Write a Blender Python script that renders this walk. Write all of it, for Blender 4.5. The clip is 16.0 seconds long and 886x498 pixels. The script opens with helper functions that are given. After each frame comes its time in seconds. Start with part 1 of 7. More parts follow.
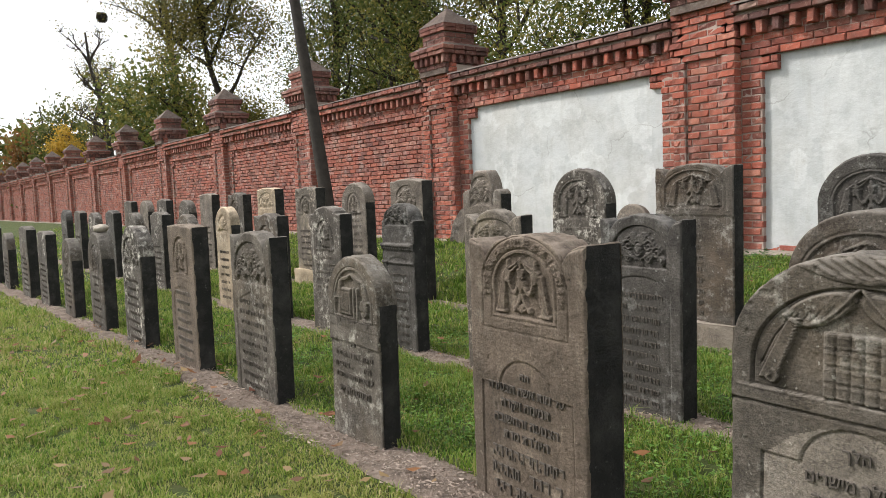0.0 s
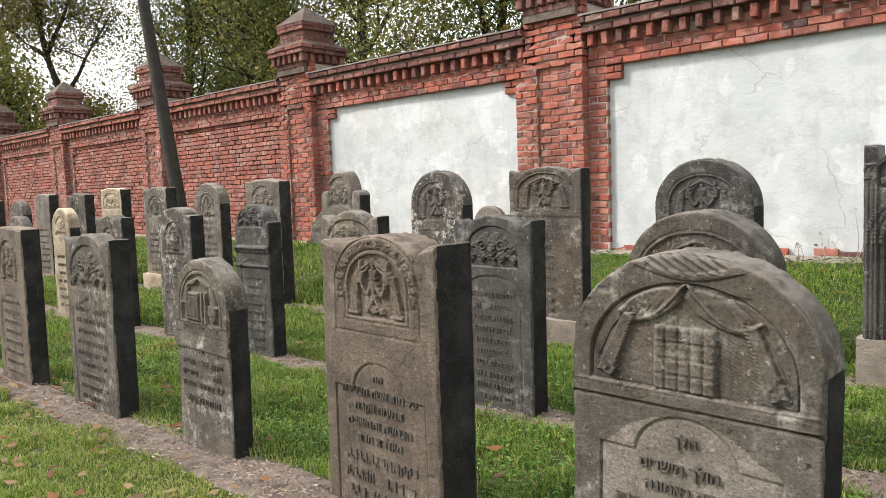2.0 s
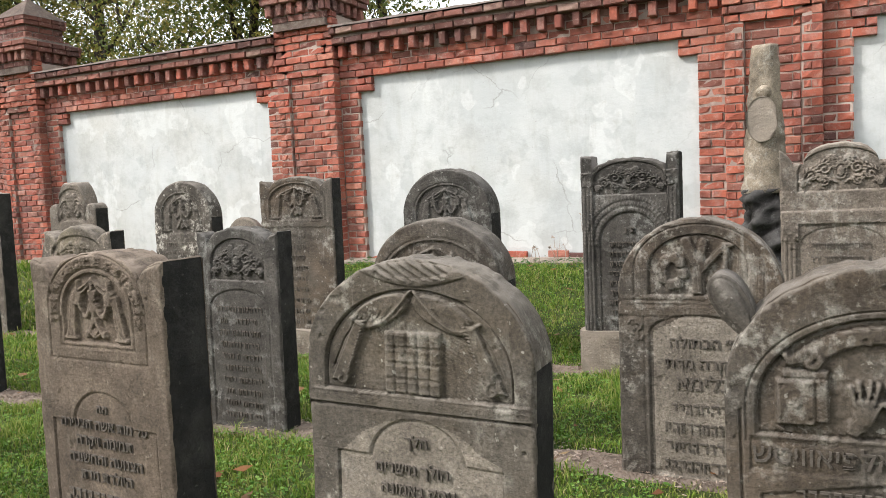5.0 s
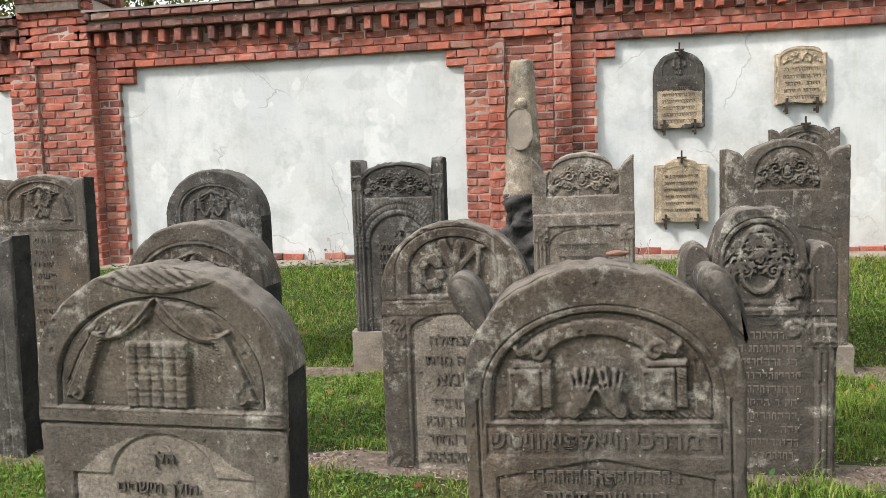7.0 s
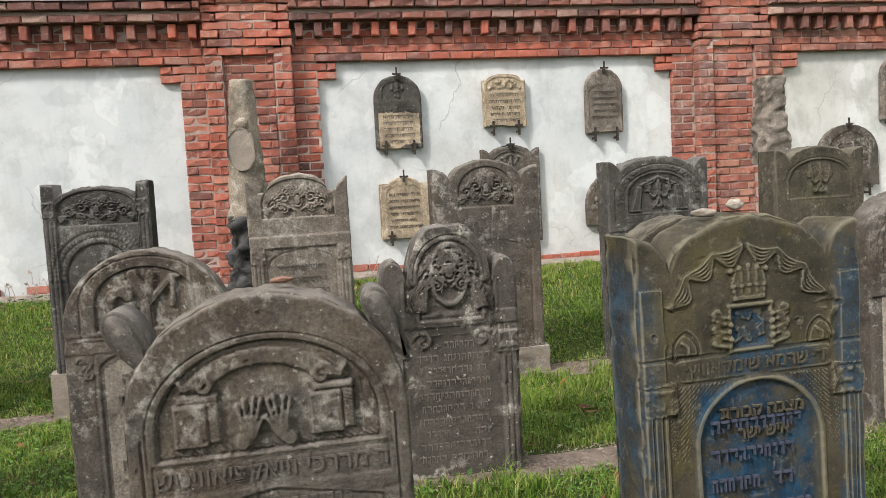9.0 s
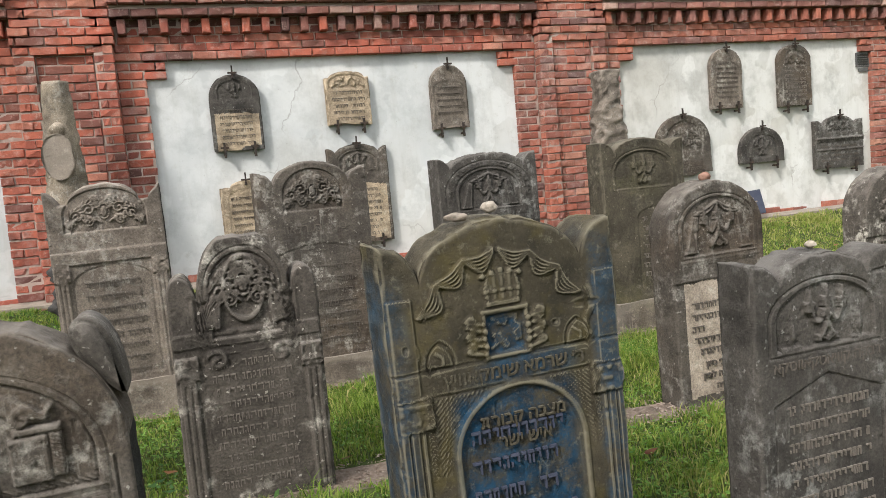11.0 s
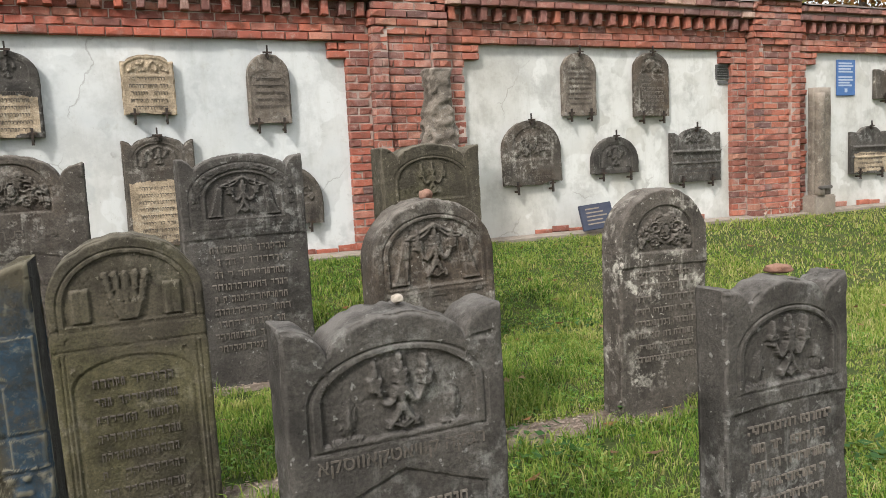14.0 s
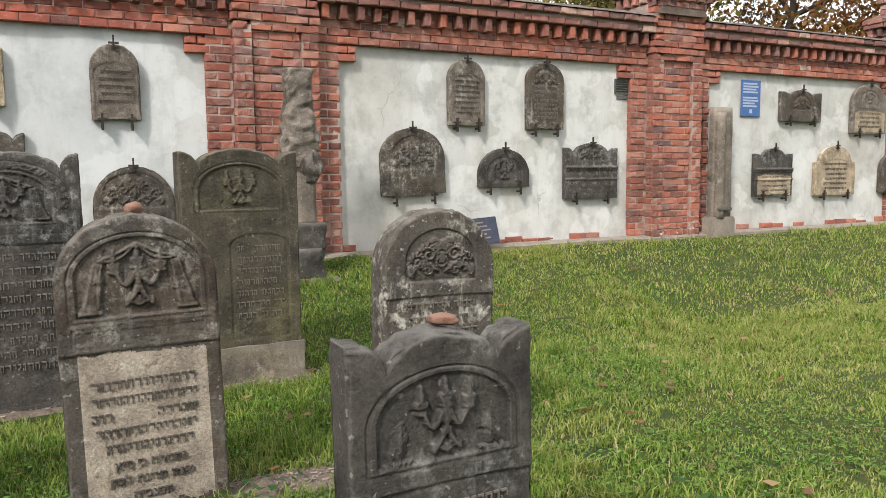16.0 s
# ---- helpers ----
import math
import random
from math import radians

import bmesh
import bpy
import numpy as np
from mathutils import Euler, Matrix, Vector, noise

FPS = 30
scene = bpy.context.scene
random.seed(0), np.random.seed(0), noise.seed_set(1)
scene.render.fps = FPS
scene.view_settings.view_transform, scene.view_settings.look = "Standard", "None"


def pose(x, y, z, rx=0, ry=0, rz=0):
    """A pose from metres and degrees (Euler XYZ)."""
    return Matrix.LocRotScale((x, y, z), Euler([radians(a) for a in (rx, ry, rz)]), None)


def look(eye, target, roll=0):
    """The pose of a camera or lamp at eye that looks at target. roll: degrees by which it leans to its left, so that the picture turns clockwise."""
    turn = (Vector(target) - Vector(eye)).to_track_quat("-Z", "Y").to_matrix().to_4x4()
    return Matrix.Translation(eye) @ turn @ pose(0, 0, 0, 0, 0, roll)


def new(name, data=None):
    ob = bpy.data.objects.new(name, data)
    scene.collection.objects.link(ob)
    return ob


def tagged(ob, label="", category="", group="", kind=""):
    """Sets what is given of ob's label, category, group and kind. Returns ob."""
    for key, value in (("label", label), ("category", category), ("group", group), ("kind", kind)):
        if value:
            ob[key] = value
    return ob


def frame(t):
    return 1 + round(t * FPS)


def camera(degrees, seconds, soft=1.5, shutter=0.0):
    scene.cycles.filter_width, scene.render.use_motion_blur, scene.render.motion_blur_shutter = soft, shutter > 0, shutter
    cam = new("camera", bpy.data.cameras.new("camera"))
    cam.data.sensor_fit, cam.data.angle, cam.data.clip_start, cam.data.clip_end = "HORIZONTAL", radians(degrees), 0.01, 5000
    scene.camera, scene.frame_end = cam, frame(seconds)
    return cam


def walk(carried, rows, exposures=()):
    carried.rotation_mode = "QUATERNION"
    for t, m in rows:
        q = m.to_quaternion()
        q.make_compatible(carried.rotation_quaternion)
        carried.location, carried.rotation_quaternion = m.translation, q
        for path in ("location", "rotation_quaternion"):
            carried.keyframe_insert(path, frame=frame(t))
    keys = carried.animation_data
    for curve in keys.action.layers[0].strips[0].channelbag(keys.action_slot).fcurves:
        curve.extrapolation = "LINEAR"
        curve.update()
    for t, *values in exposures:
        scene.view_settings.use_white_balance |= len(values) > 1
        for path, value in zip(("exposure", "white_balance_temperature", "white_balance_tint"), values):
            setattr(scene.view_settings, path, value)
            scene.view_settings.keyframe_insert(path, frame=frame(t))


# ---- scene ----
cam = camera(60.9, 16.0, soft=0.85)
PATH = [
    (0, (0.127, 0.237, 1.466), (1.323, 1.833, 1.316), -2.3),
    (0.5, (0.141, 0.229, 1.458), (1.399, 1.776, 1.306), -2.0),
    (1, (0.149, 0.228, 1.457), (1.47, 1.722, 1.3), -2.0),
    (1.5, (0.165, 0.23, 1.453), (1.554, 1.66, 1.292), -1.9),
    (2, (0.182, 0.221, 1.456), (1.645, 1.576, 1.298), -2.0),
    (2.5, (0.194, 0.207, 1.454), (1.719, 1.49, 1.288), -2.0),
    (3, (0.214, 0.196, 1.454), (1.802, 1.4, 1.288), -2.2),
    (5.3, (0.266, 0.119, 1.452), (2.101, 0.899, 1.29), -2.2),
    (5.5, (0.258, 0.112, 1.453), (2.113, 0.839, 1.287), -1.9),
    (6, (0.277, 0.081, 1.453), (2.193, 0.632, 1.292), -1.6),
    (6.5, (0.277, 0.059, 1.454), (2.222, 0.493, 1.289), -1.8),
    (7, (0.278, 0.023, 1.455), (2.247, 0.331, 1.282), -1.8),
    (7.5, (0.277, -0.035, 1.459), (2.266, 0.093, 1.296), -2.1),
    (8, (0.274, -0.094, 1.463), (2.267, -0.141, 1.303), -2.2),
    (8.5, (0.264, -0.156, 1.468), (2.247, -0.372, 1.313), -2.2),
    (9, (0.271, -0.235, 1.471), (2.236, -0.574, 1.317), -3.0),
    (9.5, (0.266, -0.331, 1.471), (2.209, -0.781, 1.32), -3.1),
    (9.7, (0.25, -0.384, 1.478), (2.185, -0.863, 1.308), -2.9),
    (11.8, (0.443, -0.997, 1.48), (2.307, -1.712, 1.353), -6.1),
    (12, (0.484, -1.099, 1.468), (2.345, -1.825, 1.363), -6.0),
    (12.5, (0.503, -1.326, 1.469), (2.358, -2.054, 1.301), -5.4),
    (13, (0.512, -1.564, 1.465), (2.384, -2.231, 1.241), -1.4),
    (13.5, (0.505, -1.846, 1.467), (2.334, -2.625, 1.254), -2.2),
    (14, (0.529, -2.147, 1.475), (2.354, -2.937, 1.266), -2.8),
    (14.5, (0.5, -2.443, 1.479), (2.326, -3.225, 1.254), -1.0),
    (15, (0.481, -2.72, 1.482), (2.287, -3.537, 1.216), -0.9),
    (15.5, (0.507, -3.047, 1.503), (2.276, -3.97, 1.362), -2.5),
    (16, (0.556, -3.338, 1.486), (2.338, -4.223, 1.289), -0.6),
]
EXPOSURES = [(0.0, 0.72), (0.6, 0.86), (1.5, 1.03), (3.0, 1.03), (5.5, 1.02), (7.5, 0.96), (9.5, 0.84), (12.0, 0.82), (14.0, 0.8), (16.0, 0.71)]
walk(cam, [(t, look(eye, target, roll)) for t, eye, target, roll in PATH], EXPOSURES)

# ---- world, sun, exposure ----
world = bpy.data.worlds.new("overcast_sky")
scene.world = world
world.use_nodes = True
wn = world.node_tree
sky = wn.nodes.new("ShaderNodeTexSky")
sky.sky_type, sky.sun_disc = "NISHITA", False
sky.sun_elevation, sky.sun_rotation = radians(40), radians(-38)
sky.air_density, sky.dust_density, sky.ozone_density = 0.7, 9.0, 2.5
haze = wn.nodes.new("ShaderNodeMix")
haze.data_type = "RGBA"
haze.inputs[0].default_value = 0.72
haze.inputs[7].default_value = (10.0, 10.3, 10.5, 1.0)
wn.links.new(sky.outputs[0], haze.inputs[6])
wn.nodes["Background"].inputs["Strength"].default_value = 0.108
wn.links.new(haze.outputs[2], wn.nodes["Background"].inputs["Color"])
sun_data = bpy.data.lights.new("sun", "SUN")
sun_data.energy, sun_data.angle, sun_data.color = 2.2, radians(7), (1.0, 0.965, 0.93)
sun = new("sun", sun_data)
sun.matrix_world = look((-9.5, 12, 13), (0, 0, 0))


# ---- materials ----
def shader(name, rough=0.9):
    m = bpy.data.materials.new(name)
    m.use_nodes = True
    nt = m.node_tree
    bsdf = nt.nodes["Principled BSDF"]
    bsdf.inputs["Roughness"].default_value = rough
    bsdf.inputs["Specular IOR Level"].default_value = 0.25
    return m, nt, bsdf


def node(nt, kind, **values):
    n = nt.nodes.new(kind)
    for key, value in values.items():
        n.inputs[key.replace("_", " ")].default_value = value
    return n


def coords(nt, shift=True):
    """Object coordinates, moved by a random amount for each object."""
    tc = nt.nodes.new("ShaderNodeTexCoord")
    if not shift:
        return tc.outputs["Object"]
    oi = nt.nodes.new("ShaderNodeObjectInfo")
    add = nt.nodes.new("ShaderNodeVectorMath")
    add.operation = "MULTIPLY_ADD"
    cmb = nt.nodes.new("ShaderNodeCombineXYZ")
    for k in range(3):
        nt.links.new(oi.outputs["Random"], cmb.inputs[k])
    nt.links.new(cmb.outputs[0], add.inputs[0])
    add.inputs[1].default_value = (37.0, 61.0, 17.0)
    nt.links.new(tc.outputs["Object"], add.inputs[2])
    return add.outputs[0]


def noise_of(nt, vec, scale, detail=6.0, rough=0.6, lo=0.35, hi=0.65, stretch=None):
    if stretch:
        mp = nt.nodes.new("ShaderNodeMapping")
        mp.inputs["Scale"].default_value = stretch
        nt.links.new(vec, mp.inputs["Vector"])
        vec = mp.outputs[0]
    n = node(nt, "ShaderNodeTexNoise", Scale=scale, Detail=detail, Roughness=rough)
    nt.links.new(vec, n.inputs["Vector"])
    r = node(nt, "ShaderNodeMapRange", From_Min=lo, From_Max=hi)
    nt.links.new(n.outputs["Fac"], r.inputs["Value"])
    return r.outputs[0]


def mixed(nt, fac, a, b, mode="MIX"):
    m = nt.nodes.new("ShaderNodeMix")
    m.data_type, m.blend_type = "RGBA", mode
    for slot, v in ((0, fac), (6, a), (7, b)):
        if isinstance(v, (int, float)):
            m.inputs[slot].default_value = v
        elif isinstance(v, tuple):
            m.inputs[slot].default_value = (*v, 1.0)
        else:
            nt.links.new(v, m.inputs[slot])
    return m.outputs[2]


def times(nt, a, k):
    m = nt.nodes.new("ShaderNodeMath")
    m.operation = "MULTIPLY"
    nt.links.new(a, m.inputs[0])
    if isinstance(k, (int, float)):
        m.inputs[1].default_value = k
    else:
        nt.links.new(k, m.inputs[1])
    return m.outputs[0]


def bumped(nt, bsdf, height, strength, distance):
    b = node(nt, "ShaderNodeBump", Strength=strength, Distance=distance)
    nt.links.new(height, b.inputs["Height"])
    nt.links.new(b.outputs[0], bsdf.inputs["Normal"])


def finish(nt, bsdf, colour):
    nt.links.new(colour, bsdf.inputs["Base Color"])


def stone_material(name, base, dark, pale, pale_amount, tint=None, tint_amount=0.0, rough=0.85, worn_edges=0.45, sooted=0.6):
    """Weathered sandstone: body colour with soft clouds, soot, lime runs, lichen dots and paler upward faces."""
    m, nt, bsdf = shader(name, rough)
    warm = lambda q: (q[0] * 0.515, q[1] * 0.482, q[2] * 0.46)
    base, dark = warm(base), warm(dark)
    pale = tuple(q * 0.8 for q in pale)
    v = coords(nt)
    big = noise_of(nt, v, 2.2, 5, 0.55, 0.36, 0.68)
    streak = noise_of(nt, v, 6.0, 5, 0.6, 0.42, 0.7, (1.8, 1.8, 0.28))
    spots = noise_of(nt, v, 15.0, 7, 0.7, 0.50, 0.62)
    patch = noise_of(nt, v, 2.6, 4, 0.6, 0.46, 0.60)
    lichen = noise_of(nt, v, 34.0, 3, 0.55, 0.66, 0.70)
    soot = noise_of(nt, v, 3.4, 7, 0.66, 0.50, 0.64)
    runs = noise_of(nt, v, 9.0, 7, 0.7, 0.56, 0.66, (2.0, 2.0, 0.2))
    c = mixed(nt, times(nt, big, 0.55), base, dark)
    c = mixed(nt, times(nt, streak, 0.4), c, tuple(min(1, q * 1.4) for q in base))
    if tint:
        c = mixed(nt, times(nt, noise_of(nt, v, 1.7, 4, 0.6, 0.48, 0.62), tint_amount), c, tint)
    c = mixed(nt, times(nt, soot, sooted), c, tuple(q * 0.7 for q in dark))
    c = mixed(nt, times(nt, times(nt, spots, patch), pale_amount), c, pale)
    c = mixed(nt, times(nt, times(nt, runs, patch), 0.6 * pale_amount), c, pale)
    c = mixed(nt, times(nt, lichen, 0.25 + 0.4 * pale_amount), c, pale)
    cloud = noise_of(nt, v, 4.5, 8, 0.68, 0.34, 0.66)
    c = mixed(nt, 0.8, c, mixed(nt, cloud, (0.55, 0.54, 0.53), (1.45, 1.45, 1.44)), "MULTIPLY")
    grain = noise_of(nt, v, 85.0, 6, 0.75, 0.34, 0.66)
    c = mixed(nt, 0.75, c, mixed(nt, grain, (0.5, 0.5, 0.5), (1.5, 1.49, 1.46)), "MULTIPLY")
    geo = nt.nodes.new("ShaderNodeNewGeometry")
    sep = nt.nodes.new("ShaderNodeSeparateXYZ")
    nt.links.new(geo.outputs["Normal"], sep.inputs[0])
    # Upward faces painted paler: lichen, plus the sky's brightness put into the colour.
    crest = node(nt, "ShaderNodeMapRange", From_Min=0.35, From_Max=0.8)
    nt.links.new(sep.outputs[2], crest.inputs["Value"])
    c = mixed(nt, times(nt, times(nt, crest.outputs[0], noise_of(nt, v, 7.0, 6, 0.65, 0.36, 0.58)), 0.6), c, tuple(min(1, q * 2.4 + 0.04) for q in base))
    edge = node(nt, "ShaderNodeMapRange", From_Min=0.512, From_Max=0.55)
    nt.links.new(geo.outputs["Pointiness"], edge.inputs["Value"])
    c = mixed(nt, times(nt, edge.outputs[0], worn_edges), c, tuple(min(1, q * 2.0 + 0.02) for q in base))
    finish(nt, bsdf, c)
    bumped(nt, bsdf, noise_of(nt, v, 34.0, 9, 0.72, 0.2, 0.8), 0.75, 0.013)
    return m


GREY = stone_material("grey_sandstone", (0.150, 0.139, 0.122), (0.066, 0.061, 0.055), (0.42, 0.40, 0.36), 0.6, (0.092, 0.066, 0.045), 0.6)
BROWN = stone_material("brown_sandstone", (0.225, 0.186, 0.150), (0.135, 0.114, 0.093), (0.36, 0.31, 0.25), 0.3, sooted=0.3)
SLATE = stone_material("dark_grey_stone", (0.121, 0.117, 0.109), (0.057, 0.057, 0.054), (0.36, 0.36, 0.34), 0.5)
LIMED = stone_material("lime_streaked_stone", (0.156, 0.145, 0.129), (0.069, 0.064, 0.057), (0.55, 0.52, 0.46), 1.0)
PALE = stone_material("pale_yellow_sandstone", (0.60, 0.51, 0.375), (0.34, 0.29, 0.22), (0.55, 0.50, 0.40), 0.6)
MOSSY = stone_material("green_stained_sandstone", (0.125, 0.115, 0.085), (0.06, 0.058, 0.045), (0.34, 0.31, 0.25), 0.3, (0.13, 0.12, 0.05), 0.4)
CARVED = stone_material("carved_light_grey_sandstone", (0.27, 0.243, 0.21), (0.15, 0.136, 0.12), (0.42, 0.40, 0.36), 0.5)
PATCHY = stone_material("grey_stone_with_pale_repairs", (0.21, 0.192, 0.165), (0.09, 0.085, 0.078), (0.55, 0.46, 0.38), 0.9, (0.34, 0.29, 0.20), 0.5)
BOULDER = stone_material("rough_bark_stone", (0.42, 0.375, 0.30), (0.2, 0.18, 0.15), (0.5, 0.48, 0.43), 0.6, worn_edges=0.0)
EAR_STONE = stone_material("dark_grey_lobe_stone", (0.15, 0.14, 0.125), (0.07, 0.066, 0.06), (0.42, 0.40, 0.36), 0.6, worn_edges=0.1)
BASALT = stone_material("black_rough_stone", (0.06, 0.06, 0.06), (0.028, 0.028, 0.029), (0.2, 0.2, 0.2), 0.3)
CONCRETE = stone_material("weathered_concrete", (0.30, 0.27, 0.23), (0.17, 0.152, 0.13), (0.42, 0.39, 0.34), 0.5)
# Letters darker than their stone: the shade of cut writing is in the colour.
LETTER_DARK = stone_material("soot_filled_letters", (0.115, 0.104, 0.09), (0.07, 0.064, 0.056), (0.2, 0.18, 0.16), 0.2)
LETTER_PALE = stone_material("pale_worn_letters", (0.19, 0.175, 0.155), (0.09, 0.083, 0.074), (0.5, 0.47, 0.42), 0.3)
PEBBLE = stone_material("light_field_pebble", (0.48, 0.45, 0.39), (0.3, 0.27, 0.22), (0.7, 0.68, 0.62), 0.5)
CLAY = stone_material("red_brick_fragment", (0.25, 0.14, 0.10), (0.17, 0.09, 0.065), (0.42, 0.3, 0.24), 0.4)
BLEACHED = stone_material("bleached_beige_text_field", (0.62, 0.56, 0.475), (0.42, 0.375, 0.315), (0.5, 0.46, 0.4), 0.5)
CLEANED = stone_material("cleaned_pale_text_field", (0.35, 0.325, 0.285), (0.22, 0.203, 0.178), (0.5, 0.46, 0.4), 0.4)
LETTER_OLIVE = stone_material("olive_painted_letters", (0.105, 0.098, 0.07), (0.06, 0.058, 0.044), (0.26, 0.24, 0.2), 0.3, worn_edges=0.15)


def blue_stone():
    """Brown-green sandstone with remains of blue paint in the borders and the arched inscription field."""
    m, nt, bsdf = shader("blue_painted_sandstone", 0.8)
    v = coords(nt, False)
    sep = nt.nodes.new("ShaderNodeSeparateXYZ")
    nt.links.new(v, sep.inputs[0])
    big = noise_of(nt, v, 4.0, 6, 0.65, 0.38, 0.66)
    c = mixed(nt, big, (0.024, 0.0205, 0.013), (0.07, 0.0585, 0.037))
    c = mixed(nt, times(nt, noise_of(nt, v, 6.0, 5, 0.6, 0.5, 0.62), 0.55), c, (0.075, 0.06, 0.018))

    def band(axis, lo, hi, soft):
        up = node(nt, "ShaderNodeMapRange", From_Min=lo - soft, From_Max=lo + soft)
        dn = node(nt, "ShaderNodeMapRange", From_Min=hi + soft, From_Max=hi - soft)
        for r in (up, dn):
            r.interpolation_type = "SMOOTHSTEP"
            nt.links.new(sep.outputs[axis], r.inputs["Value"])
        return times(nt, up.outputs[0], dn.outputs[0])

    field = times(nt, band(0, -0.205, 0.205, 0.03), band(2, -0.2, 0.845, 0.03))
    niche = times(nt, band(0, -0.073, 0.054, 0.01), band(2, 0.957, 1.082, 0.012))
    left = times(nt, band(0, -0.42, -0.335, 0.03), band(2, 0.1, 1.24, 0.06))
    right = times(nt, band(0, 0.29, 0.42, 0.02), band(2, 0.0, 1.27, 0.06))
    line = times(nt, band(0, -0.12, 0.20, 0.09), band(2, 0.865, 0.945, 0.015))
    paint = field
    for other, k in ((niche, 1.0), (left, 0.65), (right, 0.7), (line, 0.8)):
        mx = nt.nodes.new("ShaderNodeMath")
        mx.operation = "MAXIMUM"
        nt.links.new(paint, mx.inputs[0])
        nt.links.new(times(nt, other, k), mx.inputs[1])
        paint = mx.outputs[0]
    worn = noise_of(nt, v, 6.0, 9, 0.78, 0.40, 0.54)
    hue = mixed(nt, noise_of(nt, v, 9.0, 6, 0.65, 0.35, 0.65), (0.003, 0.011, 0.022), (0.007, 0.052, 0.105))
    c = mixed(nt, times(nt, paint, worn), c, hue)
    c = mixed(nt, times(nt, noise_of(nt, v, 22.0, 6, 0.7, 0.58, 0.68), 0.5), c, (0.17, 0.155, 0.115))
    c = mixed(nt, times(nt, noise_of(nt, v, 70.0, 6, 0.75, 0.56, 0.7), 0.35), c, (0.19, 0.165, 0.11))
    c = mixed(nt, times(nt, noise_of(nt, v, 30.0, 6, 0.7, 0.55, 0.66), 0.5), c, (0.018, 0.016, 0.012))
    geo = nt.nodes.new("ShaderNodeNewGeometry")
    edge = node(nt, "ShaderNodeMapRange", From_Min=0.506, From_Max=0.535)
    nt.links.new(geo.outputs["Pointiness"], edge.inputs["Value"])
    c = mixed(nt, times(nt, edge.outputs[0], 0.6), c, (0.19, 0.17, 0.12))
    finish(nt, bsdf, c)
    bumped(nt, bsdf, noise_of(nt, v, 40.0, 9, 0.72, 0.2, 0.8), 0.6, 0.012)
    return m


BLUE = blue_stone()
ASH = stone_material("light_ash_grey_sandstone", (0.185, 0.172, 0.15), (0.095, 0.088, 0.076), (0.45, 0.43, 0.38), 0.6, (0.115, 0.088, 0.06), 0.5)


def shaded_crust_material():
    """Black algae and soot crust of the damp flank, its shade put into the same dark colour, with the stone showing
    through in places.
    """
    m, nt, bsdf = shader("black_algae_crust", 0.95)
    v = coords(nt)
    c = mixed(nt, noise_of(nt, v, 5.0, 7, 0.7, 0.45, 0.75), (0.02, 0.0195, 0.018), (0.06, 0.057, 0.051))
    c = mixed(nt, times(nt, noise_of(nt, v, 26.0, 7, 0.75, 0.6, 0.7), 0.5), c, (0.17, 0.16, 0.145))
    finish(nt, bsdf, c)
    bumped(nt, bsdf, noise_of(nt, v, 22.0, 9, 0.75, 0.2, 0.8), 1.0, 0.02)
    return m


SHADED_CRUST = shaded_crust_material()


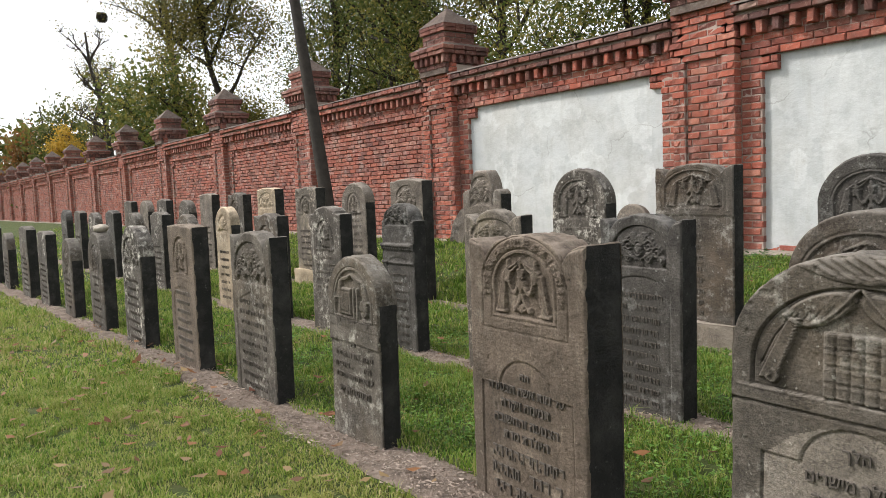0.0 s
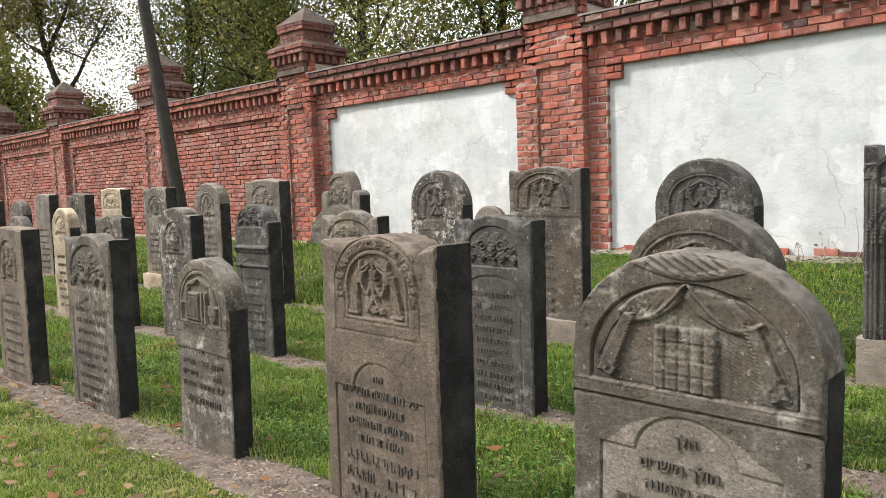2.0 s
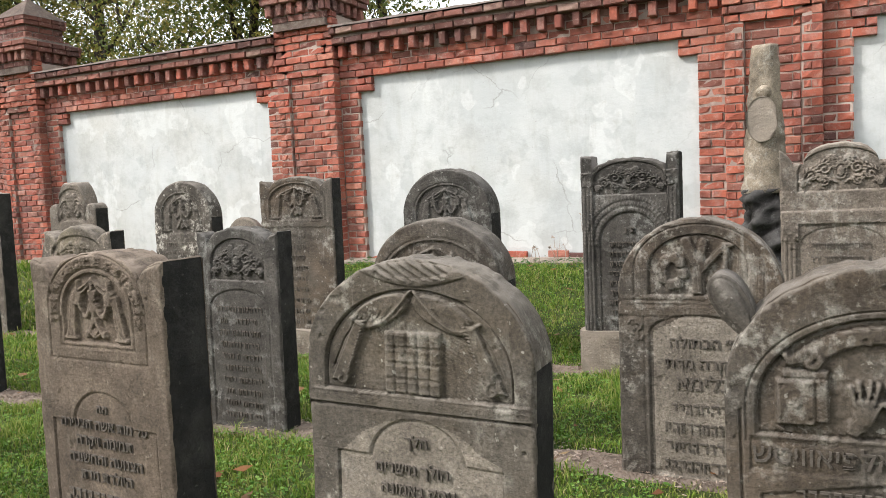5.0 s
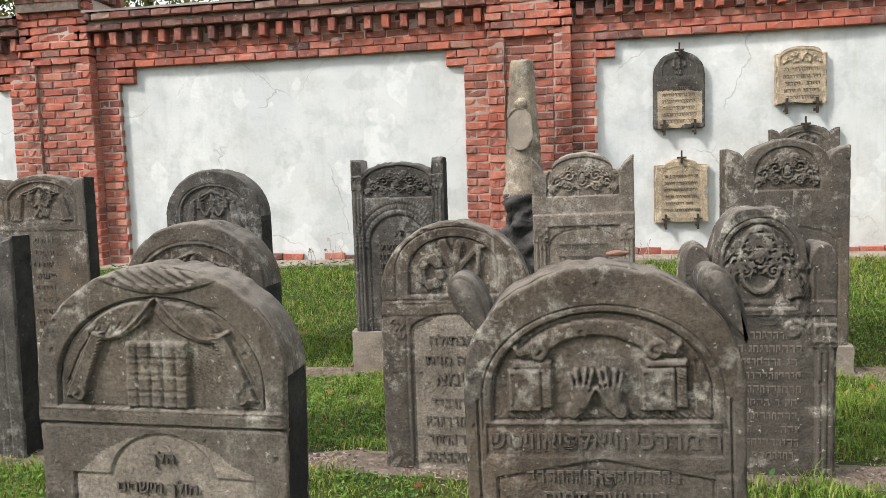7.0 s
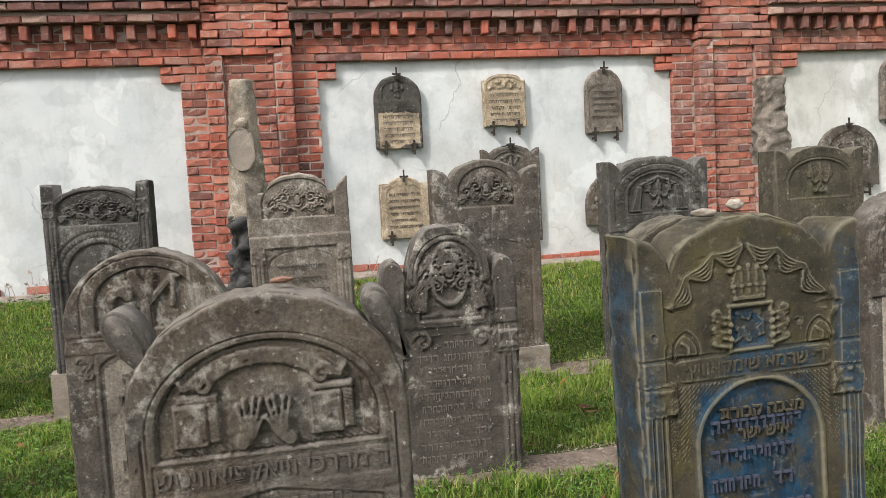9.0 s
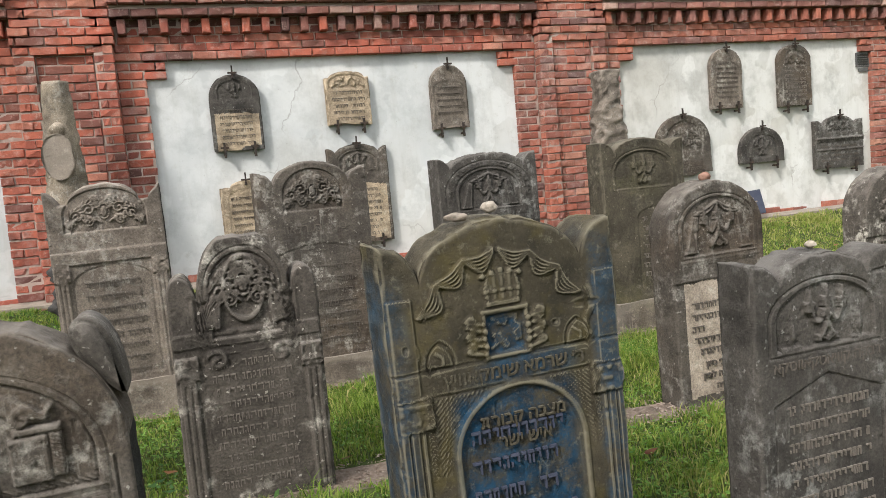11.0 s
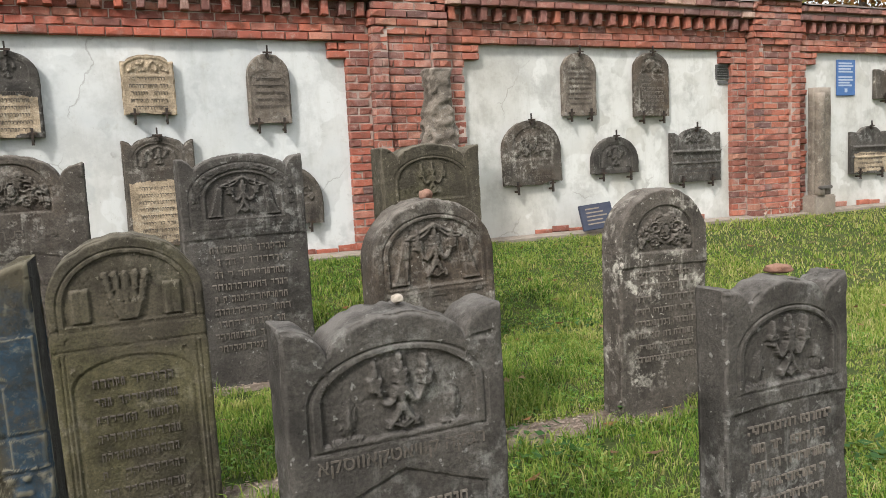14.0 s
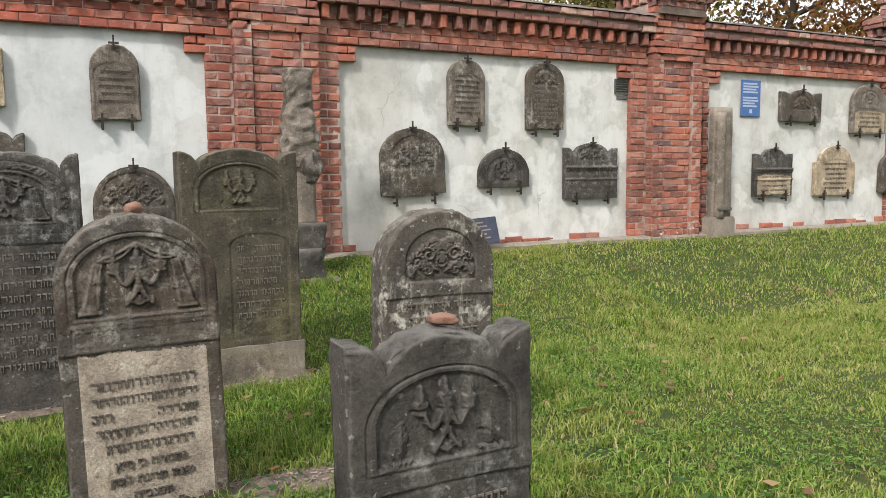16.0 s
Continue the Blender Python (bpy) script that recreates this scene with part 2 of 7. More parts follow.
def brick_material(name, sooty, bloom=0.52, tone=(1.55, 1.42, 1.36), renewed_tone=(0.98, 1.2, 1.22)):
    m, nt, bsdf = shader(name, 0.92)
    v = coords(nt)
    oi = nt.nodes.new("ShaderNodeObjectInfo")
    geo = nt.nodes.new("ShaderNodeNewGeometry")
    mixr = nt.nodes.new("ShaderNodeMath")
    mixr.operation = "ADD"
    nt.links.new(oi.outputs["Random"], mixr.inputs[0])
    nt.links.new(geo.outputs["Random Per Island"], mixr.inputs[1])
    fr = nt.nodes.new("ShaderNodeMath")
    fr.operation = "FRACT"
    nt.links.new(mixr.outputs[0], fr.inputs[0])
    ramp = nt.nodes.new("ShaderNodeValToRGB")
    nt.links.new(fr.outputs[0], ramp.inputs[0])
    e = ramp.color_ramp.elements
    shades = ((0.0, 0.10, 0.04, 0.035), (0.15, 0.17, 0.058, 0.045), (0.4, 0.22, 0.064, 0.045), (0.72, 0.28, 0.085, 0.055), (0.9, 0.25, 0.105, 0.08), (1.0, 0.31, 0.14, 0.10))
    if sooty:
        shades = ((0.0, 0.055, 0.033, 0.032), (0.35, 0.10, 0.05, 0.045), (0.65, 0.15, 0.066, 0.055), (0.9, 0.21, 0.09, 0.07), (1.0, 0.24, 0.17, 0.14))
    e[0].color, e[1].color = (*shades[0][1:], 1), (*shades[-1][1:], 1)
    for p, *col in shades[1:-1]:
        q = e.new(p)
        q.color = (*col, 1)
    c = mixed(nt, 1.0, ramp.outputs[0], tone, "MULTIPLY")
    wall = geo.outputs["Position"]
    along = nt.nodes.new("ShaderNodeSeparateXYZ")
    nt.links.new(wall, along.inputs[0])
    renewed = node(nt, "ShaderNodeMapRange", From_Min=-3.5, From_Max=-6.0)
    nt.links.new(along.outputs[1], renewed.inputs["Value"])
    c = mixed(nt, renewed.outputs[0], c, mixed(nt, 1.0, c, renewed_tone, "MULTIPLY"))
    c = mixed(nt, times(nt, noise_of(nt, wall, 0.55, 5, 0.6, 0.50, 0.68), 0.4), c, (0.34, 0.11, 0.065))
    c = mixed(nt, times(nt, noise_of(nt, wall, 1.1, 7, 0.7, 0.52, 0.66), 0.65), c, (0.085, 0.042, 0.036))
    c = mixed(nt, times(nt, noise_of(nt, wall, 2.4, 9, 0.78, 0.60 - 0.12 * bloom, 0.68), bloom), c, (0.43, 0.34, 0.31))
    c = mixed(nt, times(nt, noise_of(nt, v, 9.0, 6, 0.7, 0.45, 0.7), 0.55), c, (0.13, 0.06, 0.045))
    c = mixed(nt, times(nt, noise_of(nt, v, 13.0, 7, 0.75, 0.54, 0.66), 0.5), c, (0.44, 0.33, 0.28))
    c = mixed(nt, times(nt, noise_of(nt, v, 90.0, 4, 0.7, 0.4, 0.7), 0.35), c, (0.16, 0.07, 0.05))
    finish(nt, bsdf, c)
    bumped(nt, bsdf, noise_of(nt, v, 45.0, 8, 0.75, 0.2, 0.8), 0.7, 0.012)
    return m


BRICK = brick_material("old_red_brick", False)
SOOTY = brick_material("sooty_purple_brick", True, 0.5, (1.42, 1.36, 1.36), (1.55, 1.65, 1.65))
FADED = brick_material("faded_bloomed_brick", False, 0.8, (1.32, 1.38, 1.42))


def soft_material(name, a, b, scale, c=None, scale2=30.0, rough=0.95, bump=0.5, dist=0.01, lo=0.35, hi=0.65):
    m, nt, bsdf = shader(name, rough)
    v = coords(nt, False)
    col = mixed(nt, noise_of(nt, v, scale, 7, 0.65, lo, hi), a, b)
    if c:
        col = mixed(nt, times(nt, noise_of(nt, v, scale2, 6, 0.7, 0.5, 0.7), 0.6), col, c)
    finish(nt, bsdf, col)
    bumped(nt, bsdf, noise_of(nt, v, scale2 * 2, 8, 0.7, 0.2, 0.8), bump, dist)
    return m


MORTAR = soft_material("old_lime_mortar", (0.43, 0.345, 0.30), (0.19, 0.135, 0.112), 0.6, (0.45, 0.37, 0.32), 12.0)
CAPSTONE = soft_material("brown_grey_cap_mortar", (0.155, 0.115, 0.095), (0.085, 0.062, 0.053), 5.0, (0.22, 0.2, 0.175), 18.0)
COPING = soft_material("grey_mortar_coping", (0.215, 0.18, 0.16), (0.12, 0.097, 0.085), 5.0, (0.12, 0.115, 0.1), 18.0)
SOIL = soft_material("damp_lawn_soil", (0.034, 0.058, 0.012), (0.07, 0.075, 0.024), 3.0, (0.055, 0.085, 0.018), 14.0, 1.0, 0.8, 0.02)
GRAVEL = soft_material("trodden_chip_gravel", (0.30, 0.235, 0.19), (0.13, 0.10, 0.08), 7.0, (0.36, 0.30, 0.26), 45.0, 1.0, 0.9, 0.02)
CHIP = soft_material("dry_straw_chips", (0.40, 0.32, 0.26), (0.14, 0.10, 0.08), 2.0, (0.55, 0.49, 0.42), 20.0)
IRON = soft_material("black_wrought_iron", (0.02, 0.019, 0.018), (0.05, 0.032, 0.022), 20.0, None, 40.0, 0.7)
POLE_WOOD = soft_material("dark_weathered_pole_wood", (0.024, 0.02, 0.017), (0.045, 0.038, 0.031), 6.0, (0.03, 0.027, 0.024), 30.0)
BARK = soft_material("tree_bark", (0.03, 0.025, 0.02), (0.055, 0.045, 0.036), 8.0, (0.018, 0.016, 0.014), 30.0)
SIGN_BLUE = soft_material("blue_enamel_board", (0.045, 0.11, 0.27), (0.06, 0.13, 0.30), 5.0, None, 20.0, 0.4, 0.05)
SIGN_WHITE = soft_material("white_sign_print", (0.36, 0.42, 0.52), (0.28, 0.34, 0.45), 5.0, None, 20.0, 0.5, 0.05)
SIGN_SLAB = soft_material("dark_blue_grey_plaque", (0.035, 0.042, 0.07), (0.055, 0.06, 0.085), 6.0, None, 20.0, 0.6)
VENT_GREY = soft_material("grey_painted_vent", (0.06, 0.06, 0.058), (0.1, 0.1, 0.095), 12.0, None, 30.0, 0.7)


def plaster_material(name, white, grey, warm, dirt):
    """Old lime plaster: clouded, patched in several campaigns, with hairline cracks and flecks of dirt."""
    m, nt, bsdf = shader(name, 0.95)
    v = coords(nt)
    c = mixed(nt, noise_of(nt, v, 1.1, 6, 0.6, 0.36, 0.64), white, grey)
    c = mixed(nt, times(nt, noise_of(nt, v, 0.7, 5, 0.6, 0.46, 0.66), 0.6), c, warm)
    c = mixed(nt, times(nt, noise_of(nt, v, 1.5, 3, 0.5, 0.56, 0.575), 0.6), c, tuple(q * 1.10 for q in white))
    c = mixed(nt, times(nt, noise_of(nt, v, 2.1, 4, 0.55, 0.60, 0.64), 0.45), c, tuple(q * 0.82 for q in grey))
    c = mixed(nt, times(nt, noise_of(nt, v, 2.8, 9, 0.7, 0.48, 0.64), dirt), c, tuple(q * 0.62 for q in grey))
    c = mixed(nt, times(nt, noise_of(nt, v, 3.0, 7, 0.7, 0.52, 0.68, (2.5, 2.5, 0.3)), 0.6 * dirt), c, (0.31, 0.30, 0.265))
    c = mixed(nt, times(nt, noise_of(nt, v, 6.0, 8, 0.75, 0.58, 0.70), dirt), c, (0.33, 0.31, 0.27))
    c = mixed(nt, times(nt, noise_of(nt, v, 30.0, 6, 0.8, 0.62, 0.7), 0.5), c, (0.2, 0.19, 0.175))
    wob = node(nt, "ShaderNodeTexNoise", Scale=2.0, Detail=6.0)
    nt.links.new(v, wob.inputs["Vector"])
    cells = nt.nodes.new("ShaderNodeTexVoronoi")
    cells.feature = "DISTANCE_TO_EDGE"
    cells.inputs["Scale"].default_value = 0.9
    nt.links.new(mixed(nt, 0.35, v, wob.outputs["Color"]), cells.inputs["Vector"])
    crack = node(nt, "ShaderNodeMapRange", From_Min=0.006, From_Max=0.0)
    nt.links.new(cells.outputs["Distance"], crack.inputs["Value"])
    c = mixed(nt, times(nt, times(nt, crack.outputs[0], noise_of(nt, v, 1.3, 3, 0.5, 0.5, 0.6)), 0.55), c, (0.2, 0.19, 0.17))
    finish(nt, bsdf, c)
    bumped(nt, bsdf, noise_of(nt, v, 5.0, 9, 0.65, 0.2, 0.8), 0.35, 0.02)
    return m


PLASTER = plaster_material("patched_white_plaster", (0.53, 0.54, 0.532), (0.44, 0.455, 0.455), (0.47, 0.455, 0.42), 0.35)
PLASTER_DAMP = plaster_material("damp_stained_plaster", (0.54, 0.54, 0.52), (0.42, 0.415, 0.39), (0.40, 0.37, 0.315), 0.42)


def leaf_material(name, colours, dry=None):
    m, nt, bsdf = shader(name, 0.6)
    geo = nt.nodes.new("ShaderNodeNewGeometry")
    ramp = nt.nodes.new("ShaderNodeValToRGB")
    nt.links.new(geo.outputs["Random Per Island"], ramp.inputs[0])
    e = ramp.color_ramp.elements
    e[0].color, e[1].color = (*colours[0], 1), (*colours[-1], 1)
    for k, col in enumerate(colours[1:-1]):
        q = e.new((k + 1) / (len(colours) - 1))
        q.color = (*col, 1)
    col = ramp.outputs[0]
    if dry:
        col = mixed(nt, times(nt, noise_of(nt, coords(nt, False), 0.9, 5, 0.65, 0.45, 0.68), 0.5), col, dry)
    finish(nt, bsdf, col)
    tr = nt.nodes.new("ShaderNodeBsdfTranslucent")
    nt.links.new(col, tr.inputs["Color"])
    mx = nt.nodes.new("ShaderNodeMixShader")
    mx.inputs[0].default_value = 0.35
    out = nt.nodes["Material Output"]
    nt.links.new(bsdf.outputs[0], mx.inputs[1])
    nt.links.new(tr.outputs[0], mx.inputs[2])
    nt.links.new(mx.outputs[0], out.inputs["Surface"])
    return m


GRASS = leaf_material("lawn_grass", ((0.036, 0.09, 0.011), (0.09, 0.185, 0.020), (0.145, 0.25, 0.03), (0.22, 0.31, 0.05), (0.33, 0.32, 0.11)), (0.18, 0.22, 0.04))
GRASS_DRY = leaf_material("sunlit_yellowing_grass", ((0.11, 0.19, 0.022), (0.19, 0.28, 0.042), (0.27, 0.33, 0.07), (0.36, 0.36, 0.12), (0.47, 0.39, 0.20)), (0.33, 0.31, 0.10))
CLOVER = leaf_material("clover_green", ((0.05, 0.125, 0.02), (0.11, 0.22, 0.035), (0.21, 0.34, 0.08)))
WEED = leaf_material("broad_weed_leaves", ((0.03, 0.08, 0.02), (0.06, 0.13, 0.03)))
FALLEN = leaf_material("fallen_autumn_leaves", ((0.13, 0.05, 0.03), (0.26, 0.12, 0.05), (0.17, 0.10, 0.06), (0.34, 0.24, 0.12)))
LEAF_GREEN = leaf_material("late_summer_leaves", ((0.054, 0.081, 0.019), (0.101, 0.128, 0.030), (0.163, 0.163, 0.039), (0.256, 0.209, 0.050)))
LEAF_DARK = leaf_material("dark_green_leaves", ((0.041, 0.059, 0.015), (0.090, 0.104, 0.025), (0.173, 0.159, 0.037)))
LEAF_YELLOW = leaf_material("yellow_autumn_leaves", ((0.42, 0.25, 0.03), (0.55, 0.36, 0.05), (0.35, 0.24, 0.05)))
LEAF_RUST = leaf_material("rust_autumn_leaves", ((0.160, 0.064, 0.024), (0.240, 0.112, 0.032), (0.128, 0.096, 0.024)))
LEAF_OLIVE = leaf_material("olive_yellow_leaves", ((0.101, 0.109, 0.029), (0.173, 0.155, 0.039), (0.260, 0.201, 0.047), (0.072, 0.080, 0.025)))


# ---- mesh helpers ----
def thing(name, at, label, category, group="", kind=""):
    ob = new(name)
    ob.matrix_basis = at
    ob.empty_display_size = 0.1
    return tagged(ob, label, category, group, kind)


def mesh_of(name, verts, faces, material, smooth=False):
    me = bpy.data.meshes.new(name)
    me.from_pydata(verts, [], faces)
    me.materials.append(material)
    if smooth:
        me.polygons.foreach_set("use_smooth", [True] * len(me.polygons))
    me.update()
    return me


def quads(name, verts, faces, material, smooth=False):
    """A mesh from numpy arrays: verts n x 3, faces m x k of one size."""
    verts, faces = np.asarray(verts, np.float32), np.asarray(faces, np.int32)
    me = bpy.data.meshes.new(name)
    k = faces.shape[1]
    me.vertices.add(len(verts))
    me.vertices.foreach_set("co", verts.ravel())
    me.loops.add(faces.size)
    me.loops.foreach_set("vertex_index", faces.ravel())
    me.polygons.add(len(faces))
    me.polygons.foreach_set("loop_start", np.arange(0, faces.size, k, dtype=np.int32))
    if smooth:
        me.polygons.foreach_set("use_smooth", np.ones(len(faces), dtype=bool))
    me.materials.append(material)
    me.update(calc_edges=True)
    me.validate()
    return me


def part(name, me, parent, label=""):
    ob = new(name, me)
    ob.parent = parent
    return tagged(ob, label)


def boxes(items):
    """Verts and quads of boxes (x0, x1, y0, y1, z0, z1)."""
    v, f = [], []
    for x0, x1, y0, y1, z0, z1 in items:
        n = len(v)
        v += [(x0, y0, z0), (x1, y0, z0), (x1, y1, z0), (x0, y1, z0), (x0, y0, z1), (x1, y0, z1), (x1, y1, z1), (x0, y1, z1)]
        f += [tuple(n + q for q in face) for face in ((0, 3, 2, 1), (4, 5, 6, 7), (0, 1, 5, 4), (1, 2, 6, 5), (2, 3, 7, 6), (3, 0, 4, 7))]
    return v, f


def rounded(name, size, material, bevel=0.01, centre=(0, 0, 0), rough=0.0, seed=1):
    """A box with worn, rounded edges."""
    bm = bmesh.new()
    bmesh.ops.create_cube(bm, size=1)
    for v in bm.verts:
        v.co = Vector((v.co.x * size[0] + centre[0], v.co.y * size[1] + centre[1], v.co.z * size[2] + centre[2]))
    if rough:
        bmesh.ops.subdivide_edges(bm, edges=bm.edges[:], cuts=5, use_grid_fill=True)
        for v in bm.verts:
            v.co += rough * noise.noise_vector(v.co * 6 + Vector((seed * 3.1, 0, 0)))
    else:
        bmesh.ops.bevel(bm, geom=bm.edges[:], offset=bevel, segments=2, affect="EDGES")
    me = bpy.data.meshes.new(name)
    bm.to_mesh(me)
    bm.free()
    me.materials.append(material)
    return me


LATTICE = np.random.RandomState(5).rand(128, 128)


def value_noise(x, z, freq, seed=0):
    x, z = x * freq + seed * 7.31, z * freq + seed * 3.77
    i, j = np.floor(x).astype(int), np.floor(z).astype(int)
    a, b = x - i, z - j
    a, b = a * a * (3 - 2 * a), b * b * (3 - 2 * b)
    g = lambda p, q: LATTICE[(i + p) % 128, (j + q) % 128]
    return (g(0, 0) * (1 - a) + g(1, 0) * a) * (1 - b) + (g(0, 1) * (1 - a) + g(1, 1) * a) * b


def ground_z(x, y):
    """Level lawn that climbs to the foot of the wall."""
    x, y = np.asarray(x, float), np.asarray(y, float)
    t = np.clip((x - 6.1) / 2.75, 0, 1)
    rise = 0.52 * (0.25 * t + 0.75 * t * t * (3 - 2 * t))
    bump = 0.03 * (value_noise(x, y, 0.7, 2) - 0.5) + 0.02 * (value_noise(x, y, 2.5, 3) - 0.5)
    return rise + bump * np.where(x > 8.6, 0.2, 1.0)


# ---- carving: relief heights on a slab's front, x to the right, z up ----
def inside(d, soft=0.006):
    return np.clip(0.5 - d / soft, 0, 1)


def rect_d(x, z, x0, x1, z0, z1):
    return np.maximum(np.abs(x - (x0 + x1) / 2) - (x1 - x0) / 2, np.abs(z - (z0 + z1) / 2) - (z1 - z0) / 2)


def arch_d(x, z, cx, hw, z0, spring, rise):
    e = np.sqrt(((x - cx) / hw) ** 2 + (np.maximum(z - spring, 0) / rise) ** 2)
    return np.maximum((e - 1) * min(hw, rise), z0 - z)


def oval_d(x, z, cx, cz, rx, rz, tilt=0.0):
    """Distance-like value of an ellipse turned by tilt radians."""
    c, s = math.cos(tilt), math.sin(tilt)
    px, pz = (x - cx) * c + (z - cz) * s, (z - cz) * c - (x - cx) * s
    return (np.hypot(px / rx, pz / rz) - 1) * min(rx, rz)


def stroke_d(x, z, pts):
    d = np.full(x.shape, 9.0)
    for (ax, az), (bx, bz) in zip(pts[:-1], pts[1:]):
        ux, uz = bx - ax, bz - az
        t = np.clip(((x - ax) * ux + (z - az) * uz) / max(ux * ux + uz * uz, 1e-9), 0, 1)
        d = np.minimum(d, np.hypot(x - ax - t * ux, z - az - t * uz))
    return d


def rib(d, width, height):
    """A rounded ridge along the line where d is 0, standing on whatever lies lower."""
    return np.where(np.abs(d) < width, height * (0.35 + 0.65 * np.sqrt(np.clip(1 - (d / width) ** 2, 0, 1))), -1.0)


def ridge(d, width, height):
    """The same ridge as an addition to the ground that it stands on."""
    return height * np.sqrt(np.clip(1 - (d / width) ** 2, 0, 1))


def raised(d, height):
    """A flat raised shape where d is below 0."""
    return np.where(d < 0.002, height * inside(d, 0.004), -1.0)


def groove(d, width=0.004, depth=0.006):
    return -depth * np.clip(1 - np.abs(d) / width, 0, 1)


def plate(h, d, height):
    """A flat raised field with a cut outline."""
    return np.maximum(h, raised(d, height)) + groove(d, 0.0045, 0.006)


def limb(h, x, z, pts, r0, r1, height):
    """A tapering rounded stroke."""
    n = len(pts) - 1
    for k in range(n):
        h = np.maximum(h, rib(stroke_d(x, z, pts[k:k + 2]), r0 + (r1 - r0) * (k + 0.5) / n, height))
    return h


def curve(fn, n=18):
    return [fn(k / (n - 1)) for k in range(n)]


def spiral(cx, cz, r, turns, start, flip=1):
    return curve(lambda t: (cx + flip * r * (1 - 0.85 * t) * math.cos(start + turns * 6.283 * t), cz + r * (1 - 0.85 * t) * math.sin(start + turns * 6.283 * t)), 22)


def candle_cup(h, x, z, cx, cz, s, k0):
    """A cup on its drip ring with a short candle and flame."""
    h = np.maximum(h, rib(oval_d(x, z, cx, cz, 0.085 * s, 0.035 * s) + 0.03 * s, 0.034 * s, k0 * 1.1))
    h = np.maximum(h, raised(np.maximum(np.abs(x - cx) - (0.055 + 0.35 * (z - cz) / s) * s, np.abs(z - cz - 0.06 * s) - 0.06 * s), k0))
    h = np.maximum(h, raised(rect_d(x, z, cx - 0.09 * s, cx + 0.09 * s, cz + 0.12 * s, cz + 0.15 * s), k0 * 1.15))
    h = np.maximum(h, raised(rect_d(x, z, cx - 0.035 * s, cx + 0.035 * s, cz + 0.15 * s, cz + 0.27 * s), k0))
    return np.maximum(h, rib(oval_d(x, z, cx, cz + 0.32 * s, 0.03 * s, 0.06 * s) + 0.03 * s, 0.03 * s, k0))


def candelabrum(h, x, z, cx, cz, s):
    """Three-armed candlestick with cups and flames on a scrolled, spreading foot."""
    k0 = 0.007
    h = candle_cup(h, x, z, cx, cz + 0.16 * s, s, k0)
    for side in (-1, 1):
        arm = curve(lambda t: (cx + side * s * (0.06 + 0.30 * t), cz + s * (0.06 - 0.20 * math.sin(t * 3.4) + 0.05 * t)), 10)
        h = limb(h, x, z, arm, 0.046 * s, 0.030 * s, k0)
        h = candle_cup(h, x, z, cx + side * 0.355 * s, cz + 0.09 * s, s, k0)
        leg = curve(lambda t: (cx + side * s * (0.03 + 0.17 * t ** 1.6), cz - s * (0.16 + 0.27 * t)), 8)
        h = limb(h, x, z, leg, 0.05 * s, 0.03 * s, k0)
        h = limb(h, x, z, spiral(cx + side * 0.20 * s, cz - 0.42 * s, 0.05 * s, 0.9, 1.5, side), 0.026 * s, 0.016 * s, k0)
    h = np.maximum(h, rib(oval_d(x, z, cx, cz + 0.02 * s, 0.065 * s, 0.16 * s) + 0.06 * s, 0.062 * s, k0 * 1.3))
    h = np.maximum(h, rib(oval_d(x, z, cx, cz - 0.18 * s, 0.075 * s, 0.06 * s) + 0.055 * s, 0.056 * s, k0 * 1.2))
    for k in range(5):
        a = 0.45 + 0.56 * k
        h = limb(h, x, z, [(cx, cz - 0.46 * s), (cx + 0.12 * s * math.cos(a), cz - 0.46 * s + 0.14 * s * math.sin(a))], 0.026 * s, 0.018 * s, k0)
    return h


def drapes(h, x, z, hw, z0, z1):
    """Fringed towels hanging to both sides and a swag gathered at the crown."""
    dz = z1 - z0
    for side in (-1, 1):
        zt, zb = z1 - 0.28 * dz, z0 + 0.06 * dz
        t = np.clip((z - zb) / (zt - zb), 0, 1)
        c, half = side * hw * (0.78 - 0.16 * t), hw * (0.15 - 0.07 * t)
        d = np.maximum(np.abs(x - c) - half, np.abs(z - (zt + zb) / 2) - (zt - zb) / 2)
        h = plate(h, d, 0.004)
        for k in (-0.4, 0.35):
            h = h + groove(np.maximum(np.abs(x - c - k * half), d + 0.004), 0.0035, 0.005)
        h = np.maximum(h, raised(rect_d(x, z, side * hw * 0.78 - hw * 0.18, side * hw * 0.78 + hw * 0.18, zb - 0.05 * dz, zb), 0.007))
        for k in range(2):
            pts = curve(lambda t: (side * hw * 0.6 * t, z1 - dz * (0.03 + (0.15 - 0.08 * k) * math.sin(t * 3.14) + 0.22 * t * t)), 10)
            h = np.maximum(h, rib(stroke_d(x, z, pts), 0.006, 0.005))
    return h


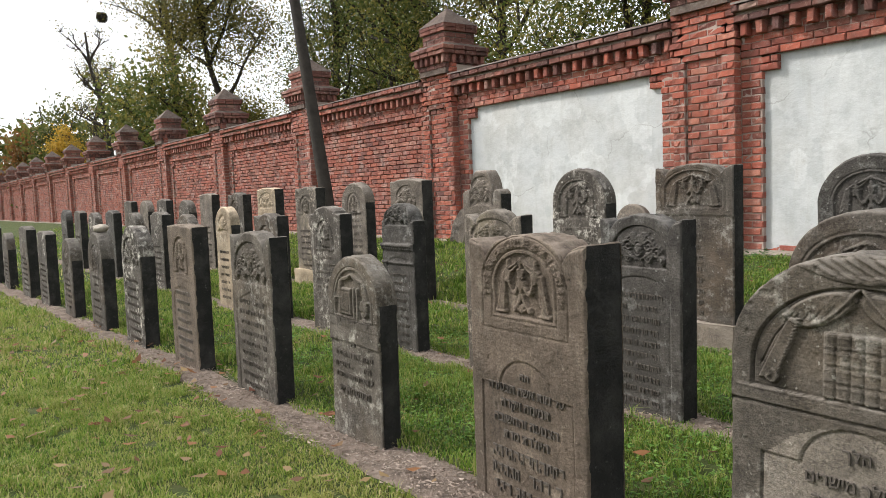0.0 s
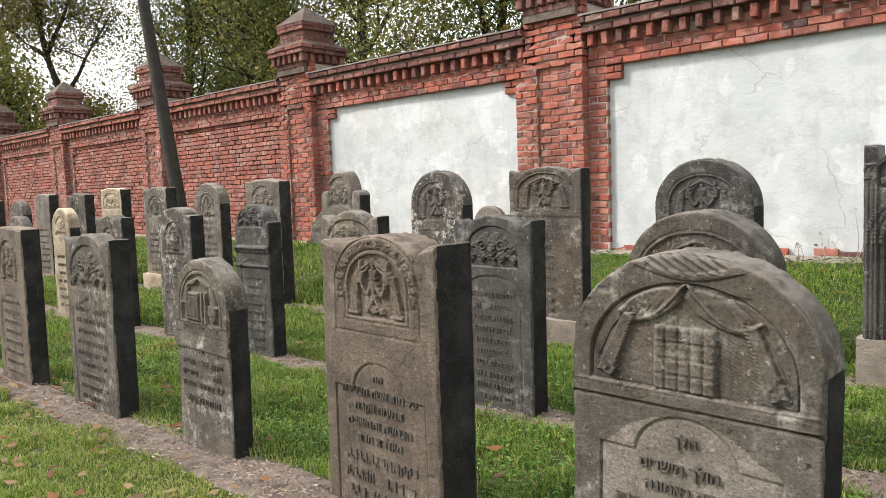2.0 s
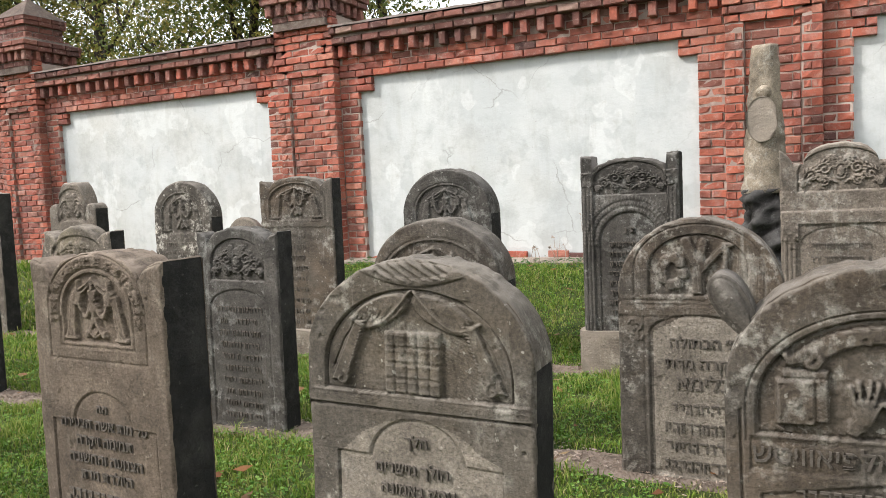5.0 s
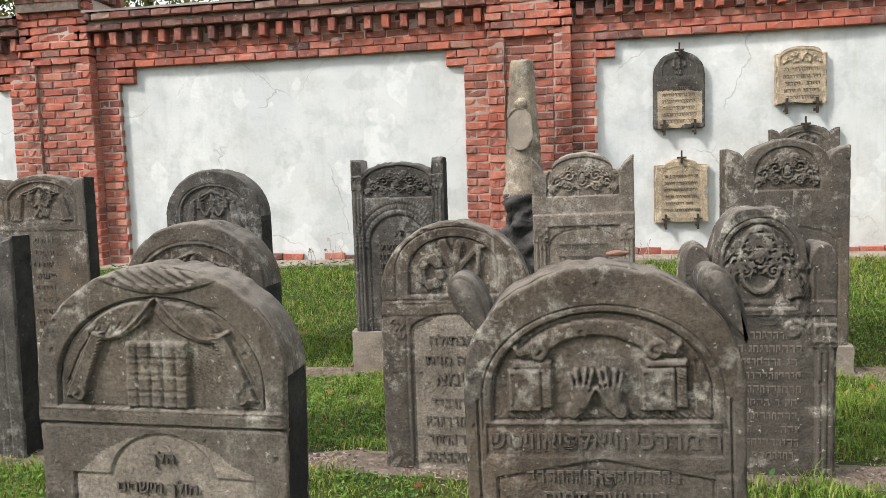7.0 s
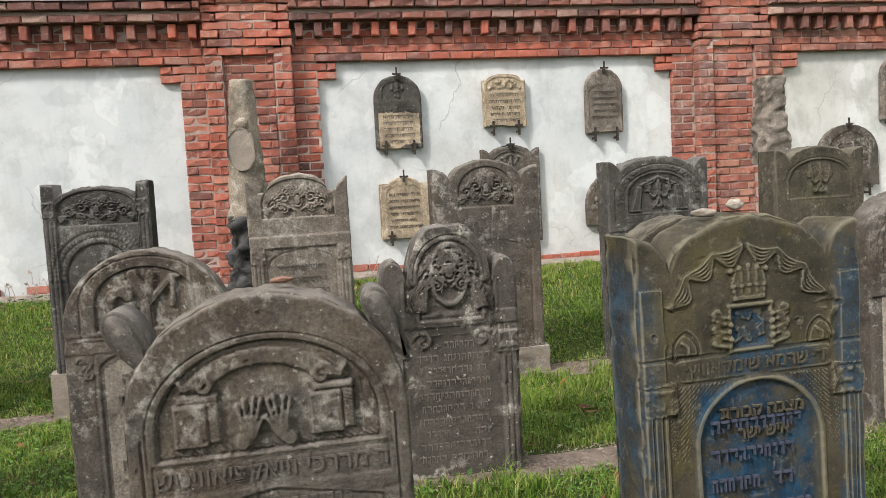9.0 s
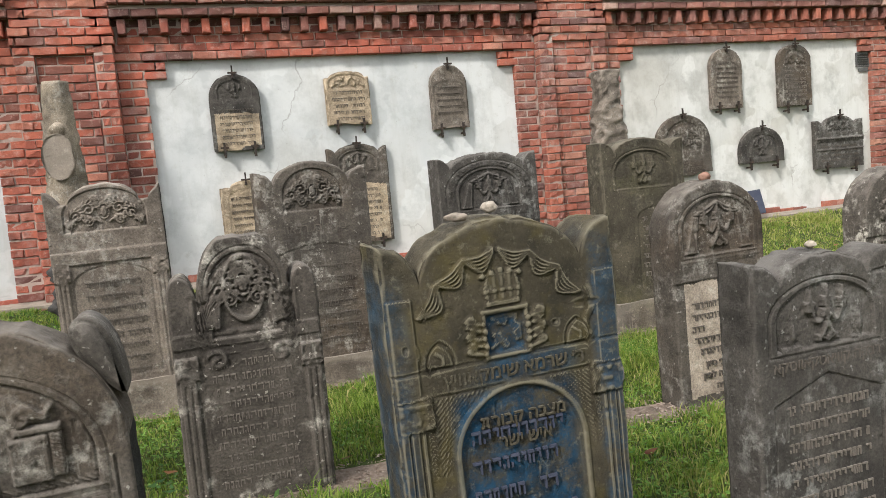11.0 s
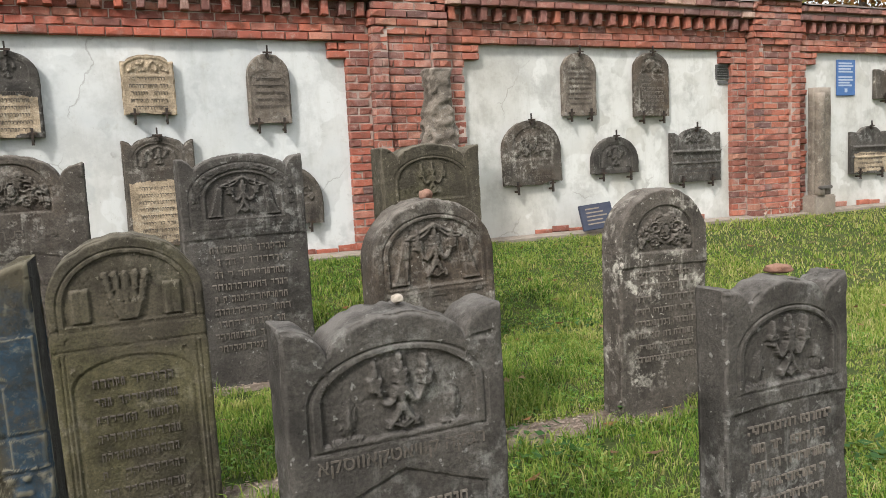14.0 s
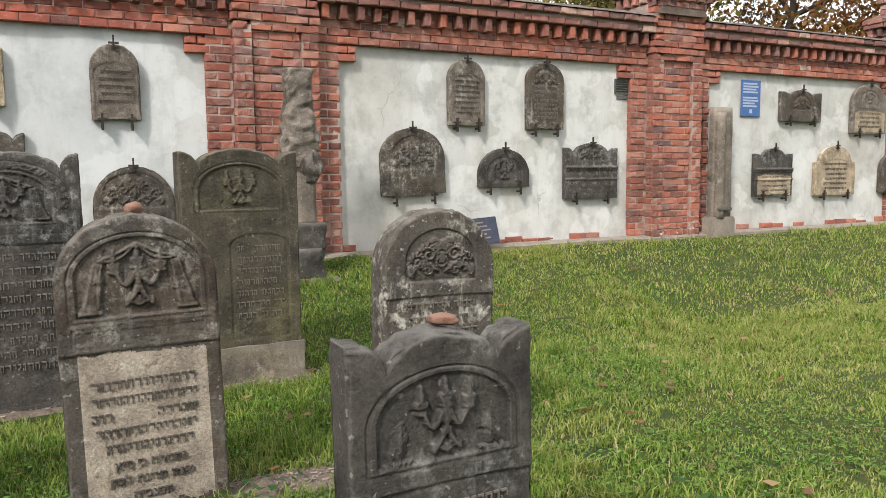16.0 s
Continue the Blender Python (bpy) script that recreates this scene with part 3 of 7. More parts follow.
def scrolls(h, x, z, cx, cz, w, hgt):
    """A vase with leafy scrolls to both sides."""
    oval = np.hypot((x - cx) / 0.62, z - cz)
    h = np.maximum(h, rib(oval, 0.26 * hgt, 0.010))
    h = np.maximum(h, rib(np.abs(oval - 0.36 * hgt), 0.05 * hgt, 0.006))
    for k in range(7):
        a = 0.5 + 0.36 * k
        h = np.maximum(h, rib(stroke_d(x, z, [(cx + 0.24 * hgt * math.cos(a), cz + 0.36 * hgt * math.sin(a)), (cx + 0.42 * hgt * math.cos(a), cz + 0.62 * hgt * math.sin(a))]), 0.06 * hgt, 0.006))
    for side in (-1, 1):
        for k, (fx, fz, fr) in enumerate(((0.40, 0.12, 0.30), (0.72, -0.18, 0.27), (0.42, -0.48, 0.20), (0.22, 0.55, 0.15), (0.92, -0.55, 0.16))):
            px, pz, pr = cx + side * w * fx, cz + hgt * fz, fr * hgt
            h = np.maximum(h, rib(stroke_d(x, z, spiral(px, pz, pr, 1.35, 0.6 + k, side)), 0.042 * hgt, 0.007))
            for a in range(6):
                ang = 0.2 + 0.52 * a
                pts = curve(lambda t: (px + side * pr * (1.0 + 0.42 * t) * math.cos(ang + 0.3 * t), pz + pr * (1.0 + 0.42 * t) * math.sin(ang + 0.3 * t)), 4)
                h = np.maximum(h, rib(stroke_d(x, z, pts), 0.05 * hgt, 0.005))
        stem = curve(lambda t: (cx + side * w * (0.1 + 0.85 * t), cz + hgt * (-0.55 + 0.35 * math.sin(t * 3.1))), 10)
        h = np.maximum(h, rib(stroke_d(x, z, stem), 0.035 * hgt, 0.006))
    return h


def palms(h, x, z, cx, cz, s):
    """Two raised palms with parted fingers, thumbs together, wrists going down and outwards."""
    for side in (-1, 1):
        h = limb(h, x, z, [(cx + side * 0.36 * s, cz - 0.02 * s), (cx + side * 0.56 * s, cz - 0.22 * s)], 0.19 * s, 0.17 * s, 0.007)
        h = np.maximum(h, rib(oval_d(x, z, cx + side * 0.36 * s, cz + 0.12 * s, 0.23 * s, 0.27 * s) + 0.22 * s, 0.22 * s, 0.011))
        for k in range(4):
            base = (cx + side * (0.20 + 0.108 * k) * s, cz + (0.30 - 0.01 * k) * s)
            lean = side * (-0.26 + 0.12 * k + (0.12 if k > 1 else 0.0))
            length = (0.46, 0.52, 0.50, 0.42)[k] * s
            h = limb(h, x, z, [base, (base[0] + math.sin(lean) * length, base[1] + math.cos(lean) * length)], 0.062 * s, 0.048 * s, 0.010)
        h = limb(h, x, z, [(cx + side * 0.2 * s, cz + 0.06 * s), (cx + side * 0.04 * s, cz + 0.36 * s)], 0.07 * s, 0.05 * s, 0.010)
    return h


def book_block(h, x, z, x0, x1, z0, z1, flip=1):
    """A closed book shown aslant: its cover with a diamond, the hatched page edge and the top."""
    w, hh = x1 - x0, z1 - z0
    side = (x1 - 0.24 * w, x1) if flip > 0 else (x0, x0 + 0.24 * w)
    cover = (x0, x1 - 0.26 * w) if flip > 0 else (x0 + 0.26 * w, x1)
    h = plate(h, rect_d(x, z, cover[0], cover[1], z0, z1 - 0.16 * hh), 0.006)
    edge = rect_d(x, z, side[0], side[1], z0 + 0.05 * hh, z1 - 0.08 * hh)
    h = np.maximum(h, np.where(edge < 0, 0.0 + 0.004 * (np.sin(z * 620 + x * 240) > 0), -1)) + groove(edge, 0.004, 0.006)
    slant = rect_d(x - 0.10 * w * flip, z, x0 + 0.02 * w, x1 - 0.1 * w, z1 - 0.13 * hh, z1)
    h = plate(h, slant, 0.004)
    cx, cz = (cover[0] + cover[1]) / 2, (z0 + z1 - 0.16 * hh) / 2
    h = np.maximum(h, raised(np.abs(x - cx) * 1.3 + np.abs(z - cz) - 0.019, 0.011))
    for sx in (-1, 1):
        for sz in (-1, 1):
            h = h + groove(np.abs(x - cx - sx * 0.28 * w) + np.abs(z - cz - sz * 0.3 * hh) - 0.004, 0.004, 0.006)
    return h


def motif_three_candles(h, x, z, W, H, p):
    """Arched niche with a candelabrum between drapes."""
    zc, hw, hgt, cx = p.get("zc", H - 0.32), p.get("hw", W * 0.30), p.get("hgt", 0.2), p.get("cx", 0)
    d = arch_d(x, z, cx, hw, zc - hgt * 0.75, zc, hgt * 0.9)
    deep = np.full(x.shape, -0.013)
    deep = candelabrum(deep, x, z, cx, zc + p.get("lift", 0.05) * hgt, hgt * p.get("size", 1.3))
    if p.get("drapes", True):
        deep = drapes(deep, x - cx, z, hw * 0.98, zc - hgt * 0.7, zc + hgt * 0.8)
    if p.get("leaves"):
        for side in (-1, 1):
            px, pz = cx + side * hw * 0.68, zc - hgt * 0.30
            deep = plate(deep, oval_d(x, z, px, pz, 0.021, hgt * 0.34, side * 0.1), -0.004)
            deep = np.maximum(deep, rib(oval_d(x, z, px, pz, 0.008, hgt * 0.22) + 0.008, 0.008, 0.003))
            deep = limb(deep, x, z, [(px + side * 0.045, pz - hgt * 0.43), (px - side * 0.035, pz - hgt * 0.40)], 0.006, 0.004, -0.002)
    h = np.where(d < 0, deep, h) + groove(d - 0.018, 0.005, 0.008)
    if p.get("ring"):
        ang = np.arctan2(z - zc, x) * 12
        glyph = (value_noise(ang, ang * 0, 2.2, 5) > 0.45) & (value_noise(ang * 3, d * 300, 1.0, 6) > 0.3)
        h = h + 0.007 * ((d > 0.028) & (d < 0.062) & glyph & (z > zc - 0.06)) + groove(d - 0.072, 0.005, 0.008)
    if p.get("band"):
        zb = p["band"]
        h = h - 0.006 * inside(rect_d(x, z, -W * 0.4, W * 0.4, zb, zb + 0.055), 0.004) + groove(rect_d(x, z, -W * 0.4, W * 0.4, zb, zb + 0.055) - 0.01, 0.004, 0.006)
    return h


def motif_frame(h, x, z, W, H, p):
    """A sunk text field with an arched head, and a fine border."""
    z1, hw = p.get("text_top", H * 0.6), p.get("text_hw", W * 0.38)
    d = arch_d(x, z, p.get("text_cx", 0), hw, p.get("text_bottom", 0.06), z1 - hw * p.get("text_rise", 0.5), hw * p.get("text_rise", 0.5))
    return h - p.get("text_depth", 0.006) * inside(d, 0.01) + groove(d, 0.006, 0.008)


def motif_eared_frame(h, x, z, W, H, p):
    """Text field with a raised round middle and square shoulders."""
    z1, hw = p["text_top"], p["text_hw"]
    d = np.minimum(rect_d(x, z, -hw, hw, -0.2, z1 - hw * 0.45), arch_d(x, z, 0, hw * 0.58, 0, z1 - hw * 0.5, hw * 0.5))
    return h - 0.006 * inside(d, 0.01) + groove(d, 0.006, 0.008)


def motif_gable_frame(h, x, z, W, H, p):
    z1, hw = p["text_top"], p["text_hw"]
    d = np.maximum(np.abs(x) - hw, z - (z1 - p.get("gable", 0.09) * np.abs(x) / hw))
    return h - 0.006 * inside(d, 0.01) + groove(d, 0.006, 0.009)


def motif_scrolls(h, x, z, W, H, p):
    zc, hgt, w = p.get("zc", H - 0.24), p.get("hgt", 0.14), p.get("hw", W * 0.36)
    d = arch_d(x, z, 0, w * 1.08, zc - hgt * 0.9, zc - hgt * 0.1, hgt * 1.2)
    deep = scrolls(np.full(x.shape, -0.012), x, z, 0, zc, w, hgt)
    return np.where(d < 0, deep, h) + groove(d, 0.006, 0.008)


def motif_books(h, x, z, W, H, p):
    """Four rows of book spines between gathered curtains, a moulded ledge below and a pleated crest."""
    zb = H - 0.44
    d = arch_d(x, z, 0, 0.338, zb, zb + 0.07, 0.275)
    deep = np.full(x.shape, -0.011)
    hatch = (x > 0.1) & (x + 0.55 * (z - zb) < 0.30)
    deep = deep - 0.0035 * hatch * (np.sin((z + 0.5 * x) * 520) > 0)
    col, row = (x + 0.106) / 0.0404, (z - zb - 0.002) / 0.0515
    cu, ru = col - np.floor(col) - 0.5, row - np.floor(row) - 0.5
    book = -0.001 + 0.006 * np.sqrt(np.clip(1 - (2 * cu) ** 2, 0, 1)) - 0.005 * (np.abs(cu) > 0.44) - 0.004 * (np.abs(ru) > 0.46)
    book = book + 0.002 * (np.abs(np.abs(ru) - 0.28) < 0.05)
    deep = np.where(rect_d(x, z, -0.106, 0.096, zb + 0.002, zb + 0.208) < 0, book, deep)
    for side in (-1, 1):
        deep = plate(deep, oval_d(x, z, side * 0.115 - 0.01, zb + 0.268, 0.115, 0.045, -side * 0.42), 0.003)
        for k in range(5):
            deep += groove(stroke_d(x, z, [(side * (0.04 + 0.036 * k), zb + 0.296 - 0.012 * k), (side * (0.065 + 0.036 * k), zb + 0.262 - 0.012 * k)]), 0.004, 0.005)
        swag = curve(lambda t: (side * (0.005 + 0.225 * t), zb + 0.345 - 0.10 * math.sin(t * 2.4) - 0.035 * t), 12)
        deep = np.maximum(deep, rib(stroke_d(x, z, swag), 0.006, 0.007))
        t = np.clip((z - zb - 0.03) / 0.21, 0, 1)
        cloth = np.maximum(np.abs(x - side * (0.283 - 0.085 * t)) - (0.032 - 0.014 * t), np.abs(z - zb - 0.135) - 0.105)
        deep = plate(deep, cloth, 0.003)
        deep = np.maximum(deep, np.where(np.cos(z * 560) > -0.4, rib(stroke_d(x, z, [(side * 0.252, zb + 0.05), (side * 0.178, zb + 0.24)]), 0.0065, 0.008), -1))
        deep = limb(deep, x, z, spiral(side * 0.272, zb + 0.04, 0.026, 0.9, 2.0, side), 0.008, 0.005, 0.008)
        deep = deep + groove(stroke_d(x, z, [(side * 0.312, zb + 0.07), (side * 0.265, zb + 0.17), (side * 0.20, zb + 0.25)]), 0.004, 0.006)
    h = np.where(d < 0, deep, h) + groove(d, 0.006, 0.009)
    h = h + 0.007 * inside(rect_d(x, z, -W / 2, W / 2, zb - 0.052, zb)) + groove(z - zb + 0.055, 0.006, 0.012) + groove(z - zb + 0.012, 0.004, 0.005)
    swag = stroke_d(x, z, curve(lambda t: (-0.2 + 0.42 * t, H - 0.02 - 0.05 * math.sin(t * 3.14)), 12))
    fold = oval_d(x, z, 0.0, H - 0.03, 0.14, 0.035)
    return h + ridge(swag, 0.014, 0.008) + np.where(fold < 0, 0.004 * np.sin(x * 150 + z * 260), 0)


def motif_blessing(h, x, z, W, H, p):
    """Two blessing palms between books under a ribbon scroll, a raised band of letters below."""
    zb = H - 0.448
    d = arch_d(x, z, 0, 0.312, zb, zb + 0.07, 0.243)
    deep = np.full(x.shape, -0.016) + 0.003 * (value_noise(x, z, 80, 3) - 0.5)
    deep = np.where(z < zb + 0.024, deep + 0.005 * (np.sin((x * 0.7 + z) * 420) > 0), deep)
    deep = palms(deep, x, z, -0.015, zb + 0.055, 0.118)
    deep = book_block(deep, x, z, -0.262, -0.138, zb + 0.03, zb + 0.175, 1)
    deep = book_block(deep, x, z, 0.112, 0.238, zb + 0.03, zb + 0.175, 1)
    band = arch_d(x, z, -0.012, 0.195, zb + 0.13, zb + 0.145, 0.125)
    deep = plate(deep, np.maximum(np.abs(band) - 0.021, zb + 0.185 - z), -0.003)
    for side in (-1, 1):
        px = -0.012 + side * 0.165
        deep = limb(deep, x, z, spiral(px, zb + 0.20, 0.03, 1.15, 0.4, side), 0.010, 0.006, 0.005)
        deep = limb(deep, x, z, [(px, zb + 0.215), (px + side * 0.05, zb + 0.20), (px + side * 0.065, zb + 0.22)], 0.012, 0.006, 0.003)
    h = np.where(d < 0, deep, h) + groove(d, 0.007, 0.010) + groove(d - 0.022, 0.004, 0.006)
    h = h + groove(np.maximum(np.abs(np.abs(x) - 0.355), z - zb - 0.06), 0.006, 0.009)
    sill = rect_d(x, z, -0.33, 0.33, zb - 0.1, zb - 0.012)
    return h - 0.004 * inside(sill, 0.005) + groove(sill, 0.004, 0.005)


def motif_crown(h, x, z, W, H, p):
    """Twisted garland under the arch, a crown over a curtained ark, side pilasters."""
    for side in (-1, 1):
        for a0, a1 in ((0.03, 0.38), (0.38, 0.76), (0.76, 1.14)):
            for k in range(5):
                def swag(t):
                    a = a0 + (a1 - a0) * t
                    r = 0.300 - (0.003 + 0.0085 * math.sin(t * 3.1416)) * k - 0.016 * math.sin(t * 3.1416)
                    return side * r * math.sin(a) - 0.02, H - 0.385 + r * math.cos(a)
                h = np.maximum(h, rib(stroke_d(x, z, curve(swag, 12)), 0.0042, 0.010))
        tail = curve(lambda t: (side * (0.30 + 0.018 * math.sin(t * 6)) - 0.02, H - 0.25 - 0.15 * t), 10)
        h = limb(h, x, z, tail, 0.014, 0.010, 0.007)
        # leafy supporters of the ark
        fx = -0.010 + side * 0.098
        for k in range(5):
            leaf = curve(lambda t: (fx + side * (0.028 * math.sin(t * 3.4 + 0.5) - 0.012 * (k % 2)), H - 0.29 - 0.115 * (k + t) / 5.0), 5)
            h = limb(h, x, z, leaf, 0.013, 0.007, 0.011)
        for k in range(6):
            zk = H - 0.295 - 0.02 * k
            h = limb(h, x, z, [(fx, zk), (fx + side * 0.03, zk - 0.012 + 0.012 * (k % 2))], 0.007, 0.004, 0.009)
        h = np.maximum(h, raised(np.abs(x - side * (W / 2 - 0.045)) - 0.038 + 9 * (z > H - 0.2), 0.008))
        h += groove(np.abs(x - side * (W / 2 - 0.05)) - 0.016, 0.005, 0.008) * (z < H - 0.56)
        cap = rect_d(x, z, side * (W / 2 - 0.06) - 0.055, side * (W / 2 - 0.06) + 0.055, H - 0.60, H - 0.50)
        h = np.maximum(h, np.where(cap < 0, 0.008 + 0.010 * value_noise(x, z, 60, 4), -1))
        ogive = np.maximum(np.hypot(x - side * 0.232 - 0.03, z - H + 0.41) - 0.072, np.hypot(x - side * 0.232 + 0.03, z - H + 0.41) - 0.072)
        h += groove(np.maximum(ogive, H - 0.425 - z), 0.005, 0.008)
        h = np.maximum(h, rib(stroke_d(x, z, [(side * 0.232 - 0.012, H - 0.375), (side * 0.232 + 0.008, H - 0.39), (side * 0.232 + 0.008, H - 0.41)]), 0.006, 0.006))
    u, w = (x + 0.012) / 0.066, (z - (H - 0.21)) / 0.047
    body = np.maximum(np.abs(u) - (0.78 + 0.25 * np.sin(np.clip(w + 1, 0, 2) * 1.6)) * 0.9, np.abs(w) - 1)
    h = np.maximum(h, np.where(body < 0, 0.006 + 0.005 * np.abs(np.cos(u * 8.0)) + 0.003 * (np.abs(w + 0.1) < 0.12), -1))
    h = np.maximum(h, raised(rect_d(x, z, -0.068, 0.044, H - 0.262, H - 0.245), 0.014))
    for k in range(5):
        h = np.maximum(h, rib(np.hypot(x + 0.012 - 0.03 * (k - 2), z - H + 0.155 + 0.006 * abs(k - 2)), 0.011, 0.013))
    ark = rect_d(x, z, -0.073, 0.054, H - 0.413, H - 0.288)
    h += -0.010 * inside(ark) + ridge(ark - 0.008, 0.008, 0.010)
    h = h + np.where(ark < -0.006, 0.005 * (value_noise(x, z, 55, 8) > 0.55), 0)
    h = np.maximum(h, raised(rect_d(x, z, -0.09, 0.07, H - 0.282, H - 0.270), 0.012))
    h += groove(z - (H - 0.424), 0.005, 0.006) + groove(z - (H - 0.508), 0.005, 0.008)
    d = arch_d(x, z, 0.01, 0.205, -0.2, H - 0.72, 0.195)
    spandrel = (d > 0.03) & (z < H - 0.515) & (z > H - 0.75) & (np.abs(x) < 0.29)
    return h - 0.012 * inside(d, 0.010) + ridge(d - 0.012, 0.011, 0.009) - 0.004 * spandrel * (np.sin((x * np.sign(x) + z) * 430) > 0.2)


def motif_portal(h, x, z, W, H, p):
    """Side pilasters with capitals, a sunk field between them."""
    zt = p.get("cap", H - 0.5)
    for side in (-1, 1):
        c = side * (W / 2 - 0.055)
        h = np.maximum(h, raised(np.abs(x - c) - 0.038 + 9 * (z > zt), 0.014))
        h += groove(np.abs(x - c) - 0.014, 0.006, 0.009) * (z < zt - 0.12)
        cap = rect_d(x, z, c - 0.055, c + 0.055, zt - 0.1, zt + 0.01)
        h = np.maximum(h, np.where(cap < 0, 0.012 + 0.014 * value_noise(x, z, 55, 9), -1))
    h = np.maximum(h, raised(rect_d(x, z, -W / 2, W / 2, zt + 0.01, zt + p.get("band_h", 0.09)), 0.014))
    return h


def motif_beads(h, x, z, W, H, p):
    """Concentric carved arches round an arched text field."""
    zs, hw = p["spring"], p["hw"]
    e = np.hypot(x / hw, np.maximum(z - zs, 0) / hw)
    ang = np.arctan2(np.maximum(z - zs, 0), x)
    for k in range(3):
        ring = np.abs(e - 1 - 0.17 * k) * hw
        h = h + ridge(ring, 0.018, 0.010) * (0.7 + 0.3 * np.cos(ang * (52 + 14 * k))) * (z > zs - 0.02)
    d = arch_d(x, z, 0, hw * 0.9, -0.2, zs, hw * 0.9)
    return h - 0.01 * inside(d) + groove(d, 0.006, 0.009)


def motif_cornice(h, x, z, W, H, p):
    """A moulded cornice with a row of small teeth."""
    zc = p["cornice"]
    h = np.maximum(h, raised(rect_d(x, z, -W / 2, W / 2, zc, zc + 0.03), 0.03))
    h = np.maximum(h, raised(rect_d(x, z, -W / 2, W / 2, zc - 0.16, zc - 0.135), 0.016))
    return np.maximum(h, np.where(np.sin(x * 180) > 0, raised(rect_d(x, z, -W / 2, W / 2, zc - 0.03, zc), 0.022), -1))


def motif_cupboard(h, x, z, W, H, p):
    """Arched head with a panelled cupboard door between hangings, and a jug."""
    zb, hw = H - 0.36, W * 0.36
    d = arch_d(x, z, 0, hw, zb, zb + 0.08, 0.2)
    deep = np.full(x.shape, -0.012)
    deep = plate(deep, rect_d(x, z, -0.15, -0.01, zb + 0.01, zb + 0.17), 0.003)
    deep += groove(np.abs(rect_d(x, z, -0.13, -0.03, zb + 0.03, zb + 0.15)), 0.005, 0.007) + groove(np.maximum(np.abs(x + 0.08), np.abs(z - zb - 0.09) - 0.08), 0.004, 0.008)
    for k in (0.03, 0.07):
        deep = np.maximum(deep, rib(np.maximum(np.abs(x - k), 9.0 * (np.abs(z - zb - 0.09) > 0.09)), 0.012, 0.006))
    deep = np.maximum(deep, rib(oval_d(x, z, 0.14, zb + 0.07, 0.04, 0.055) + 0.04, 0.04, 0.008))
    deep = drapes(deep, x, z, hw, zb + 0.1, zb + 0.26)
    h = np.where(d < 0, deep, h) + groove(d - 0.02, 0.005, 0.008)
    return h + groove(z - zb + 0.012, 0.005, 0.007) + groove(z - zb + 0.07, 0.005, 0.007)


def motif_branch(h, x, z, W, H, p):
    """A broken tree with a grape cluster in a panel."""
    zb = H - 0.36
    d = arch_d(x, z, 0.0, 0.225, zb, zb + 0.12, 0.165)
    deep = np.full(x.shape, -0.012)
    for pts, w in (([(0.0, zb), (0.0, zb + 0.14), (-0.05, zb + 0.25)], 0.026), ([(0.0, zb + 0.1), (0.03, zb + 0.25)], 0.02), ([(0.02, zb + 0.12), (0.12, zb + 0.23)], 0.016), ([(0.12, zb + 0.1), (0.13, zb + 0.23), (0.16, zb + 0.24)], 0.012)):
        deep = np.maximum(deep, rib(stroke_d(x, z, pts), w, 0.009))
    for a in range(9):
        deep = np.maximum(deep, rib(np.hypot(x + 0.115 + 0.05 * math.cos(a * 2.4), z - zb - 0.11 - 0.065 * math.sin(a * 2.4)), 0.026, 0.008))
    h = np.where(d < 0, deep, h) + groove(d, 0.006, 0.009) + groove(d - 0.05, 0.005, 0.007)
    h += groove(z - zb + 0.03, 0.005, 0.008) + groove(z - zb + 0.11, 0.005, 0.008)
    for side in (-1, 1):
        h = h + groove(np.maximum(np.abs(x - side * 0.25), z - zb + 0.11), 0.005, 0.007)
        for k in range(4):
            h = np.maximum(h, np.where(np.abs(z - zb + 0.17) < 0.055, rib(stroke_d(x, z, spiral(side * (0.30 - 0.02 * (k % 2)), zb - 0.14 - 0.022 * k, 0.022, 0.9, k, side)), 0.007, 0.007), -1))
    return h


def motif_medallion(h, x, z, W, H, p):
    """Ogee field with an oval wreath of leaves and shells to both sides."""
    zc = H - 0.24
    ogee = np.minimum(arch_d(x, z, 0, 0.155, H - 0.46, H - 0.24, 0.17), rect_d(x, z, -0.225, 0.225, H - 0.42, H - 0.29))
    deep = scrolls(np.full(x.shape, -0.013), x, z, 0, zc + 0.02, 0.15, 0.15)
    deep = np.maximum(deep, rib(np.abs(np.hypot(x / 0.62, z - zc) - 0.15), 0.014, 0.008))
    for side in (-1, 1):
        for k in range(6):
            a = 0.1 + 0.32 * k
            deep = limb(deep, x, z, [(side * 0.13, H - 0.415), (side * (0.13 + 0.09 * math.cos(a)), H - 0.415 + 0.11 * math.sin(a))], 0.007, 0.013, 0.008)
    h = np.where(ogee < 0, deep, h) + groove(ogee, 0.007, 0.010) + groove(ogee - 0.025, 0.005, 0.007)
    h = h + 0.008 * inside(rect_d(x, z, -W / 2, W / 2, H - 0.50, H - 0.43))
    for side in (-1, 1):
        h = np.maximum(h, np.where(np.abs(z - H + 0.58) < 0.06, rib(stroke_d(x, z, spiral(side * 0.15, H - 0.57, 0.05, 1.2, 0.5, side)), 0.012, 0.010), -1))
    return h


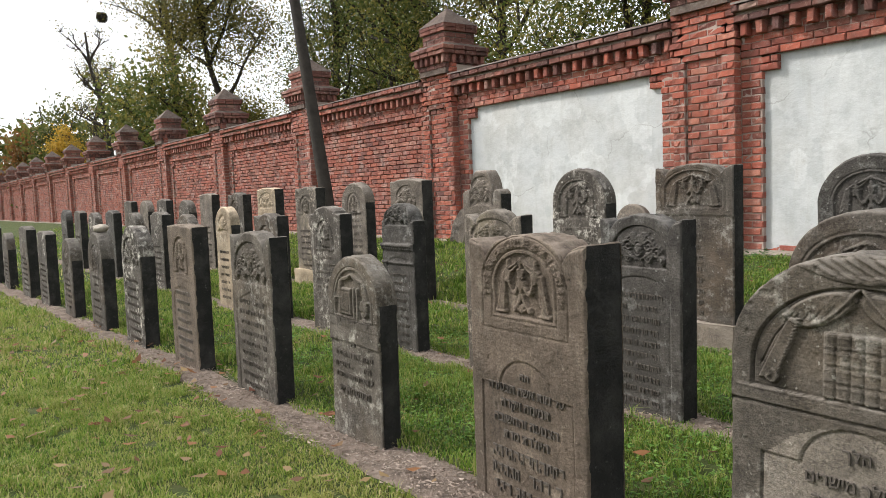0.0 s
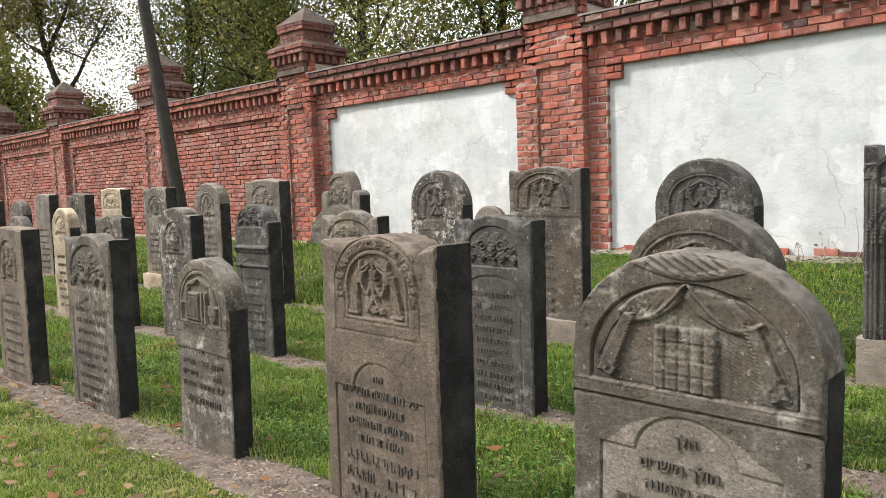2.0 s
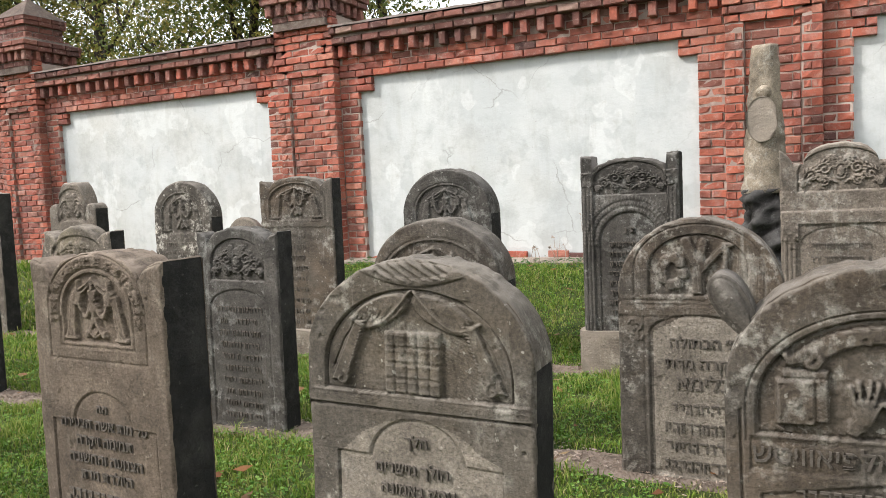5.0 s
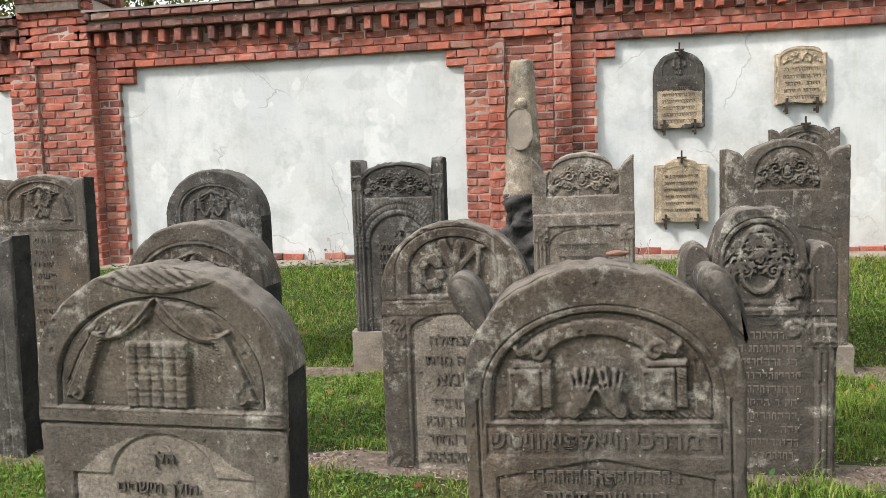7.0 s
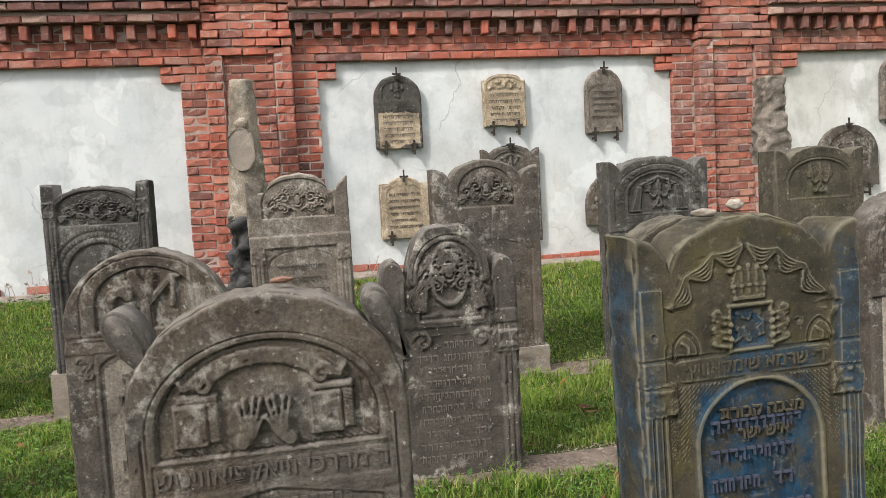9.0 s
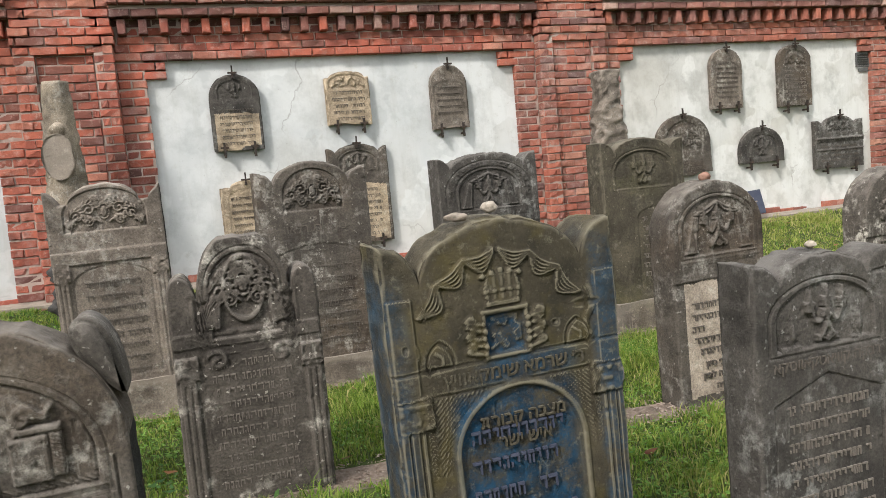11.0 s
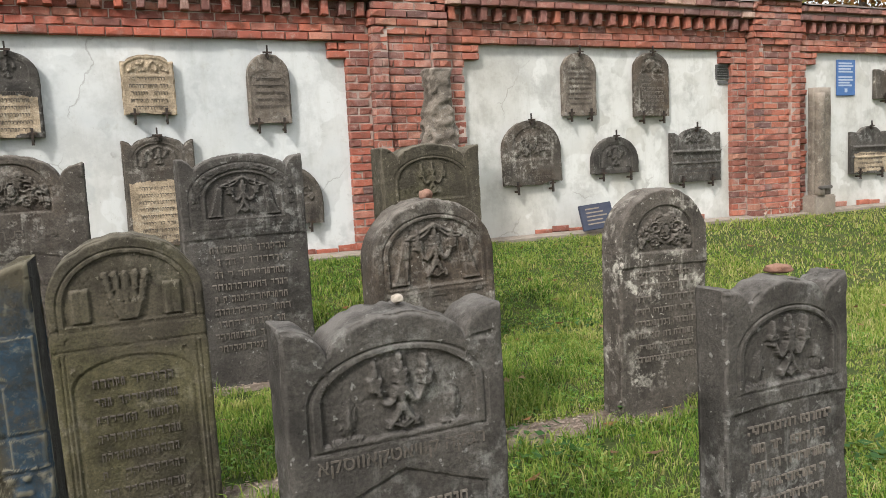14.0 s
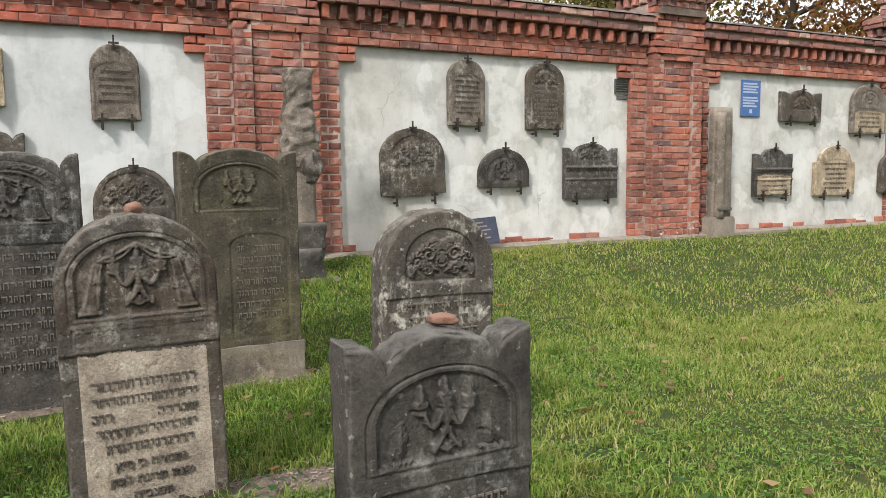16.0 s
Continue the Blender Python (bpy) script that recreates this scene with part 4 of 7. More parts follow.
def motif_pillared_text(h, x, z, W, H, p):
    """Fluted bars gathered to a point under the arch, with hangings and a ruled band."""
    zb = H - 0.36
    d = arch_d(x, z, 0, W * 0.4, zb, zb + 0.08, 0.21)
    deep = np.full(x.shape, -0.011)
    for k in range(5):
        c = 0.035 * (k - 2)
        deep = limb(deep, x, z, [(c * 0.45, zb + 0.02), (c * 0.8, zb + 0.09), (c * 1.15, zb + 0.2)], 0.013, 0.014, 0.006)
    for side in (-1, 1):
        deep = plate(deep, rect_d(x, z, side * W * 0.29 - 0.035, side * W * 0.29 + 0.035, zb + 0.01, zb + 0.15), 0.003)
        deep = deep + groove(np.maximum(np.abs(x - side * W * 0.29), np.abs(z - zb - 0.08) - 0.07), 0.005, 0.006)
    h = np.where(d < 0, deep, h) + groove(d - 0.02, 0.005, 0.008)
    for side in (-1, 1):
        for k in (0, 1):
            h = h + groove(np.maximum(np.abs(x - side * (W * 0.42 + 0.018 * k)), z - zb + 0.12), 0.004, 0.007)
    return h + groove(z - zb + 0.01, 0.005, 0.008) + groove(z - zb + 0.1, 0.005, 0.008)


# ---- gravestones ----
def round_top(H, rise):
    return lambda u: H - rise + rise * np.sqrt(np.clip(1 - u * u, 0, 1))


def eared_top(H, notch, ear, a=0.68):
    def top(u):
        w = np.abs(u)
        mid = notch + (H - notch) * np.sqrt(np.clip(1 - (u / a) ** 2, 0, 1))
        out = notch + (ear - notch) * np.sqrt(np.clip(1 - ((1 - w) / (1 - a)) ** 2, 0, 1))
        return np.where(w < a, mid, out)
    return top


def shouldered_top(H, shoulder, a=0.75):
    return lambda u: shoulder + (H - shoulder) * np.sqrt(np.clip(1 - (u / a) ** 2, 0, 1)) * (np.abs(u) < a)


def posted_top(H, post, spring, a=0.8):
    return lambda u: np.where(np.abs(u) > a, post, spring + (H - spring) * np.sqrt(np.clip(1 - (u / a) ** 2, 0, 1)) ** 1.3)


def ogee_top(H, shoulder, ear):
    def top(u):
        w = np.abs(u)
        mid = shoulder + (H - shoulder) * np.clip(1.25 * np.sqrt(np.clip(1 - (u / 0.62) ** 2, 0, 1)) - 0.12, 0, 1)
        lobe = shoulder + (ear - shoulder) * np.sqrt(np.clip(1 - ((w - 0.82) / 0.18) ** 2, 0, 1))
        return np.where(w < 0.62, mid, np.maximum(lobe, shoulder))
    return top


def slab_mesh(name, W, top, T, motifs, material, seed, p, step=0.008, wear=0.01, flank=None, field=None):
    """A carved slab: the front is a fine relief, the sides and the back are plain dressed stone."""
    H = float(np.max(top(np.linspace(-1, 1, 201))))
    nx, nz = max(12, int(W / step)), max(12, int(0.8 * H / step))
    u = np.sin(np.linspace(-1, 1, nx + 1) * math.pi / 2) * 0.35 + np.linspace(-1, 1, nx + 1) * 0.65
    u[0], u[-1] = -1, 1
    tz = top(u) + 0.008 * (value_noise(u * W, u * 0, 14, seed) - 0.5)
    x = np.repeat((u * W / 2)[:, None], nz + 1, 1)
    rows = np.linspace(0, 1, nz + 1)
    rows = rows + 0.16 * np.sin(rows * math.pi) if H > 0.9 else rows
    foot = p.get("ragged", 0.0) * (value_noise(u * W, u * 0 + 3.0, 2.3, seed) + 0.2 * value_noise(u * W, u * 0, 25.0, seed))
    z = foot[:, None] + rows[None, :] * (tz - foot)[:, None]
    h = np.zeros_like(x)
    for motif in motifs:
        h = motif(h, x, z, W, H, p)
    h += 0.006 * (value_noise(x, z, 5, seed) - 0.5) + 0.0012 * (value_noise(x, z, 55, seed + 9) - 0.5) + 0.002 * (value_noise(x, z, 28, seed + 1) - 0.5)
    pit = value_noise(x, z, 22, seed + 5)
    h -= 0.008 * np.clip((pit - 0.9) / 0.1, 0, 1)
    d = np.minimum(np.minimum(x + W / 2, W / 2 - x), (tz[:, None] - z) * 0.8)
    d = d + wear * (value_noise(x, z, 17, seed + 3) - 0.6)
    r = 0.014
    h -= r - np.sqrt(np.clip(r * r - np.clip(r - d, 0, r) ** 2, 0, None))
    front = np.stack([x, -h, z], -1).reshape(-1, 3)
    back = np.stack([np.concatenate([u * W / 2] * 2), np.full(2 * (nx + 1), T), np.concatenate([foot, tz - 0.004])], -1)
    n1, nb = nz + 1, len(front)
    i, j = np.meshgrid(np.arange(nx), np.arange(nz), indexing="ij")
    q = (i * n1 + j).ravel()
    faces = [np.stack([q, q + n1, q + n1 + 1, q + 1], -1)]
    c = np.arange(nx)
    faces.append(np.stack([nb + c, nb + nx + 1 + c, nb + nx + 2 + c, nb + c + 1], -1))
    verts, base = [front, back], nb + len(back)
    rings = (0.13, 0.26, 0.4, 0.55, 0.7, 0.85, 0.95, 1.0)
    # dressed top, from the front edge to the back edge
    last = c * n1 + nz, c * n1 + nz + n1
    for s in rings:
        rough = 0.003 + 0.010 * (value_noise(u * W, u * 0 + s * T, 24, seed + 4) - 0.5) - 0.008 * (s == 1.0)
        rough[0] = rough[-1] = 0.0
        verts.append(np.stack([u * W / 2, np.full(nx + 1, s * T), tz + rough], -1))
        faces.append(np.stack([last[0], last[1], base + c + 1, base + c], -1))
        last = base + c, base + c + 1
        base += nx + 1
    # dressed sides
    k = np.arange(nz)
    for edge, flip in ((0, False), (nx, True)):
        zz, a = z[edge], edge * n1 + k
        for s in rings:
            rough = 0.010 * (value_noise(zz, zz * 0 + s * T, 24, seed + edge) - 0.5) - 0.006 * (s == 1.0)
            rough[-1] = 0.0
            verts.append(np.stack([np.full(n1, u[edge] * W / 2) + (rough if flip else -rough), np.full(n1, s * T), zz], -1))
            b = base + k
            f = np.stack([a, a + 1, b + 1, b], -1)
            faces.append(f[:, ::-1] if flip else f)
            a, base = b, base + n1
    me = quads(name, np.concatenate(verts), np.concatenate(faces), material, True)
    index = np.zeros(len(me.polygons), np.int32)
    if field:
        hw, z0, z1, drop, stone = field
        me.materials.append(stone)
        cx, cz = x[:-1, :-1].ravel(), z[:-1, :-1].ravel()
        ragged = 0.02 * (value_noise(cx, cz, 16, seed) - 0.5) + 0.03 * (value_noise(cx, cz, 5, seed) - 0.5)
        index[:nx * nz][(np.abs(cx) < hw) & (cz > z0 + 2 * ragged) & (cz < z1 - drop * (cx / hw) ** 2 + ragged)] = 1
    # The right flank's dark crust also holds that side's shade in its colour.
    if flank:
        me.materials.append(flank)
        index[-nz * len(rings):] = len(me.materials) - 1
    me.polygons.foreach_set("material_index", index)
    return me, H


def text_mesh(name, lines, material, proud=0.005):
    """Raised lettering: (string, x, z, height) per line, written from right to left."""
    verts, faces = [], []
    for body, cx, cz, size in lines:
        body = body.replace("ד", "ר")  # worn heel: the font's own form does not fill cleanly
        cu = bpy.data.curves.new("letters", "FONT")
        cu.body, cu.size, cu.extrude, cu.align_x, cu.resolution_u = body[::-1], size * 1.45, proud, "CENTER", 4
        cu.offset = 0.0004
        ob = bpy.data.objects.new("letters", cu)
        scene.collection.objects.link(ob)
        bpy.context.view_layer.update()
        me = bpy.data.meshes.new_from_object(ob)
        n = len(verts)
        verts += [(v.co.x + cx, -v.co.z, v.co.y + cz) for v in me.vertices]
        faces += [tuple(n + i for i in f.vertices) for f in me.polygons]
        bpy.data.objects.remove(ob)
        bpy.data.curves.remove(cu)
        bpy.data.meshes.remove(me)
    return mesh_of(name, verts, faces, material)


def bar_mesh(name, rows, material, seed, proud=0.006):
    """Worn writing as plain bars: rows of (x0, x1, z, height)."""
    rnd = random.Random(seed)
    items = []
    for x0, x1, z, hgt in rows:
        inset = rnd.random() * 0.06 * (x1 - x0)
        x = x0 + inset
        while x < x1 - inset - hgt * 0.3:
            w = hgt * rnd.uniform(0.35, 0.75)
            worn = float(value_noise(np.array(x), np.array(z), 7.0, seed % 50))
            if rnd.random() < 0.08 or worn > 0.9:
                x += hgt * 0.6
                continue
            items.append((x, min(x + w, x1), -proud, 0.004, z + hgt * 0.80, z + hgt))
            leg = hgt * 0.13
            items.append((x + w - leg, x + w, -proud, 0.004, z + hgt * rnd.choice((0, 0, 0.3)), z + hgt * 0.74))
            if rnd.random() < 0.5:
                items.append((x, x + leg, -proud, 0.004, z, z + hgt * rnd.choice((0.35, 0.74))))
            x += w + hgt * 0.22
    v, f = boxes(items)
    return mesh_of(name, v, f, material)


def gravestone(x, y, W, top, T, label, material, motifs=(), p=None, seed=1, yaw=0.0, lean=0.0, tip=0.0, z=None, step=0.008,
               bars=None, bar_material=None, text=None, text_material=None, plinth=None, wear=0.012, group="row of gravestones", flank=SHADED_CRUST, field=None):
    p = dict(p or {})
    zz = float(ground_z(x, y)) - 0.03 if z is None else z
    if not bars and not text:
        tall = float(np.max(top(np.linspace(-1, 1, 41))))
        bars = (W * 0.3, 0.15, tall * 0.55, 7, 0.036)
    root = thing("gravestone", pose(x, y, zz, tip, lean, -90 + yaw), label, "gravestone", group)
    lift = 0.03
    if plinth:
        pw, pd, ph, pm = plinth
        part("plinth", rounded("plinth", (pw, pd, ph), pm, 0.012, (0, T / 2, ph / 2), 0.016, seed), root, "paler stone plinth")
        lift = ph - 0.01
        whole = top
        top = lambda u: whole(u) - lift
        for key in ("zc", "text_top", "cap", "spring", "cornice"):
            if key in p:
                p[key] -= lift
        bars = bars and (bars[0], max(bars[1] - lift, 0.06), bars[2] - lift, bars[3], bars[4])
        text = text and [(body, tx0, tz0 - lift, size) for body, tx0, tz0, size in text]
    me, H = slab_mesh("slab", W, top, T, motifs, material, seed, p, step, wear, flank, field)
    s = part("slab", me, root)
    s.location.z = lift if plinth else 0
    if bars:
        hw, z0, z1, n, hgt = bars
        rows = [(-hw, hw, z1 - (z1 - z0) * k / max(n - 1, 1), hgt) for k in range(n)]
        b = part("inscription", bar_mesh("inscription", rows, bar_material or LETTER_DARK, seed), s, "worn rows of carved writing")
        tagged(b, kind="stuff")
        sunk = any(m in (motif_frame, motif_eared_frame, motif_gable_frame) for m in motifs)
        b.location = (p.get("text_cx", 0), 0.0065 if sunk else 0.0015, 0)
    if text:
        tx = part("lettering", text_mesh("lettering", text, text_material or LETTER_DARK), s, "carved square letters")
        tagged(tx, kind="stuff")
        tx.location = (0, p.get("text_y", 0.003), 0)
    return root


# ---- ground ----
def spread(lo, hi, near_lo, near_hi, fine, far_n):
    near = np.arange(near_lo, near_hi + fine / 2, fine)
    k = np.linspace(0, 1, far_n + 1)[1:] ** 2.5
    return np.concatenate([(near_lo - (near_lo - lo) * k)[::-1], near, near_hi + (hi - near_hi) * k])


gx, gy = spread(-600, 600, -3, 10, 0.12, 14), spread(-600, 600, -18, 26, 0.2, 16)
GX, GY = np.meshgrid(gx, gy, indexing="ij")
ni, nj = len(gx), len(gy)
ii, jj = np.meshgrid(np.arange(ni - 1), np.arange(nj - 1), indexing="ij")
qq = (ii * nj + jj).ravel()
ground = new("ground", quads("ground", np.stack([GX, GY, ground_z(GX, GY)], -1).reshape(-1, 3), np.stack([qq, qq + nj, qq + nj + 1, qq + 1], -1), SOIL, True))
tagged(ground, "grassy cemetery ground rising to the wall", "ground", kind="structure")


def row_x(y):
    """The front row bends slightly away from the wall with distance."""
    return 2.42 - 0.025 * max(0.0, y)


STRIPS = ((lambda y: row_x(y) - 0.06, 0.20), (lambda y: 4.02, 0.17), (lambda y: 5.98, 0.18))


def strip_edge(k, y, side):
    return 0.55 + 0.7 * float(value_noise(np.array(y), np.array(side * 3.0 + k), 1.3, 11 + k)) + 0.25 * float(value_noise(np.array(y), np.array(side * 5.0 + k), 6.0, 15 + k))


strip_ends = ((-4.6, 24.0), (-5.2, 24.0), (-4.9, 24.0))
for k, (centre, half) in enumerate(STRIPS):
    v, f = [], []
    y0, y1 = strip_ends[k]
    n = int((y1 - y0) / 0.12)
    for i in range(n + 1):
        y = y0 + (y1 - y0) * i / n
        for q, side in enumerate((-1, -0.5, 0, 0.5, 1)):
            x = centre(y) + side * half * strip_edge(k, y, 1 if side > 0 else -1)
            v.append((x, y, float(ground_z(x, y)) + (0.012 if abs(side) < 1 else -0.004)))
    for i in range(n):
        for q in range(4):
            a = i * 5 + q
            f.append((a, a + 1, a + 6, a + 5))
    tagged(new("gravel_strip", mesh_of("gravel_strip", v, f, GRAVEL, True)), "trodden strip of chippings along a row of gravestones", "gravel path", "gravel strips", "structure")

rs = np.random.RandomState(11)


def chips():
    n = 34000
    k = rs.randint(0, 3, n)
    y = np.where(rs.rand(n) < 0.75, rs.uniform(-5, 8, n), rs.uniform(8, 22, n))
    cx = np.where(k == 0, 2.36 - 0.025 * np.maximum(0, y), np.where(k == 1, 4.02, 5.98))
    x = cx + rs.normal(0, 0.12, n)
    a = rs.rand(n) * 6.283
    length, width = rs.uniform(0.008, 0.032, n), rs.uniform(0.002, 0.0045, n)
    z = ground_z(x, y) + 0.018 + rs.rand(n) * 0.006
    dx, dy = np.cos(a), np.sin(a)
    corners = [np.stack([x + s * dx * length - t * dy * width, y + s * dy * length + t * dx * width, z + 0.006 * s * rs.normal(0, 1, n)], -1) for s, t in ((-0.5, -0.5), (0.5, -0.5), (0.5, 0.5), (-0.5, 0.5))]
    v = np.stack(corners, 1).reshape(-1, 3)
    return quads("chippings", v, np.arange(len(v)).reshape(-1, 4), CHIP)


tagged(new("straw_chippings", chips()), "dry grass clippings and wood chips strewn along the rows", "chippings", kind="stuff")


# ---- gravestones, front row ----
def front(y, W, top, T, *a, **k):
    return gravestone(row_x(y), y, W, top, T * (0.6 if y > 3.9 else 0.9), *a, group="front row of gravestones", **k)


front(2.66, 0.76, eared_top(1.30, 1.19, 1.27, 0.66), 0.24, "brown sandstone gravestone with eared top and three-armed candlestick relief", BROWN,
      (motif_three_candles, motif_eared_frame), {"zc": 1.07, "hgt": 0.172, "hw": 0.19, "size": 1.45, "ring": True, "text_top": 0.74, "text_hw": 0.30}, 3, -2, 0.6, 0, None, 0.0045,
      text=(("הה", 0.0, 0.655, 0.035), ("על מות אשה הצעירה", 0.0, 0.585, 0.040), ("תמימה ויקרה", 0.0, 0.515, 0.042), ("הצנועה והחשובה", 0.0, 0.44, 0.042), ("היולדת מרת", 0.0, 0.37, 0.042)),
      bars=(0.24, 0.1, 0.27, 3, 0.05))
front(1.27, 0.82, round_top(1.27, 0.33), 0.2, "ash-grey sandstone gravestone with a row of carved books and curtains", ASH,
      (motif_books, motif_eared_frame), {"text_top": 0.745, "text_hw": 0.30}, 4, 0, 1.2, 0, None, 0.004,
      text=(("הלך", 0.0, 0.655, 0.035), ("הולך מישרים", -0.02, 0.56, 0.036), ("עסק באמונה", 0.0, 0.49, 0.036)), text_material=LETTER_DARK,
      bars=(0.25, 0.15, 0.42, 5, 0.03), field=(0.295, 0.0, 0.735, 0.12, CLEANED))
blessing = front(-0.10, 0.79, round_top(1.25, 0.34), 0.22, "dark grey gravestone with two blessing hands between books", GREY,
      (motif_blessing, motif_gable_frame), {"text_top": 0.685, "text_hw": 0.305, "gable": 0.055, "text_y": 0.003}, 5, 0, -1.0, 0, None, 0.004,
      text=(("ר מרדכי וויאלפיאוויטש", 0.0, 0.722, 0.050), ("פה", 0.0, 0.615, 0.034), ("איש ישר תמים", 0.0, 0.555, 0.042)), bars=(0.24, 0.1, 0.62, 7, 0.035))
for sgn in (-1, 1):
    # a flat curled lobe, rounded above and drawn to a point below
    bm = bmesh.new()
    ring = []
    for k in range(36):
        q = 6.283 * k / 36
        ring.append(bm.verts.new((0.062 * math.cos(q) * (0.66 + 0.34 * math.sin(q)), 0.0, 0.118 * math.sin(q))))
    face = bm.faces.new(ring)
    out = bmesh.ops.extrude_face_region(bm, geom=[face])
    bmesh.ops.translate(bm, verts=[g for g in out["geom"] if isinstance(g, bmesh.types.BMVert)], vec=(0, 0.17, 0))
    bmesh.ops.recalc_face_normals(bm, faces=bm.faces[:])
    bmesh.ops.bevel(bm, geom=[e for e in bm.edges if abs(e.verts[0].co.y - e.verts[1].co.y) < 0.01], offset=0.014, segments=3, affect="EDGES")
    ear_mesh = bpy.data.meshes.new("ear")
    bm.to_mesh(ear_mesh)
    bm.free()
    ear_mesh.materials.append(EAR_STONE)
    ear_mesh.polygons.foreach_set("use_smooth", [True] * len(ear_mesh.polygons))
    ear = part("ear", ear_mesh, blessing, "rounded corner lobe")
    ear.matrix_basis = pose(sgn * 0.355, 0.01, 1.125, 0, sgn * 30 if sgn < 0 else -24, 0)
front(-1.61, 0.77, eared_top(1.37, 1.2, 1.33, 0.70), 0.25, "sandstone gravestone with remains of blue paint and carved crown", BLUE,
      (motif_crown,), {"text_y": 0.0}, 6, 0, -1.5, 0, None, 0.004,
      text=(("ר׳ שרמא שימקאוויץ", 0.01, 0.885, 0.042), ("מצבה קבורת", 0.02, 0.735, 0.038), ("איש ישר", 0.02, 0.665, 0.038)), text_material=LETTER_OLIVE, bars=(0.175, 0.12, 0.69, 7, 0.04), bar_material=SIGN_SLAB)
front(-2.83, 0.64, eared_top(1.13, 1.03, 1.12, 0.62), 0.2, "smooth dark grey gravestone with candelabrum under a low arch", SLATE,
      (motif_three_candles, motif_gable_frame), {"zc": 0.902, "hgt": 0.14, "hw": 0.225, "size": 1.5, "drapes": False, "leaves": True, "text_top": 0.69, "text_hw": 0.25}, 7, 0, -0.5, 0, None, 0.004,
      text=(("רבקה קוויאטקאווסקא", 0.0, 0.725, 0.038),),
      bars=(0.2, 0.08, 0.56, 8, 0.033), bar_material=LETTER_PALE)
front(-4.28, 0.585, eared_top(1.075, 0.98, 1.07, 0.6), 0.155, "grey gravestone with upright ears and carved bird and candles", SLATE,
      (motif_three_candles, motif_frame), {"zc": 0.83, "hgt": 0.15, "hw": 0.212, "size": 1.45, "drapes": False, "leaves": True, "text_top": 0.64, "text_hw": 0.24, "text_rise": 0.05}, 8, 0, -0.8, 0, None, 0.0045,
      bars=(0.2, 0.08, 0.55, 8, 0.032), bar_material=LETTER_PALE)
front(4.10, 0.57, round_top(1.14, 0.26), 0.22, "small round-topped gravestone with carved cupboard and jug", ASH, (motif_cupboard, motif_frame),
      {"text_top": 0.62, "text_hw": 0.26, "text_rise": 0.03}, 9, 0, 1.5, 0, None, 0.0055, bars=(0.22, 0.40, 0.53, 3, 0.034),
      text=(("מנחם מאניש ווינקר", 0.0, 0.735, 0.034), ("פ״נ", 0.0, 0.605, 0.03), ("מנחם מאניש", 0.0, 0.31, 0.046)))
front(5.5, 0.72, eared_top(1.26, 1.1, 1.23, 0.72), 0.24, "grey gravestone with one upright ear and carved lions", ASH, (motif_scrolls, motif_gable_frame),
      {"zc": 1.02, "hgt": 0.15, "text_top": 0.82, "text_hw": 0.28}, 10, 0, 0.8, 0, None, 0.008, bars=(0.24, 0.1, 0.72, 9, 0.035))
front(6.95, 0.66, shouldered_top(1.30, 1.285, 0.8), 0.24, "square-topped sandstone gravestone with an arched niche", BROWN, (motif_three_candles, motif_frame),
      {"zc": 1.02, "hgt": 0.2, "text_top": 0.75, "text_hw": 0.24}, 11, 0, 0.8, 0, None, 0.009, bars=(0.2, 0.1, 0.68, 8, 0.035), bar_material=LETTER_PALE)
front(8.45, 0.70, round_top(1.28, 0.3), 0.25, "round-topped weathered grey sandstone gravestone", LIMED, (motif_scrolls, motif_frame), {"zc": 1.0, "hgt": 0.15}, 12, 0, 1.2, 0, None, 0.011, bars=(0.22, 0.1, 0.7, 8, 0.035))
front(9.9, 0.66, round_top(1.2, 0.3), 0.24, "round-topped grey gravestone with a pebble on it", GREY, (motif_three_candles,), {}, 13, 0, 0.8, 0, None, 0.012, bars=(0.2, 0.1, 0.65, 7, 0.035))
front(11.4, 0.6, round_top(1.08, 0.28), 0.24, "low round-topped gravestone with arched niche", GREY, (motif_three_candles,), {}, 14, 0, 1.2, 0, None, 0.014)
front(13.0, 0.68, shouldered_top(1.16, 1.12, 0.8), 0.26, "square-shouldered weathered pale-streaked sandstone gravestone", LIMED, (motif_frame,), {}, 15, 0, 1.0, 0, None, 0.016)
front(14.5, 0.75, shouldered_top(1.22, 1.17, 0.8), 0.26, "square-shouldered plain grey sandstone gravestone", GREY, (motif_frame,), {}, 16, 0, 1.0, 0, None, 0.016)
front(16.4, 0.66, round_top(1.08, 0.3), 0.24, "narrow round-topped grey sandstone gravestone", GREY, (motif_frame,), {}, 17, 0, 0.6, 0, None, 0.018)
front(18.0, 0.7, shouldered_top(1.2, 1.15, 0.8), 0.26, "square-shouldered plain grey sandstone gravestone", SLATE, (), {}, 18, 0, 0.6, 0, None, 0.02)
front(19.6, 0.7, round_top(1.2, 0.3), 0.26, "round-topped plain grey sandstone gravestone", GREY, (), {}, 19, 0, 0.6, 0, None, 0.02)
front(21.2, 0.7, shouldered_top(1.15, 1.1, 0.8), 0.26, "square-shouldered plain grey sandstone gravestone", GREY, (), {}, 20, 0, 0.6, 0, None, 0.02)


# ---- gravestones, second row ----
def second(y, W, top, T, *a, **k):
    return gravestone(3.95, y, W, top, T * (0.65 if y > 3.0 else 1.0), *a, group="second row of gravestones", **k)


